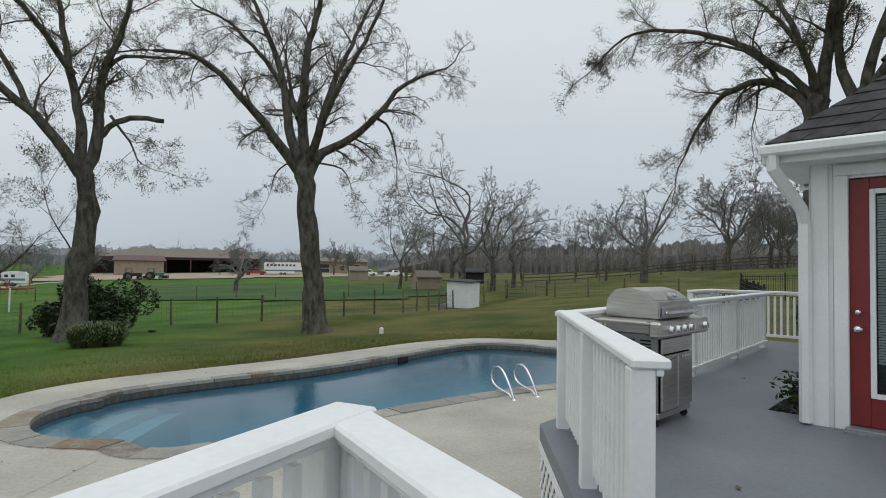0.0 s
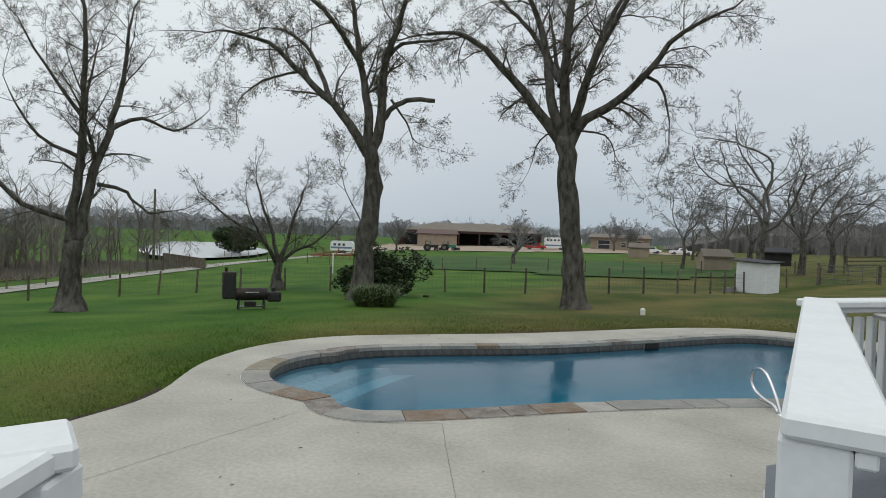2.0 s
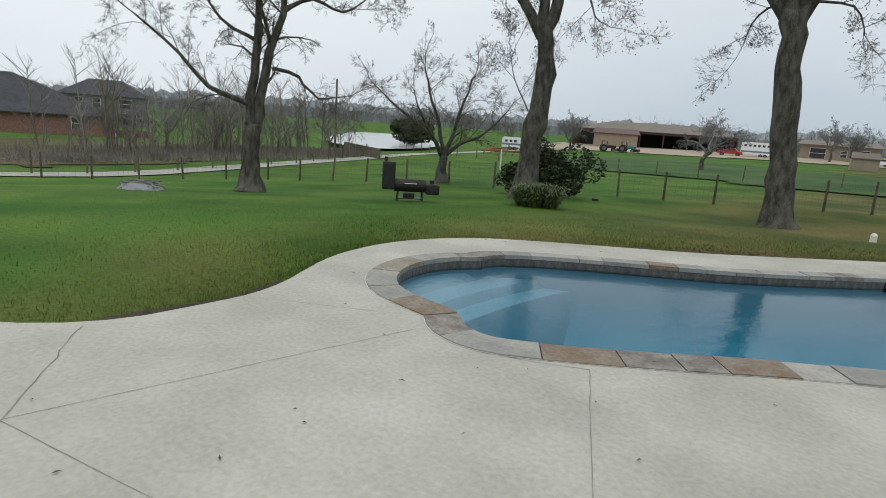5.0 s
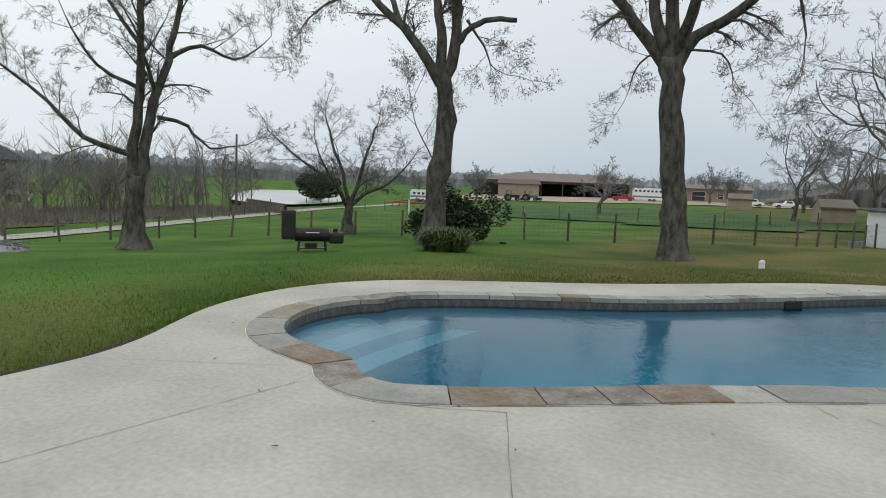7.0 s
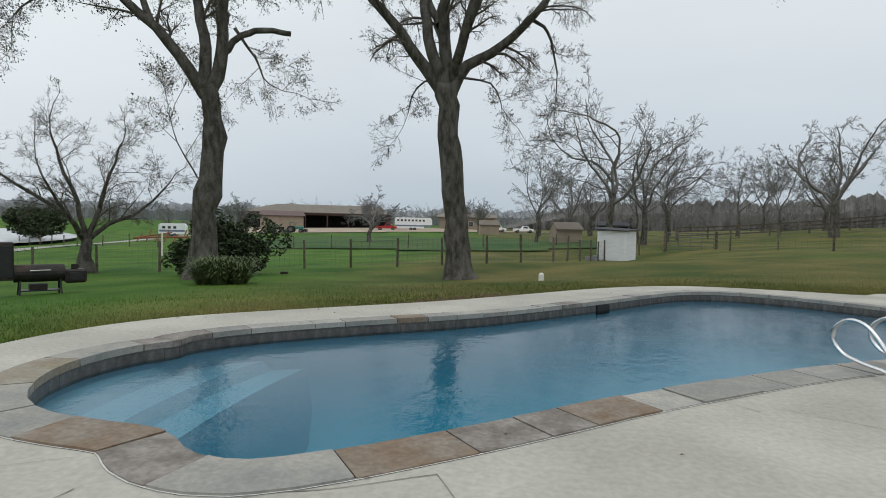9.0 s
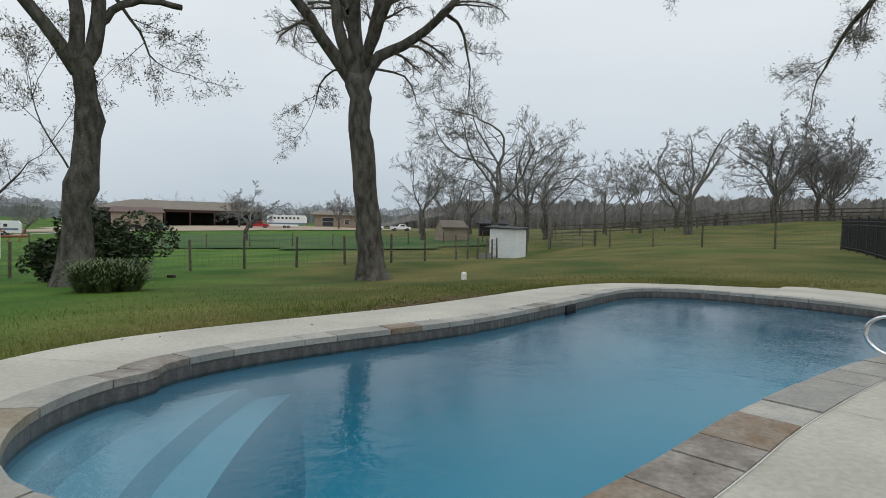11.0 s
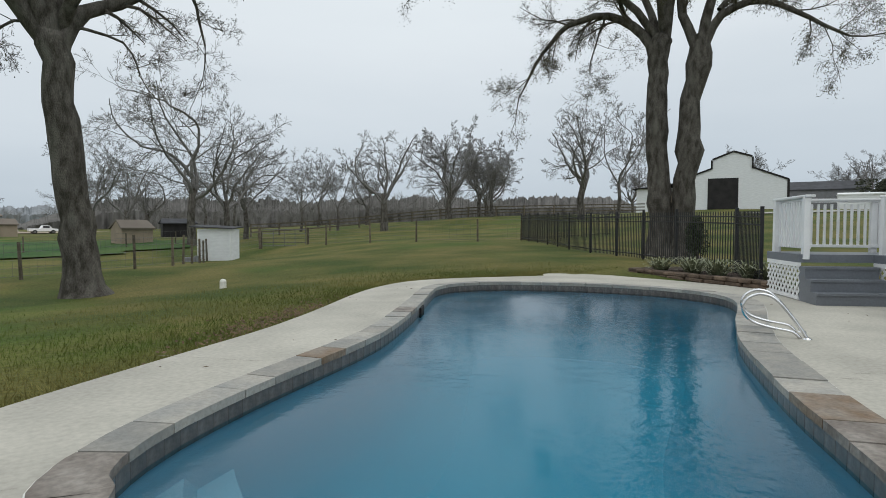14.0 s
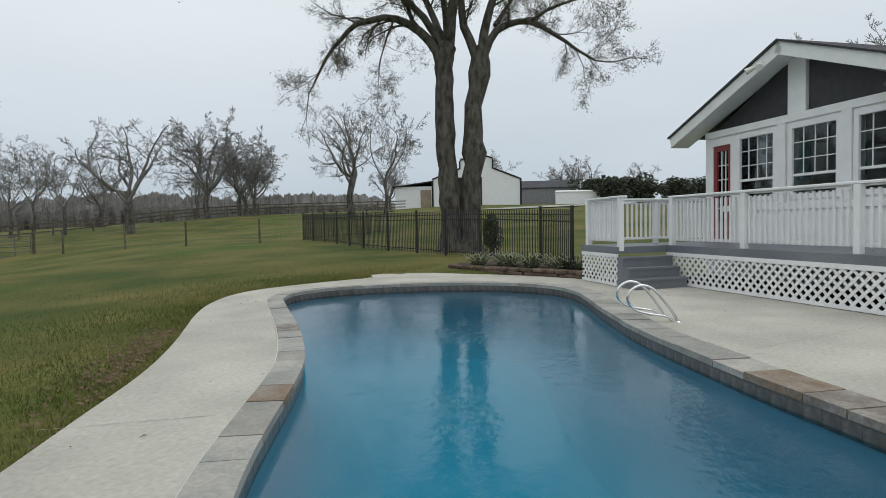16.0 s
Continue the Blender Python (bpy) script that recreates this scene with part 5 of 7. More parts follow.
def woodland():
    """Far belts of bare woods round the horizon, one joined mass."""
    rng = random.Random(31)
    polys = []
    for _ in range(1100):
        a = rng.uniform(-1.35, 1.75)
        d = rng.uniform(110, 190) if a > 0.12 and a < 0.75 and rng.random() < 0.75 else rng.uniform(210, 420)
        x, y = d * math.sin(a), 10 + d * math.cos(a)
        if d < 200 and not (-2 < x < 130):
            continue
        h = rng.uniform(5.5, 10) * (1 if d < 200 else 1.35)
        z = land(x, y) - 0.3
        r = 0.075 * h / 8
        base = Vector((x, y, z))
        top = base + Vector((rng.gauss(0, 0.5), rng.gauss(0, 0.5), h * 0.55))
        polys.append(([base, (base + top) / 2, top], [r * 1.4, r, r * 0.7]))
        for _ in range(9):
            f = rng.uniform(0.3, 1.0)
            p = base.lerp(top, f)
            q = rng.uniform(0, 6.283)
            w = Vector((math.cos(q), math.sin(q), rng.uniform(0.3, 1.3))).normalized()
            e = p + w * h * rng.uniform(0.22, 0.45)
            polys.append(([p, (p + e) / 2 + Vector((rng.gauss(0, 0.2), rng.gauss(0, 0.2), 0.2)), e], [r * 0.45, r * 0.3, 0.018]))
            for _ in range(5):
                g = p.lerp(e, rng.uniform(0.3, 1))
                w2 = (w + Vector((rng.gauss(0, 0.6), rng.gauss(0, 0.6), rng.uniform(-0.1, 0.7)))).normalized()
                polys.append(([g, g + w2 * h * rng.uniform(0.08, 0.2)], [0.025, 0.012]))
    vs, fs = tube_mesh(polys, 3)
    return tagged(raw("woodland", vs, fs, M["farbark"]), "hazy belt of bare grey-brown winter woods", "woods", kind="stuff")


woodland()


def treeline(radius, a0, a1, lo, hi, depth, label, seed, material):
    """A distant rank of woods, as a thick uneven bank."""
    n = 2600
    vs, fs = [], []
    for k in range(n + 1):
        a = a0 + (a1 - a0) * k / n
        q = Vector((a * 60, seed, 0))
        h = lo + (hi - lo) * (0.5 + 0.35 * noise.noise(q * 0.35) + 0.3 * noise.noise(q * 1.7) + 0.16 * noise.noise(q * 6.3) + 0.12 * noise.noise(q * 15.0))
        h *= min(1.0, 0.1 + 7 * k / n, 0.1 + 7 * (1 - k / n))
        for d, f in ((0, 0.0), (0, 0.6), (depth * 0.5, 1.0), (depth, 0.0)):
            r = radius + d + 4 * noise.noise(q * 2.1 + Vector((0, 0, f)))
            x, y = r * math.sin(a), 10 + r * math.cos(a)
            vs.append((x, y, land(x, y) - 1.0 + (h + 1.0) * f))
    for k in range(n):
        for j in range(3):
            fs.append((4 * k + j, 4 * k + 4 + j, 4 * k + 5 + j, 4 * k + 1 + j))
    return tagged(raw("backdrop", vs, fs, material), label, "woods", kind="structure")


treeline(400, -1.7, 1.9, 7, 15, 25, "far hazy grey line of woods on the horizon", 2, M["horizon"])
treeline(185, -0.02, 1.05, 6.5, 11.5, 14, "grey-brown thicket behind the pasture trees", 7, M["farwood"])


def scrub():
    """Winter scrub beyond the lane: thin saplings with fine twigs, and dead weeds under them."""
    rng = random.Random(33)
    polys, vs, fs = [], [], []
    for _ in range(190):
        f = rng.random()
        x, y = -44 - 12 * f * rng.random() - rng.uniform(0, 9), 18 + 26 * f + rng.gauss(0, 2.0)
        base = Vector((x, y, land(x, y) - 0.1))
        h = rng.choice((rng.uniform(1.2, 3.0), rng.uniform(3.0, 7.2)))
        top = base + Vector((rng.gauss(0, 0.5), rng.gauss(0, 0.5), h))
        mid = base.lerp(top, 0.5) + Vector((rng.gauss(0, 0.18), rng.gauss(0, 0.18), 0))
        r = 0.012 + 0.010 * h
        polys.append(([base, mid, top], [r, r * 0.7, 0.012]))
        for _ in range(int(5 + h * 2)):
            q = rng.uniform(0.2, 0.98)
            p = base.lerp(mid, q * 2) if q < 0.5 else mid.lerp(top, q * 2 - 1)
            a = rng.uniform(0, 6.283)
            w = Vector((math.cos(a), math.sin(a), rng.uniform(0.5, 1.8))).normalized()
            e = p + w * h * rng.uniform(0.12, 0.32)
            polys.append(([p, e], [r * 0.4, 0.010]))
            for _ in range(4):
                g = p.lerp(e, rng.uniform(0.3, 1.0))
                w2 = (w + Vector((rng.gauss(0, 0.5), rng.gauss(0, 0.5), rng.uniform(0, 0.6)))).normalized()
                polys.append(([g, g + w2 * h * rng.uniform(0.05, 0.14)], [0.011, 0.007]))
    a, b = tube_mesh(polys, 3)
    tagged(raw("scrub", a, b, M["brush"]), "thicket of thin bare saplings beyond the gravel lane", "thicket", kind="stuff")
    for _ in range(16000):
        f = rng.random()
        x, y = -41 - 14 * f * rng.random() - abs(rng.gauss(0, 6)), 14 + 32 * f + rng.gauss(0, 2.0)
        z = land(x, y)
        h = rng.uniform(0.15, 0.75)
        a = rng.uniform(0, 6.283)
        c, d = math.cos(a) * 0.03, math.sin(a) * 0.03
        o = len(vs)
        vs += [(x - c, y - d, z), (x + c, y + d, z), (x + rng.gauss(0, 0.2), y + rng.gauss(0, 0.2), z + h)]
        fs.append((o, o + 1, o + 2))
    tagged(raw("dead_weeds", vs, fs, M["brush"]), "dry tan weeds under the bare saplings", "weeds", kind="stuff")


scrub()



# ---- shrubs and plants ----
def leafy_mass(name, at, rx, ry, rz, count, leaf, material, label, category, seed, stems=True):
    """A shrub: stems and many separate leaves with an uneven outline."""
    rng = random.Random(seed)
    ob = thing(name, at, label, category)
    if stems:
        polys = []
        for _ in range(14):
            a = rng.uniform(0, 6.283)
            e = Vector((math.cos(a) * rx * 0.7, math.sin(a) * ry * 0.7, rz * rng.uniform(0.8, 1.7)))
            polys.append(([Vector((0, 0, 0)), e * 0.5 + Vector((0, 0, 0.1)), e], [0.03, 0.02, 0.008]))
        vs, fs = tube_mesh(polys, 4)
        raw("stem", vs, fs, M["twig"], ob)
    lumps = [(Vector((rng.gauss(0, 0.33) * rx, rng.gauss(0, 0.33) * ry, rz * rng.uniform(0.5, 1.45))), rng.uniform(0.3, 0.55)) for _ in range(26)]
    vs, fs = [], []
    for _ in range(count):
        c, s = rng.choice(lumps)
        d = Vector((rng.gauss(0, 1), rng.gauss(0, 1), rng.gauss(0, 1))).normalized() * rng.uniform(0.6, 1.0) ** 0.5
        p = c + Vector((d.x * s * rx, d.y * s * ry, d.z * s * rz))
        if p.z < 0.02:
            continue
        a = Vector((rng.gauss(0, 1), rng.gauss(0, 1), rng.gauss(0, 0.6))).normalized() * leaf * rng.uniform(0.6, 1.3)
        b = a.orthogonal().normalized()
        b.rotate(Matrix.Rotation(rng.uniform(0, 6.283), 3, a.normalized()))
        b *= leaf * 0.4
        o = len(vs)
        vs += [p - a, p + b, p + a, p - b]
        fs.append((o, o + 1, o + 2, o + 3))
    raw("foliage", vs, fs, material, ob)
    return ob


def strap_plant(name, at, r, h, count, material, label, seed):
    """A clump of arching strap leaves."""
    rng = random.Random(seed)
    ob = thing(name, at, label, "plant", "strap-leaved plants")
    vs, fs = [], []
    for _ in range(count):
        a = rng.uniform(0, 6.283)
        d = Vector((math.cos(a), math.sin(a), 0))
        s = Vector((-d.y, d.x, 0)) * rng.uniform(0.012, 0.022)
        b = d * rng.uniform(0, r * 0.4)
        hh, rr = h * rng.uniform(0.25, 1.1), r * rng.uniform(0.4, 1.2)
        pts = [b + d * rr * t + Vector((0, 0, hh * (1.9 * t - 1.25 * t * t) * 1.3)) for t in (0, 0.35, 0.7, 1.0)]
        o = len(vs)
        for k, p in enumerate(pts):
            w = s * (1, 1, 0.8, 0.15)[k]
            vs += [p - w, p + w]
        for k in range(3):
            fs.append((o + 2 * k, o + 2 * k + 1, o + 2 * k + 3, o + 2 * k + 2))
    raw("leaves", vs, fs, material, ob)
    return ob


leafy_mass("shrub", at_land(-11.6, 24.0, -0.1), 1.6, 1.3, 1.35, 10000, 0.10, M["bush"], "large dark evergreen shrub behind the tree trunk", "shrub", 41)
leafy_mass("shrub", at_land(-13.2, 23.6, -0.1), 0.6, 0.6, 0.8, 2500, 0.09, M["bush"], "dark evergreen shrub beside the tree trunk", "shrub", 42)
for k, (x, y) in enumerate(((-9.3, 18.2), (-8.8, 18.0), (-8.4, 18.3), (-9.0, 18.7))):
    strap_plant("strap_plant", at_land(x, y, -0.02), 0.6, 0.8, 300, M["strap"], "green strap-leaved clump at the foot of the tree", 50 + k)
leafy_mass("evergreen_tree", at_land(-66, 75, 0.6), 3.4, 3.4, 2.3, 7000, 0.28, M["bush"], "rounded dark evergreen tree beside the pond", "tree", 43)
leafy_mass("shrub", at_land(12.6, 15.0, 0.0), 0.34, 0.34, 0.8, 2600, 0.06, M["bush"], "narrow dark evergreen behind the iron fence", "shrub", 44)
for k, (x, y, s) in enumerate(((98, 30, 3.4), (104, 27, 3.8), (101, 34, 3.2), (120, 22, 4.2), (126, 18, 4.5), (132, 14, 4.4))):
    leafy_mass("evergreen_tree", at_land(x, y, 0.3), s, s, s * 0.75, 2600, 0.4, M["far_green"], "dark evergreen tree in the distance", "tree", 60 + k)
leafy_mass("planter_shrub", uv(0.6, 0.18, 0.55), 0.24, 0.22, 0.34, 900, 0.035, M["bush"], "small-leaved green shrub in a cut-out of the deck", "shrub", 45)

# flower bed by the deck: mulch, edging stones and pale plants
BED = rounded([(8.3, 14.2), (7.75, 12.6), (7.5, 11.2), (7.15, 10.35), (7.5, 10.2), (9.0, 11.6), (10.6, 13.9), (9.3, 14.6)], 2)
tagged(part("flower_bed", prism(BED, -0.1, 0.13), M["soil"]), "raised bed of dark mulch beside the deck", "flower bed", kind="structure")
rng = random.Random(8)
wall_line = [Vector(p) for p in ((8.35, 14.35), (8.0, 13.4), (7.70, 12.4), (7.50, 11.4), (7.22, 10.55), (7.02, 10.15))]
for row in range(2):
    for a, b in zip(wall_line, wall_line[1:]):
        n = 2 if row == 0 else 3
        for k in range(n):
            p = a.lerp(b, (k + 0.5 + 0.2 * row) / n)
            L = (b - a).length / n * rng.uniform(0.9, 1.02)
            m = pose(p.x + rng.uniform(-0.03, 0.03), p.y, row * 0.085, rng.uniform(-3, 3), rng.uniform(-3, 3), math.degrees(math.atan2((b - a).y, (b - a).x)) + rng.uniform(-6, 6))
            tagged(part("edging_stone", boxed((-L / 2, -0.14, -0.005), (L / 2, 0.14, 0.08), m, 0.02), M["brown_stone"]), "flat brown edging stone of the flower bed", "stone", "edging stones")
for k, (x, y) in enumerate(((8.35, 13.5), (8.25, 12.6), (8.0, 11.9), (8.0, 11.2), (8.7, 12.9), (7.75, 10.75))):
    strap_plant("strap_plant", (x, y, 0.12), 0.42, 0.36, 110, M["pale_strap"], "pale striped strap-leaved plant in the mulch bed", 70 + k)


# ---- fences ----
def wire_fence(line, gap, h, label, seed, wires=5, r=0.06):
    rng = random.Random(seed)
    ob = thing("wire_fence", (0, 0, 0), label, "fence")
    P = [Vector(p) for p in line]
    pts = []
    for a, b in zip(P, P[1:]):
        n = max(1, round((b - a).length / gap))
        pts += [a.lerp(b, k / n) for k in range(n)]
    pts.append(P[-1])
    bm = bmesh.new()
    rod(bm, (0, 0, -0.3), (0, 0, 1.0), r, r * 0.85, 8)
    first = None
    tops = []
    for p in pts:
        hh = h * rng.uniform(0.92, 1.06)
        z = land(p.x, p.y)
        m = pose(p.x, p.y, z, rng.gauss(0, 1.6), rng.gauss(0, 1.6), rng.uniform(0, 360)) @ Matrix.Diagonal((1, 1, hh, 1))
        tops.append((p.x, p.y, z))
        if first is None:
            first = part("post", bm, M["fence_wood"], ob)
            first.matrix_basis = m
        else:
            share("post", first, m, ob)
    polys = [([Vector((x, y, z + h * (0.1 + 0.85 * w / max(1, wires - 1)))) for x, y, z in tops], [0.006] * len(tops)) for w in range(wires)]
    for (x0, y0, z0), (x1, y1, z1) in zip(tops, tops[1:]):
        n = 9
        for k in range(1, n):
            f = k / n
            x, y, z = x0 + (x1 - x0) * f, y0 + (y1 - y0) * f, z0 + (z1 - z0) * f
            polys.append(([Vector((x, y, z + 0.1 * h)), Vector((x, y, z + 0.95 * h))], [0.0035, 0.0035]))
    vs, fs = tube_mesh(polys, 3)
    raw("wire_mesh", vs, fs, M["wire"], ob, label="thin grey wire mesh")
    return ob


wire_fence([(-40, 1), (-33.0, 11.5), (-30.6, 17.5), (-27.8, 21.0), (-22.5, 23.6), (-15.5, 25.6), (-10.2, 28.3), (-6, 28.7), (-2, 29.3), (1.1, 31.2), (3.6, 37), (5.6, 42.5), (9.9, 45.6)], 2.3, 1.25, "weathered post and wire fence along the lawn", 81)
wire_fence([(12.9, 44.6), (12.4, 40.5), (13.6, 36.8), (14.6, 33.2), (16.2, 29.6), (20.2, 30.3)], 2.9, 1.3, "post and wire mesh fence on the grass slope", 82)
wire_fence([(-60, 66), (-45, 57), (-27, 52), (-10, 53), (3, 56), (14, 58)], 3.6, 1.2, "far post and wire fence across the pasture", 83, wires=3)
wire_fence([(-44, 44), (-38.5, 31), (-36.2, 20), (-35.0, 9)], 2.6, 1.3, "post and wire fence along the pale lane", 84, wires=4)


def board_fence(line, gap, label):
    ob = thing("board_fence", (0, 0, 0), label, "fence")
    P = [Vector(p) for p in line]
    pts = []
    for a, b in zip(P, P[1:]):
        n = max(1, round((b - a).length / gap))
        pts += [a.lerp(b, k / n) for k in range(n)]
    pts.append(P[-1])
    for p, q in zip(pts, pts[1:]):
        z0, z1 = land(p.x, p.y), land(q.x, q.y)
        part("post", boxed((-0.07, -0.07, -0.2), (0.07, 0.07, 1.35), pose(p.x, p.y, z0)), M["fence_wood"], ob)
        d = q - p
        for h in (0.45, 0.85, 1.25):
            m = Matrix.Translation((p.x, p.y, z0 + h)) @ Vector((d.x, d.y, z1 - z0)).to_track_quat("X", "Z").to_matrix().to_4x4()
            part("board", boxed((0, -0.02, -0.07), (Vector((d.x, d.y, z1 - z0)).length, 0.02, 0.07), m), M["fence_wood"], ob)
    return ob


board_fence([(16, 66), (26, 68), (38, 68.5), (50, 60), (62, 50)], 3.6, "dark board fence along the rise")


def iron_fence(line, label):
    ob = thing("iron_fence", (0, 0, 0), label, "fence")
    P = [Vector(p) for p in line]
    pk = boxed((-0.009, -0.009, 0.04), (0.009, 0.009, 1.5))
    po = boxed((-0.032, -0.032, -0.2), (0.032, 0.032, 1.56), bevel=0.006)
    box(po, (-0.036, -0.036, 1.56), (0.036, 0.036, 1.585), bevel=0.008)
    p0 = q0 = None
    for a, b in zip(P, P[1:]):
        L = (b - a).length
        n = max(1, round(L / 2.35))
        for k in range(n):
            s, e = a.lerp(b, k / n), a.lerp(b, (k + 1) / n)
            z0, z1 = land(s.x, s.y), land(e.x, e.y)
            m = pose(s.x, s.y, z0, 0, 0, math.degrees(math.atan2((b - a).y, (b - a).x)))
            if p0 is None:
                p0 = part("post", po, M["black_metal"], ob)
                p0.matrix_basis = m
            else:
                share("post", p0, m, ob)
            D3 = Vector((e.x - s.x, e.y - s.y, z1 - z0))
            mm = D3.to_track_quat("X", "Z").to_matrix().to_4x4()
            for h in (0.16, 1.22, 1.38):
                part("rail", boxed((0, -0.016, -0.016), (D3.length, 0.016, 0.016), Matrix.Translation((s.x, s.y, z0 + h)) @ mm), M["black_metal"], ob)
            c = round(D3.length / 0.12)
            for j in range(1, c):
                f = j / c
                mp = pose(s.x + D3.x * f, s.y + D3.y * f, z0 + D3.z * f, 0, 0, math.degrees(math.atan2(D3.y, D3.x)))
                if q0 is None:
                    q0 = part("picket", pk, M["black_metal"], ob)
                    q0.matrix_basis = mp
                else:
                    share("picket", q0, mp, ob)
    return ob


iron_fence([(7.45, 10.75), (9.2, 12.1), (11.0, 14.7), (13.0, 18.2), (15.1, 22.2), (17.1, 25.3), (20.3, 30.4)], "black iron picket fence along the yard")
iron_fence([(20.3, 30.4), (27, 28.5)], "black iron picket fence turning back from the corner")


def tube_gate():
    ob = thing("gate", at_land(9.95, 45.6), "grey tubular steel farm gate", "gate", turn=-18)
    bm = bmesh.new()
    for z in (0.2, 0.45, 0.75, 1.05, 1.35):
        rod(bm, (0, 0, z), (3.0, 0, z), 0.025, sides=6)
    for x in (0, 0.75, 1.5, 2.25, 3.0):
        rod(bm, (x, 0, 0.15), (x, 0, 1.38), 0.025, sides=6)
    part("gate_frame", bm, M["wire"], ob)
    for x in (-0.15, 3.15):
        part("gate_post", rod(bmesh.new(), (x, 0, -0.3), (x, 0, 1.5), 0.09, sides=8), M["fence_wood"], ob)


tube_gate()


# ---- pool ladder, shed, smoker, grill and small yard things ----
def build_ladder():
    ob = thing("pool_ladder", (2.45, 8.13, 0.0), "chrome grab rails of a pool ladder", "ladder", turn=27)
    ob.scale = (1.0, 0.9, 0.74)
    for x in (-0.24, 0.24):
        pts = [(x, -0.10, 0.0), (x, 0.0, 0.2), (x, 0.16, 0.46), (x, 0.28, 0.58), (x, 0.42, 0.60), (x, 0.54, 0.50), (x, 0.56, 0.34), (x, 0.46, 0.20), (x, 0.26, 0.13), (x, 0.05, 0.09), (x, -0.03, 0.0)]
        P, R = limb_from([(p[1], p[2]) for p in pts], 0.021, 0.021, Vector((0, 1, 0)), Vector((1, 0, 0)), (x, 0, 0), random.Random(1), 0.0)
        P = [Vector((x, p.y, p.z)) for p in P]
        vs, fs = tube_mesh([(P, [0.021] * len(P))], 10)
        rail = raw("grab_rail", vs, fs, M["chrome"], ob, smooth=True)
        part("escutcheon", rod(bmesh.new(), (x, -0.10, 0.0), (x, -0.10, 0.02), 0.05, 0.03, 14), M["chrome"], rail)
    return ob


build_ladder()


def build_shed():
    ob = thing("garden_shed", (4.55, 41.0, land(4.9, 40.6) - 0.02), "small white shed with lap siding and a slanting dark roof", "shed", turn=-38)
    W, D, Hh = 1.9, 1.35, 2.0
    part("body", boxed((0, 0, 0), (W, D, Hh - 0.1)), M["shed_white"], ob)
    for k in range(12):
        z = 0.06 + k * 0.155
        part("siding_board", boxed((-0.005, -0.025 - 0.0, z), (W + 0.02, 0.0, z + 0.15), pose(0, 0, 0, 0.0), 0.004), M["shed_white"], ob)
        part("siding_board", boxed((-0.022, 0.0, z), (-0.001, D, z + 0.15), None, 0.004), M["shed_white"], ob)
    part("corner_trim", boxed((-0.045, -0.045, 0), (0.05, 0.0, Hh - 0.1), None, 0.004), M["white"], ob)
    part("corner_trim", boxed((W - 0.05, -0.045, 0), (W + 0.03, 0.0, Hh - 0.1), None, 0.004), M["white"], ob)
    bm = boxed((-0.45, -0.2, 0), (W + 0.15, D + 0.25, 0.06))
    bmesh.ops.transform(bm, matrix=Matrix.Translation((0, 0, Hh)) @ Matrix.Rotation(radians(2.5), 4, "Y") @ Matrix.Rotation(radians(3), 4, "X"), verts=bm.verts)
    part("roof", bm, M["roof_dark"], ob)
    d = part("door", boxed((-0.05, 0.3, 0.12), (-0.026, 1.1, 1.75), None, 0.005), M["white"], ob)
    part("latch", boxed((-0.075, 1.0, 0.9), (-0.052, 1.06, 1.0)), M["black_metal"], d)
    blk = thing("cement_block", (4.0, 40.75, land(4.0, 40.7)), "dark block on the grass by the shed", "block")
    part("block_body", boxed((-0.25, -0.15, -0.02), (0.25, 0.15, 0.28), None, 0.02), M["grey_stone"], blk)
    part("block_cap", boxed((0.27, -0.12, -0.02), (0.52, 0.12, 0.35), None, 0.02), M["grill_side"], blk)


build_shed()


def build_smoker():
    ob = thing("barrel_smoker", at_land(-12.0, 15.6), "black rusty offset barrel smoker on legs standing on the grass", "smoker", turn=48)
    bm = rod(bmesh.new(), (-0.55, 0, 0.52), (0.45, 0, 0.52), 0.21, sides=24)
    part("barrel", bm, M["rust"], ob)
    part("lid_seam", boxed((-0.5, -0.215, 0.5), (0.4, -0.205, 0.53)), M["black_metal"], ob)
    part("handle", rod(bmesh.new(), (-0.25, -0.26, 0.60), (0.15, -0.26, 0.60), 0.014), M["steel"], ob)
    fb = part("fire_box", boxed((0.45, -0.24, 0.27), (0.90, 0.24, 0.60), None, 0.04), M["rust"], ob)
    part("fire_door", boxed((0.53, -0.262, 0.34), (0.82, -0.245, 0.54), None, 0.01), M["black_metal"], fb)
    part("vent_bar", boxed((0.60, -0.03, 0.602), (0.74, 0.03, 0.72), None, 0.01), M["rust"], fb)
    up = part("upright_box", boxed((-0.95, -0.22, 0.38), (-0.55, 0.22, 1.26), None, 0.02), M["rust"], ob)
    part("upright_door", boxed((-0.92, -0.238, 0.45), (-0.58, -0.223, 1.2), None, 0.006), M["black_metal"], up)
    part("chimney", rod(bmesh.new(), (-0.85, 0.0, 1.262), (-0.85, 0.0, 1.40), 0.05, sides=14), M["rust"], up)
    part("side_handle", boxed((-0.985, -0.1, 0.85), (-0.952, 0.02, 0.89)), M["steel"], up)
    for x in (-0.45, 0.38):
        for y in (-0.17, 0.17):
            part("leg", rod(bmesh.new(), (x, y * 1.25, 0.0), (x * 0.95, y * 0.8, 0.36), 0.022, sides=8), M["black_metal"], ob)
    part("shelf", boxed((-0.42, -0.2, 0.1), (0.36, 0.2, 0.125)), M["black_metal"], ob)
    part("ash_box", boxed((-0.25, -0.16, 0.127), (0.1, 0.16, 0.27), None, 0.01), M["rust"], ob)


build_smoker()


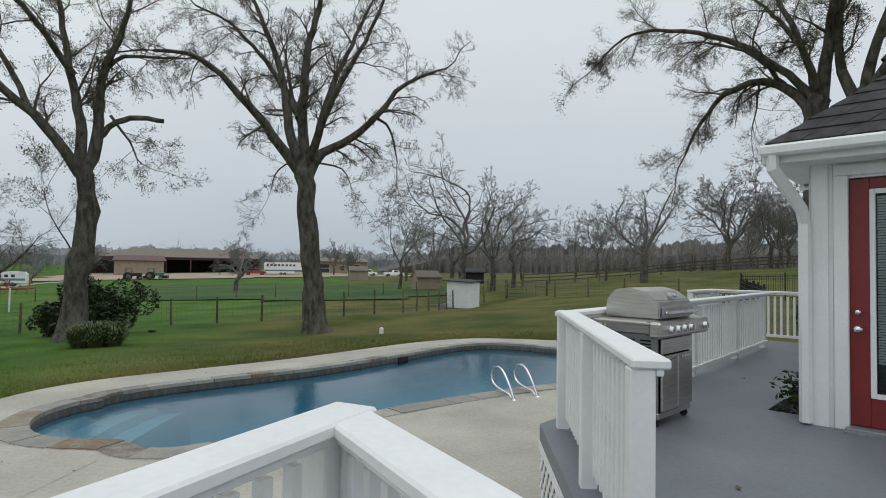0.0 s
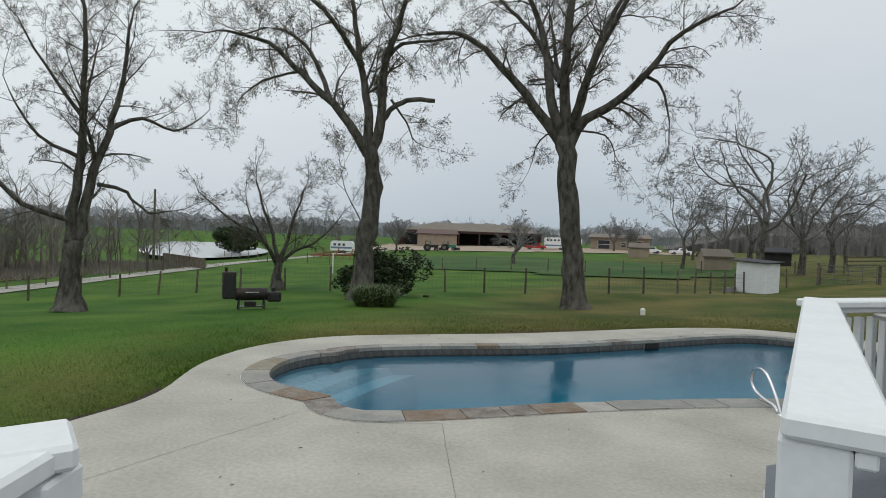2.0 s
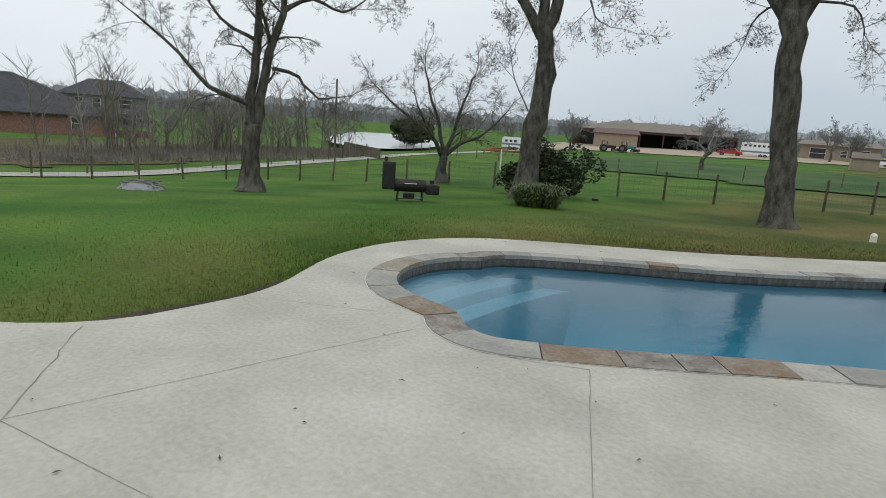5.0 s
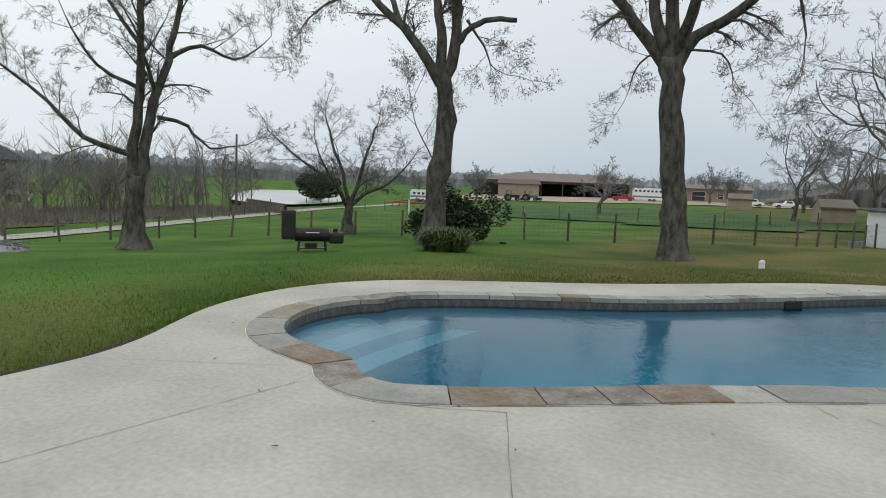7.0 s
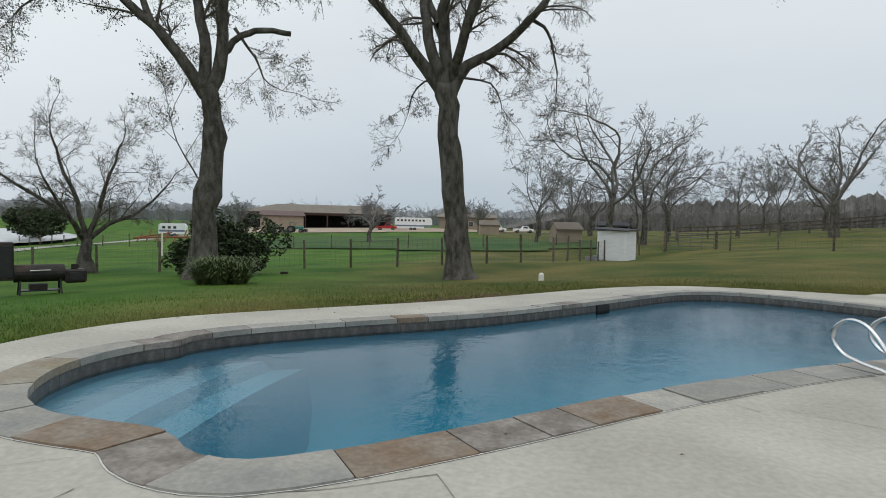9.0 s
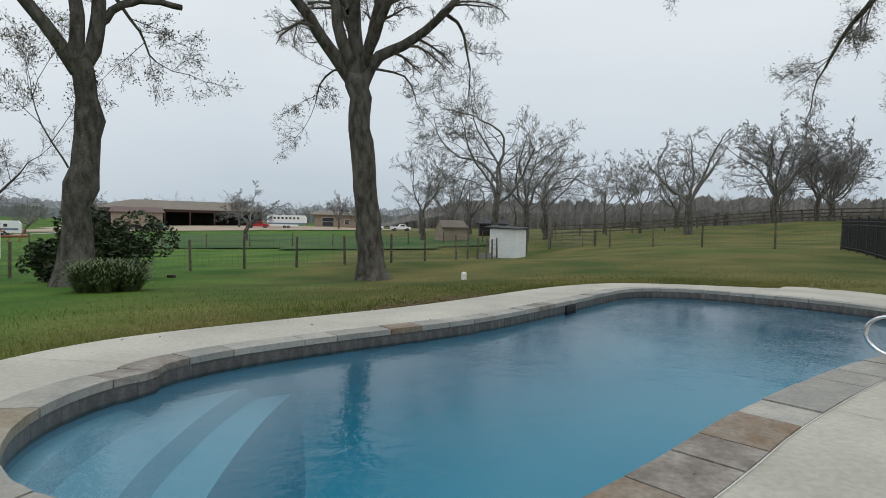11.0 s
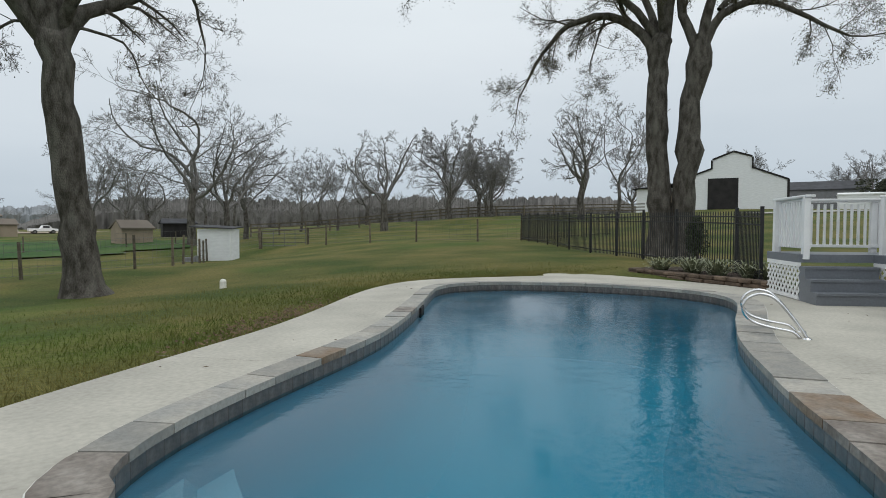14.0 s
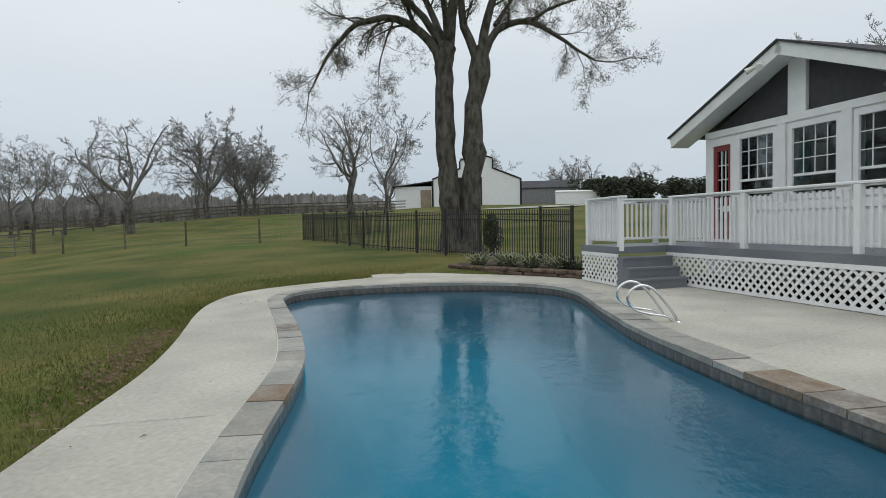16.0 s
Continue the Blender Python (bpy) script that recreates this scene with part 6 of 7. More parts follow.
def build_grill():
    """Stainless gas grill: cart, hood, side shelf, knobs."""
    g = thing("gas_grill", (2.62, 4.02, DECK), "stainless steel gas grill on the deck beside the railing", "grill", turn=40)
    g.scale = (0.93, 0.93, 0.95)
    # own axes: x along the front, y from front to back
    part("cart_frame", box(boxed((-0.36, -0.26, 0.07), (0.36, 0.26, 0.13), None, 0.01), (-0.34, 0.24, 0.13), (0.34, 0.26, 0.78)), M["steel"], g)
    for s in (-1, 1):
        sp = part("side_panel", boxed((s * 0.345 - 0.012, -0.25, 0.13), (s * 0.345 + 0.012, 0.25, 0.80), None, 0.004), M["grill_side"], g)
        for z in (0.17, 0.20, 0.23, 0.68, 0.71, 0.74):
            for y in (-0.19, -0.04, 0.11):
                part("vent_slot", boxed((s * 0.358 - 0.003, y, z), (s * 0.358 + 0.003, y + 0.10, z + 0.014)), M["dark"], sp)
    for x0, x1 in ((-0.33, -0.005), (0.005, 0.33)):
        d = part("door", boxed((x0, -0.285, 0.14), (x1, -0.262, 0.62), None, 0.006), M["steel"], g)
        part("pull", boxed((x0 + 0.06, -0.30, 0.58), (x1 - 0.06, -0.286, 0.60), None, 0.004), M["chrome"], d)
    part("drawer_front", boxed((-0.33, -0.285, 0.635), (0.33, -0.262, 0.77), None, 0.006), M["steel"], g)
    pn = part("control_panel", boxed((-0.55, -0.36, 0.79), (0.55, -0.25, 0.93), None, 0.02), M["steel"], g)
    for k, x in enumerate((-0.34, -0.20, -0.06, 0.08, 0.42)):
        bm = rod(bmesh.new(), (x, -0.362, 0.86), (x, -0.395, 0.86), 0.036, 0.030, 16)
        box(bm, (x - 0.007, -0.41, 0.835), (x + 0.007, -0.394, 0.885))
        part("knob", bm, M["chrome"], pn)
    part("cook_box", boxed((-0.36, -0.25, 0.80), (0.36, 0.26, 0.94), None, 0.01), M["steel"], g)
    for s in (-1, 1):
        part("side_shelf", boxed((s * 0.365 if s > 0 else -0.62, -0.27, 0.90), (0.62 if s > 0 else -0.365, 0.25, 0.935), None, 0.012), M["steel"], g)
    prof = [(-0.27, 0.945), (-0.275, 1.05), (-0.24, 1.10), (-0.12, 1.18), (0.02, 1.21), (0.16, 1.19), (0.24, 1.10), (0.26, 0.945)]
    bm = bmesh.new()
    l = [bm.verts.new((-0.37, y, z)) for y, z in prof]
    r = [bm.verts.new((0.37, y, z)) for y, z in prof]
    bm.faces.new(l[::-1]), bm.faces.new(r)
    for k in range(len(prof)):
        j = (k + 1) % len(prof)
        bm.faces.new((l[k], l[j], r[j], r[k]))
    bmesh.ops.recalc_face_normals(bm, faces=bm.faces)
    bmesh.ops.bevel(bm, geom=[e for e in bm.edges], offset=0.012, segments=2, affect="EDGES")
    hood = part("hood", bm, M["steel"], g)
    part("front_band", boxed((-0.34, -0.29, 0.96), (0.34, -0.276, 1.04), None, 0.004), M["grill_side"], hood)
    bm = rod(bmesh.new(), (-0.32, -0.335, 1.0), (0.32, -0.335, 1.0), 0.016, sides=12)
    for x in (-0.30, 0.30):
        rod(bm, (x, -0.335, 1.0), (x, -0.285, 1.0), 0.012, sides=8)
    part("hood_handle", bm, M["chrome"], hood)
    bm = rod(bmesh.new(), (0, -0.225, 1.135), (0, -0.235, 1.155), 0.045, sides=16)
    part("thermometer", bm, M["chrome"], hood)
    for x in (-0.31, 0.31):
        for y in (-0.21, 0.21):
            part("caster", rod(bmesh.new(), (x - 0.012, y, 0.035), (x + 0.012, y, 0.035), 0.035, sides=12), M["rubber"], g)
    vs, fs = tube_mesh([([Vector((0.5, 0.1, 0.90)), Vector((0.53, 0.12, 0.72)), Vector((0.48, 0.14, 0.60)), Vector((0.40, 0.16, 0.66))], [0.008] * 4)], 6)
    raw("gas_hose", vs, fs, M["rubber"], g)


build_grill()

sp = thing("sprinkler_cap", at_land(0.05, 20.6), "white plastic cap standing in the lawn", "cap")
bm = rod(bmesh.new(), (0, 0, -0.02), (0, 0, 0.16), 0.085, 0.08, 14)
bmesh.ops.create_uvsphere(bm, u_segments=12, v_segments=8, radius=0.085, matrix=Matrix.Translation((0, 0, 0.16)))
part("dome", bm, M["plastic"], sp)
rod_p = thing("valve_stub", at_land(-9.6, 24.5), "short dark stub in the lawn", "stub")
part("stub_body", boxed((-0.12, -0.1, -0.02), (0.12, 0.1, 0.10), None, 0.02), M["rust"], rod_p)
rng = random.Random(9)
ash = thing("brush_pile", at_land(-18.4, 9.9), "low pile of grey ash and burnt sticks on the grass", "brush pile")
mound = bmesh.new()
bmesh.ops.create_icosphere(mound, subdivisions=3, radius=1.0)
for v in mound.verts:
    v.co = Vector((v.co.x * 0.9, v.co.y * 0.6, v.co.z * 0.2)) * (1 + 0.25 * noise.noise(v.co * 3))
part("ash_mound", mound, M["grey_stone"], ash)
for _ in range(26):
    a = rng.uniform(0, 6.283)
    c = Vector((rng.gauss(0, 0.4), rng.gauss(0, 0.3), rng.uniform(0.1, 0.24)))
    d = Vector((math.cos(a), math.sin(a), rng.uniform(-0.2, 0.2))) * rng.uniform(0.2, 0.5)
    part("stick", rod(bmesh.new(), c - d, c + d, rng.uniform(0.012, 0.03), sides=6), M["farbark"], ash)

# joints and hairline cracks of the concrete, with a few dry leaves
rng = random.Random(10)


def crack(a, b, w, wander, name="joint"):
    a, b = Vector(a), Vector(b)
    n = max(2, int((b - a).length / 0.12))
    side = Vector((-(b - a).y, (b - a).x)).normalized()
    vs, fs = [], []
    off = 0.0
    for k in range(n + 1):
        off += rng.gauss(0, wander)
        off *= 0.9
        p = a.lerp(b, k / n) + side * off
        ww = w * rng.uniform(0.25, 0.6)
        vs += [(*(p - side * ww), 0.0035), (*(p + side * ww), 0.0035)]
    for k in range(n):
        fs.append((2 * k, 2 * k + 2, 2 * k + 3, 2 * k + 1))
    return raw(name, vs, fs, M["crack"], patio)


for a, b, w, q in (((-3.0, 2.0), (-3.17, 2.4), 0.008, 0.01), ((-3.17, 2.4), (-4.44, 3.27), 0.009, 0.012), ((-3.17, 2.42), (-2.65, 5.3), 0.005, 0.002), ((-3.17, 2.4), (-1.1, 2.85), 0.005, 0.003), ((-1.1, 2.85), (0.9, 3.3), 0.005, 0.003),
                   ((-1.12, 5.72), (-0.35, 4.1), 0.006, 0.003), ((-0.35, 4.1), (0.3, 2.6), 0.005, 0.002), ((0.60, 7.3), (0.82, 7.0), 0.007, 0.012), ((1.0, 7.12), (2.9, 5.9), 0.005, 0.003), ((-1.9, 5.33), (-1.12, 5.72), 0.008, 0.012),
                   ((-4.4, 4.7), (-2.9, 5.6), 0.004, 0.001), ((-3.3, 11.0), (-2.6, 10.2), 0.005, 0.001), ((-5.3, 8.7), (-4.3, 8.5), 0.004, 0.004), ((2.6, 8.0), (3.3, 6.9), 0.004, 0.01)):
    crack(a, b, w, q)
soil_line = [(-5.05, 2.42), (-4.72, 2.75), (-4.5, 3.2), (-4.44, 3.75), (-4.42, 4.3), (-4.44, 4.75), (-4.62, 5.3)]
sv, sf = [], []
for k, (x, y) in enumerate(soil_line):
    wid = 0.16 * rng.uniform(0.5, 1.2) * (1 if k < 4 else 0.5)
    sv += [(x + 0.04, y, -0.015), (x - wid, y + 0.03, land(x - wid, y) + 0.035)]
sf = [(2 * k, 2 * k + 2, 2 * k + 3, 2 * k + 1) for k in range(len(soil_line) - 1)]
tagged(raw("soil_edge", sv, sf, M["soil"]), "strip of bare dark soil between lawn and concrete", "soil", kind="structure")
leafmesh = None
POOL_KEEP = offset(resample(POOL, 0.3), 0.1)
for _ in range(170):
    x, y = rng.uniform(-5, 6), rng.uniform(1.5, 15.5)
    if inside(x, y, POOL_KEEP) or not inside(x, y, PATIO):
        continue
    if inside(x, y, DECK_EDGE) or (x > 6.5 and y > 9.8):
        continue
    m = pose(x, y, 0.009, rng.uniform(-12, 12), rng.uniform(-12, 12), rng.uniform(0, 360)) @ Matrix.Diagonal((rng.uniform(0.25, 0.7), rng.uniform(0.25, 0.6), 1, 1))
    if leafmesh is None:
        b = bmesh.new()
        vs = [b.verts.new(p) for p in ((-0.04, 0, 0), (-0.01, 0.016, 0.006), (0.04, 0, 0.001), (-0.01, -0.016, 0.006))]
        b.faces.new(vs)
        leafmesh = part("dry_leaf", b, M["dryleaf"])
        leafmesh.matrix_basis = m
        tagged(leafmesh, "small dry brown leaf lying on the concrete", "leaf", "dry leaves")
    else:
        tagged(share("dry_leaf", leafmesh, m), "small dry brown leaf lying on the concrete", "leaf", "dry leaves")
for _ in range(16):
    s, n = rng.uniform(-3.5, 4), rng.uniform(-1.5, 1.3)
    m = pose(*uv(s, n, DECK + 0.009), rng.uniform(-10, 10), 0, rng.uniform(0, 360))
    if s > -0.1 and n < 0.6:
        continue
    tagged(share("dry_leaf", leafmesh, m), "small dry brown leaf lying on the grey deck", "leaf", "dry leaves")


def leaf_litter():
    rng = random.Random(17)
    vs, fs = [], []
    for _ in range(520):
        x, y = rng.gauss(-1.5, 0.7), 0
        y = 12.5 + (x + 1.5) * 0.95 + abs(rng.gauss(0, 0.35))
        if inside(x, y, PATIO):
            continue
        z = land(x, y) + rng.uniform(0.005, 0.04)
        a = Vector((rng.gauss(0, 1), rng.gauss(0, 1), rng.gauss(0, 0.4))).normalized() * rng.uniform(0.02, 0.04)
        b = a.orthogonal().normalized() * 0.014
        p = Vector((x, y, z))
        o = len(vs)
        vs += [p - a, p + b, p + a, p - b]
        fs.append((o, o + 1, o + 2, o + 3))
    return tagged(raw("leaf_litter", vs, fs, M["dryleaf"]), "drift of dry brown leaves in the grass", "leaves", kind="stuff")


leaf_litter()


# ---- lane, pond and far buildings ----
def ribbon(name, pts, w, dz, material, label, category):
    P = [Vector(p) for p in pts]
    vs, fs = [], []
    dense = []
    for a, b in zip(P, P[1:]):
        n = max(1, int((b - a).length / 1.5))
        dense += [a.lerp(b, k / n) for k in range(n)]
    dense.append(P[-1])
    for k, p in enumerate(dense):
        d = dense[min(k + 1, len(dense) - 1)] - dense[max(k - 1, 0)]
        s = Vector((-d.y, d.x)).normalized() * w / 2
        for f in (-1, -0.33, 0.33, 1):
            q = p + s * f
            vs.append((q.x, q.y, land(q.x, q.y) + dz))
    for k in range(len(dense) - 1):
        for j in range(3):
            fs.append((4 * k + j, 4 * k + j + 1, 4 * k + j + 5, 4 * k + j + 4))
    return tagged(raw(name, vs, fs, material), label, category, kind="structure")


ribbon("road", [(-31, -6), (-34.2, 8), (-35.3, 18), (-37.5, 27), (-42, 42), (-48.5, 62), (-58, 88), (-64, 110), (-62, 140)], 2.6, 0.06, M["road"], "pale gravel lane across the grass", "road")


def flat_patch(name, pts, material, z, label, category):
    p, t = fill(rounded(pts, 2), [], z)
    ob = raw(name, p, t, material)
    return tagged(ob, label, category, kind="structure")


flat_patch("water", [(-55, 54), (-58, 70), (-74, 95), (-122, 132), (-130, 120), (-100, 88), (-74, 62)], M["pond"], -1.95, "still grey pond with the sky's reflection painted into its colour", "pond")


def patch(name, pts, step, dz, material, label, category):
    """A sheet laid over the land within an outline."""
    xs = np.arange(min(p[0] for p in pts), max(p[0] for p in pts), step)
    ys = np.arange(min(p[1] for p in pts), max(p[1] for p in pts), step)
    vs, fs, idx = [], [], {}
    for i, x in enumerate(xs):
        for j, y in enumerate(ys):
            if inside(x + step / 2, y + step / 2, pts):
                q = []
                for a, b in ((0, 0), (1, 0), (1, 1), (0, 1)):
                    k = (i + a, j + b)
                    if k not in idx:
                        xx, yy = x + a * step, y + b * step
                        idx[k] = len(vs)
                        vs.append((xx, yy, land(xx, yy) + dz))
                    q.append(idx[k])
                fs.append(tuple(q))
    return tagged(raw(name, vs, fs, material), label, category, kind="structure")


patch("pasture_green", [(-36, 66), (-22, 52), (-4, 49), (7, 51), (10, 62), (-4, 76), (-26, 92), (-38, 90)], 2.5, 0.10, M["pasture"], "bright green sown pasture beyond the fence", "pasture")
patch("rough_ground", [(-39.5, 12), (-41, 22), (-44, 34), (-49, 46), (-58, 52), (-72, 48), (-75, 26), (-66, 12), (-52, 8)], 1.5, 0.07, M["rough"], "brown rough ground under the winter scrub", "ground")
patch("barn_yard", [(-75, 122), (-30, 128), (10, 138), (14, 168), (-85, 168)], 4.0, 0.15, M["dirt"], "bare tan dirt of the barn yard", "yard")


def gabled(name, c, w, d, h, rise, turn, wallm, roofm, label, category, over=0.5, windows=(), storey=(), hip=0.0):
    """A building: walls, roof slopes, windows; x along its front, which faces -y."""
    ob = thing(name, c, label, category, turn=turn)
    t = 0.25
    part("wall", boxed((-w / 2, -d / 2, -1.0), (w / 2, -d / 2 + t, h)), wallm, ob)
    part("wall", boxed((-w / 2, d / 2 - t, -1.0), (w / 2, d / 2, h)), wallm, ob)
    for s in (-1, 1):
        part("wall", boxed((s * w / 2 - (t if s > 0 else 0), -d / 2 + t, -1.0), (s * w / 2 + (0 if s > 0 else t), d / 2 - t, h)), wallm, ob)
    hx = w / 2 * (1 - hip)
    for s in (-1, 1):
        slab([(-w / 2 - over, s * (d / 2 + over), h), (w / 2 + over, s * (d / 2 + over), h), (hx, 0, h + rise), (-hx, 0, h + rise)], 0.15, roofm, ob, "roof")
        bm = bmesh.new()
        e = w / 2 + (over if hip else 0)
        vs = [bm.verts.new(p) for p in ((s * e, -d / 2 - (over if hip else 0), h - 0.02), (s * e, d / 2 + (over if hip else 0), h - 0.02), (s * hx, 0, h + rise - 0.05))]
        bm.faces.new(vs if s > 0 else vs[::-1])
        part("roof" if hip else "gable", bm, roofm if hip else wallm, ob)
    for x, z, ww, hh in windows:
        wn_ = part("window", box(box(box(boxed((x - ww / 2 - 0.08, -d / 2 - 0.06, z), (x - ww / 2, -d / 2 - 0.005, z + hh)), (x + ww / 2, -d / 2 - 0.06, z), (x + ww / 2 + 0.08, -d / 2 - 0.005, z + hh)), (x - ww / 2, -d / 2 - 0.06, z + hh), (x + ww / 2, -d / 2 - 0.005, z + hh + 0.08)), (x - ww / 2, -d / 2 - 0.06, z + hh / 2 - 0.04), (x + ww / 2, -d / 2 - 0.005, z + hh / 2 + 0.04)), M["white"], ob)
        part("pane", boxed((x - ww / 2, -d / 2 - 0.03, z), (x + ww / 2, -d / 2 - 0.005, z + hh)), M["screen"], wn_)
    return ob


b1 = gabled("brick_house", (-96.3, 25.6, -3.1), 26, 14, 2.75, 5.0, 73, M["brick"], M["roof_dark"], "one-storey red brick house with a big dark hip roof", "house", 0.6, ((8.7, 0.9, 1.0, 1.5), (-0.5, 0.9, 1.2, 1.5)), hip=0.85)
part("porch_roof", boxed((12.0, -6.5, 2.2), (18.5, 3.0, 2.6)), M["roof_dark"], b1)
part("porch_wall", boxed((13.1, -5.5, -1.0), (18, -5.2, 0.9)), M["brick"], b1)
for x in (13.3, 15.3, 17.8):
    part("porch_post", boxed((x - 0.12, -6.0, -1.0), (x + 0.12, -5.76, 2.2)), M["white"], b1)
gabled("grey_house", (-131, 53, -3.2), 15, 12, 5.9, 3.2, 66, M["grey_stone"], M["roof_dark"], "two-storey grey house with a dark hip roof", "house", 0.6, ((-4.5, 3.6, 1.3, 1.7), (-1.5, 3.6, 1.3, 1.7), (3.5, 3.6, 2.2, 1.7), (-3.5, 0.6, 1.3, 1.8), (0, 0.6, 1.3, 1.8), (4, 0.4, 2.6, 2.2)), hip=0.6)


def open_barn():
    ob = thing("pole_barn", (-60.5, 173, -0.5), "wide open-fronted maroon pole barn with a tan metal roof", "barn", turn=19)
    W, D = 43, 18
    part("back_wall", boxed((-W / 2, D / 2 - 0.2, -0.5), (W / 2, D / 2, 4.4)), M["maroon"], ob)
    for s in (-1, 1):
        part("side_wall", boxed((s * W / 2 - 0.1, -D / 2, -0.5), (s * W / 2 + 0.1, D / 2, 4.4)), M["maroon"], ob)
    part("fascia", boxed((-W / 2, -D / 2 - 0.1, 3.7), (W / 2, -D / 2 + 0.1, 4.5)), M["maroon"], ob)
    slab([(-W / 2, -D / 2 - 0.5, 4.4), (W / 2, -D / 2 - 0.5, 4.4), (W / 2 - 4, 0, 6.9), (-W / 2 + 10, 0, 6.9)], 0.15, M["roof_tan"], ob, "roof")
    slab([(-W / 2, D / 2 + 0.5, 4.4), (W / 2, D / 2 + 0.5, 4.4), (W / 2 - 4, 0, 6.9), (-W / 2 + 10, 0, 6.9)], 0.15, M["roof_tan"], ob, "roof")
    for k in range(8):
        x = -W / 2 + W * k / 7
        part("post", boxed((x - 0.15, -D / 2 - 0.1, -0.5), (x + 0.15, -D / 2 + 0.2, 3.7)), M["maroon"], ob)
    part("inner_shade", boxed((-W / 2 + 1, 1.0, -0.4), (W / 2 - 1, 1.2, 3.6)), M["dark"], ob)
    return ob


open_barn()
gabled("tan_barn", (-66, 160, -0.9), 11.5, 10, 3.7, 1.4, 22, M["tan_wall"], M["maroon"], "tan metal building with a maroon roof", "barn")
gabled("tan_barn", (-14, 165, 0.2), 15, 9, 3.2, 1.0, 5, M["tan_wall"], M["roof_tan"], "low tan stable building with dark openings", "barn", 0.9, ((-4, 0.2, 3.0, 2.2), (1, 0.8, 1.2, 1.2), (5, 0.2, 1.4, 2.2)))
gabled("animal_shelter", at_land(-5.1, 101), 3.2, 2.6, 1.7, 0.75, 8, M["tan_wall"], M["roof_tan"], "small tan loafing shed in the pasture", "shed", 0.15)
gabled("animal_shelter", at_land(4.3, 62), 2.6, 2.2, 1.4, 0.7, 15, M["tan_wall"], M["roof_tan"], "small tan shelter behind the white shed", "shed", 0.15)
gabled("animal_shelter", at_land(11.5, 78), 3.4, 2.6, 1.6, 0.5, -6, M["dark"], M["roof_dark"], "dark wooden shelter in the pasture", "shed", 0.25)


def white_barn():
    ob = thing("metal_barn", (88.4, 51.9, 4.6), "white metal barn with dark trim and a raised centre bay", "barn", turn=-64)
    W, D = 14.5, 16
    prof = [(-W / 2, -1), (-W / 2, 3.9), (-2.6, 5.6), (-2.6, 6.9), (0.2, 8.0), (2.6, 7.2), (2.6, 5.6), (W / 2, 3.7), (W / 2, -1)]
    bm = bmesh.new()
    a = [bm.verts.new((x, -D / 2, z)) for x, z in prof]
    b = [bm.verts.new((x, D / 2, z)) for x, z in prof]
    bm.faces.new(a), bm.faces.new(b[::-1])
    for k in range(len(prof)):
        j = (k + 1) % len(prof)
        bm.faces.new((a[k], b[k], b[j], a[j]))
    bmesh.ops.recalc_face_normals(bm, faces=bm.faces)
    part("shell", bm, M["shed_white"], ob)
    part("doorway", boxed((-3.2, -D / 2 - 0.06, -1), (0.9, -D / 2 - 0.01, 4.2)), M["dark"], ob)
    for k in range(1, 7):
        (x0, z0), (x1, z1) = prof[k], prof[k + 1]
        d = Vector((x1 - x0, 0, z1 - z0))
        part("trim", boxed((0, -0.15, -0.02), (d.length, 0.15, 0.22), Matrix.Translation((x0, -D / 2, z0)) @ d.to_track_quat("X", "Z").to_matrix().to_4x4()), M["dark"], ob)
    for x in (-W / 2, W / 2):
        part("trim", boxed((x - 0.15, -D / 2 - 0.1, -1), (x + 0.15, -D / 2 + 0.1, 3.8)), M["dark"], ob)
    l = part("lean_to", boxed((-W / 2 - 6.5, -D / 2 + 2, -1), (-W / 2, D / 2, 3.0)), M["shed_white"], ob)
    slab([(-W / 2 - 7, -D / 2 + 1.5, 3.0), (-W / 2, -D / 2 + 1.5, 3.9), (-W / 2, D / 2, 3.9), (-W / 2 - 7, D / 2, 3.0)], 0.15, M["dark"], ob, "roof")
    part("bay_door", boxed((-W / 2 - 2.2, -D / 2 + 1.93, -1), (-W / 2 - 0.4, -D / 2 + 1.99, 2.4)), M["tan_wall"], l)


white_barn()
gabled("low_building", (99, 36, 4.3), 9, 4, 2.3, 0.3, -70, M["white"], M["white"], "long low white outbuilding", "building", 0.1)
gabled("low_building", (108, 46, 4.6), 12, 8, 3.4, 1.6, -68, M["grey_stone"], M["roof_dark"], "grey outbuilding behind the barn", "building", 0.3)
ribbon("road", [(60, 36), (75, 30), (95, 18), (120, 5)], 5, 0.12, M["road"], "grey gravel drive by the barn", "road")


# ---- vehicles and farm things ----
def wheel(parent, x, y, r, w=0.25):
    t = part("wheel", rod(bmesh.new(), (x, y - w / 2, r), (x, y + w / 2, r), r, sides=18), M["rubber"], parent)
    part("rim", rod(bmesh.new(), (x, y - w / 2 - 0.02, r), (x, y + w / 2 + 0.02, r), r * 0.55, sides=14), M["wire"], t)


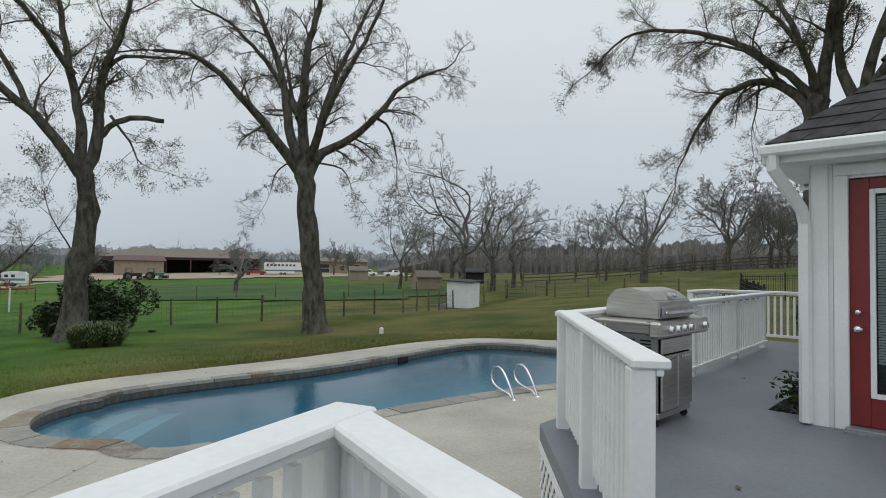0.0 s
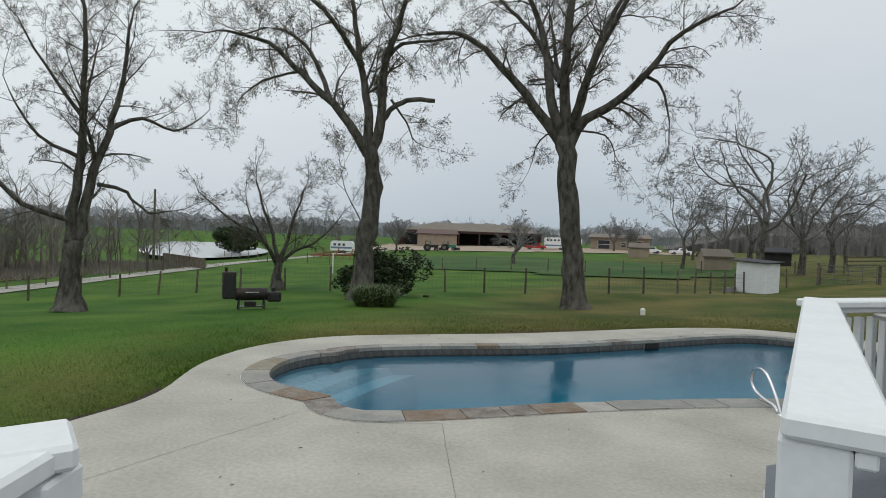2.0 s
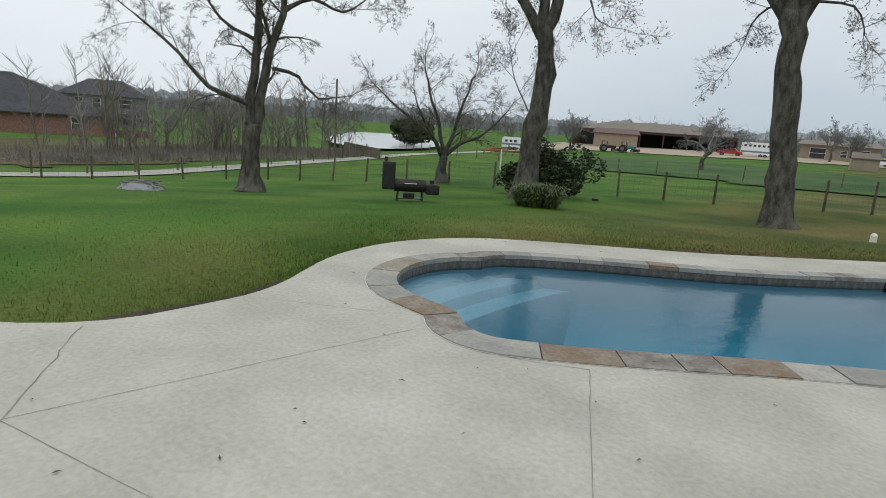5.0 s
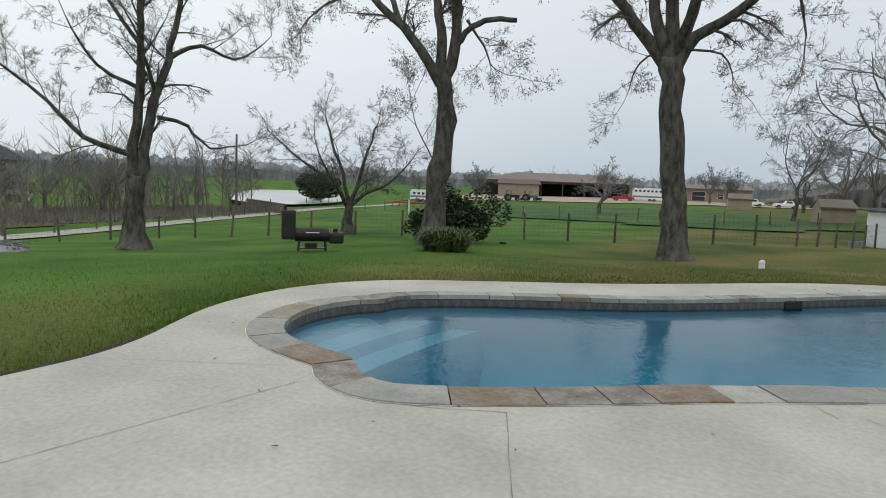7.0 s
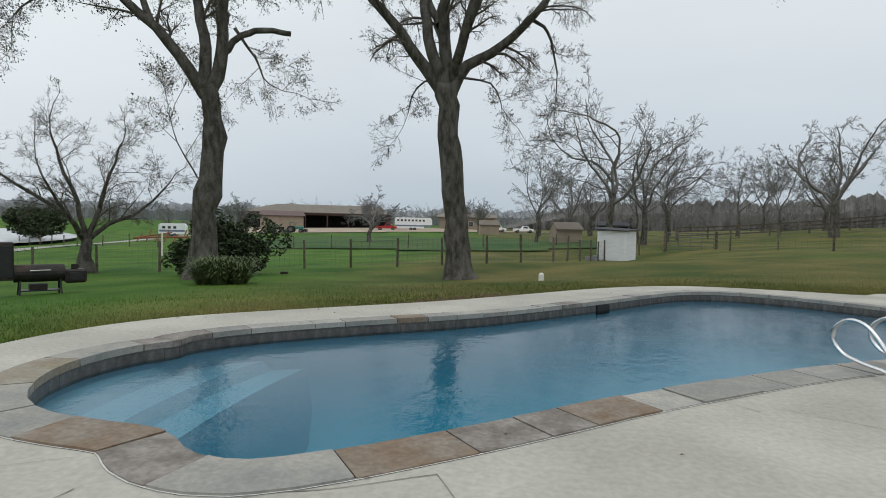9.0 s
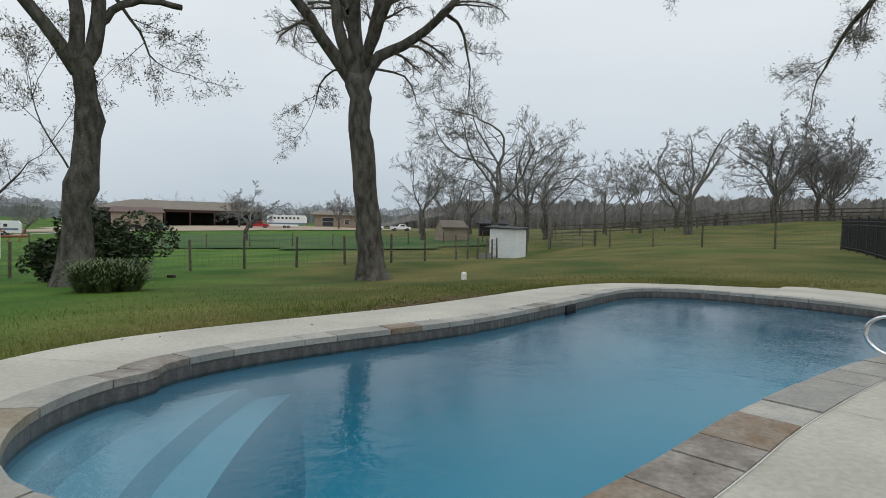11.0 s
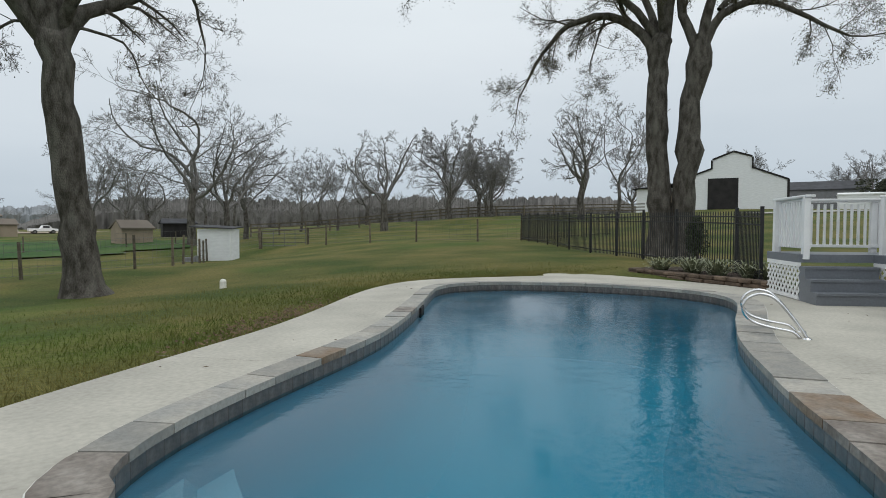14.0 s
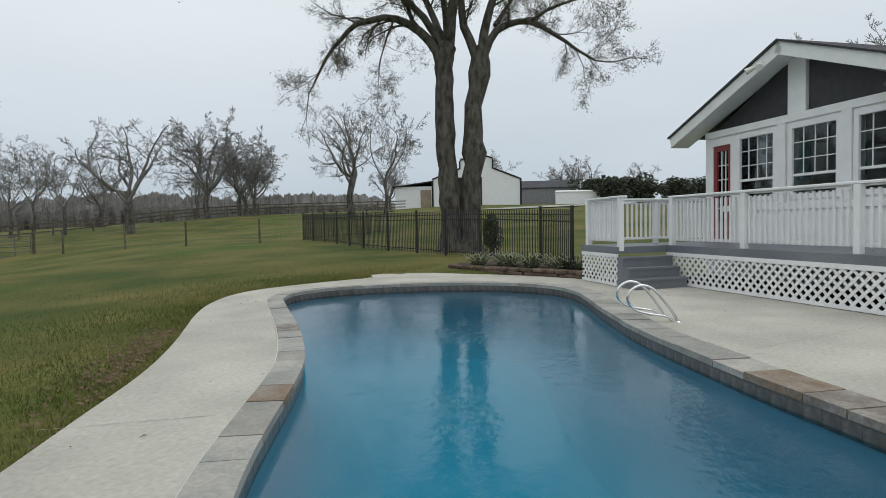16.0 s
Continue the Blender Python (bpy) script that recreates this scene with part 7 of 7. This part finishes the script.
def trailer(at, turn, L, h, label, stripe=True, nose=0.0):
    ob = thing("horse_trailer", at, label, "trailer", turn=turn)
    bm = bmesh.new()
    prof = [(-L / 2, 0.55), (-L / 2, h - 0.25), (-L / 2 + 0.3, h), (L / 2 - 0.4, h), (L / 2, h - 0.5), (L / 2, 1.4 if nose else 0.55)] + ([(L / 2 - nose, 1.4), (L / 2 - nose, 0.55)] if nose else [])
    a = [bm.verts.new((x, -1.1, z)) for x, z in prof]
    b = [bm.verts.new((x, 1.1, z)) for x, z in prof]
    bm.faces.new(a), bm.faces.new(b[::-1])
    for k in range(len(prof)):
        j = (k + 1) % len(prof)
        bm.faces.new((a[k], b[k], b[j], a[j]))
    bmesh.ops.recalc_face_normals(bm, faces=bm.faces)
    part("body", bm, M["white"], ob)
    n = int(L / 0.95)
    for k in range(n - 1):
        x = -L / 2 + 0.6 + k * 0.9
        part("window", boxed((x, -1.13, h - 0.95), (x + 0.5, -1.105, h - 0.5), None, 0.01), M["screen"], ob)
    if stripe:
        part("stripe", boxed((-L / 2 + 0.1, -1.125, 1.0), (L / 2 - 0.3, -1.105, 1.35)), M["bluegrey"], ob)
    for x in (-0.6, 0.3):
        for y in (-1.0, 1.0):
            wheel(ob, x, y, 0.36)
    return ob


trailer((-62.0, 101, land(-62, 101)), 25, 4.6, 2.5, "white horse trailer with a grey-blue stripe parked on the grass")
trailer((-25.8, 145.5, land(-26, 145)), 8, 9.2, 3.2, "long white gooseneck horse trailer in the barn yard", nose=2.0)


def pickup(at, turn, paint, label):
    ob = thing("pickup_truck", at, label, "truck", turn=turn)
    bm = bmesh.new()
    prof = [(-2.6, 0.5), (-2.6, 1.1), (-0.6, 1.12), (-0.5, 1.15), (-0.15, 1.75), (1.0, 1.75), (1.45, 1.15), (2.5, 1.02), (2.6, 0.5)]
    a = [bm.verts.new((x, -0.95, z)) for x, z in prof]
    b = [bm.verts.new((x, 0.95, z)) for x, z in prof]
    bm.faces.new(a), bm.faces.new(b[::-1])
    for k in range(len(prof)):
        j = (k + 1) % len(prof)
        bm.faces.new((a[k], b[k], b[j], a[j]))
    bmesh.ops.recalc_face_normals(bm, faces=bm.faces)
    bmesh.ops.bevel(bm, geom=list(bm.edges), offset=0.06, segments=2, affect="EDGES")
    part("body", bm, paint, ob)
    part("window", boxed((-0.2, -0.97, 1.2), (0.95, -0.945, 1.62)), M["screen"], ob)
    part("bumper", boxed((2.55, -0.9, 0.4), (2.72, 0.9, 0.65), None, 0.03), M["chrome"], ob)
    for x in (-1.6, 1.6):
        for y in (-0.88, 0.88):
            wheel(ob, x, y, 0.4)
    return ob


pickup((-32.2, 143.5, land(-32, 143)), 10, M["car_red"], "red pickup truck parked before the barn")
pickup((-5.5, 150, land(-5, 150)), 20, M["white"], "white pickup truck in the barn yard")
pickup((1.5, 152, land(1.5, 152)), 10, M["white"], "white pickup truck in the barn yard")


def tractor(at, turn, paint, label):
    ob = thing("tractor", at, label, "tractor", turn=turn)
    part("engine_hood", boxed((0.2, -0.4, 0.8), (2.0, 0.4, 1.5), None, 0.08), paint, ob)
    part("cab", boxed((-1.2, -0.65, 0.9), (0.2, 0.65, 1.35), None, 0.05), M["black_metal"], ob)
    part("canopy", boxed((-1.2, -0.7, 2.3), (0.1, 0.7, 2.4), None, 0.03), paint, ob)
    for x in (-1.1, 0.0):
        for y in (-0.6, 0.6):
            part("canopy_post", boxed((x - 0.04, y - 0.04, 1.352), (x + 0.04, y + 0.04, 2.3)), M["black_metal"], ob)
    for y in (-0.8, 0.8):
        wheel(ob, -0.7, y, 0.8, 0.4)
        wheel(ob, 1.5, y, 0.45, 0.3)
    part("loader", boxed((2.2, -0.9, 0.3), (2.8, 0.9, 0.9), None, 0.05), M["black_metal"], ob)
    return ob


tractor((-54, 127, land(-54, 127)), 30, M["black_metal"], "dark tractor parked on the grass")
tractor((-50, 128.5, land(-50, 128.5)), 10, M["car_green"], "green tractor parked on the grass")
hay = thing("hay_feeder", at_land(-43, 68), "rusty orange farm implement on the grass", "implement", turn=20)
bm = bmesh.new()
for k in range(6):
    rod(bm, (-2.5 + k, -0.5, 0.1), (-2.2 + k, 0.5, 1.0 + 0.5 * (k % 2)), 0.08, sides=6)
rod(bm, (-3, 0, 0.5), (3.2, 0, 0.7), 0.12, sides=6)
rod(bm, (-3, 0, 0.5), (1.2, 0.3, 1.2), 0.08, sides=6)
part("frame", bm, M["orange"], hay)
for x, y, h in ((-45.5, 41.0, 7.6), (-74, 190, 8.0), (-52, 195, 8.5)):
    up = thing("utility_pole", at_land(x, y), "grey wooden utility pole", "pole")
    part("pole", rod(bmesh.new(), (0, 0, -0.3), (0, 0, h), 0.13, 0.09, 10), M["fence_wood"], up)
pp = thing("marker_pipe", at_land(-26, 42), "white plastic marker pipe in the grass", "pipe")
part("pipe", rod(bmesh.new(), (0, 0, -0.2), (0, 0, 1.7), 0.06, sides=10), M["plastic"], pp)
bf = thing("bank_wall", at_land(-46, 45), "low dark timber wall on the bank", "wall", turn=-25)
part("boards", boxed((-6, -0.1, -0.3), (6, 0.1, 1.1)), M["fence_wood"], bf)


# ---- lawn blades near the concrete ----
def lawn_blades():
    rng = np.random.default_rng(6)
    line = resample(rounded(PATIO[:23], 2), 0.2)
    n = 170000
    k = rng.integers(0, len(line), n)
    base = np.array(line)[k]
    r = rng.exponential(2.4, n)
    a = rng.uniform(0, 2 * math.pi, n)
    x, y = base[:, 0] + r * np.cos(a), base[:, 1] + r * np.sin(a)
    vs, fs = [], []
    hard = rounded(PATIO, 1)
    for i in range(n):
        if inside(x[i], y[i], hard) or x[i] > 9 or y[i] < 1.5:
            continue
        if x[i] > 6.9 and y[i] < 14.8:
            continue
        z = land(x[i], y[i]) - 0.01
        h = 0.03 + 0.045 * rng.random()
        t = rng.uniform(0, 6.283)
        c, s = math.cos(t) * 0.0045, math.sin(t) * 0.0045
        lx, ly = rng.normal(0, 0.025, 2)
        o = len(vs)
        vs += [(x[i] - c, y[i] - s, z), (x[i] + c, y[i] + s, z), (x[i] + lx, y[i] + ly, z + h)]
        fs.append((o, o + 1, o + 2))
    return tagged(raw("grass_blades", vs, fs, M["blade"]), "short winter grass blades along the concrete", "grass", kind="stuff")


lawn_blades()
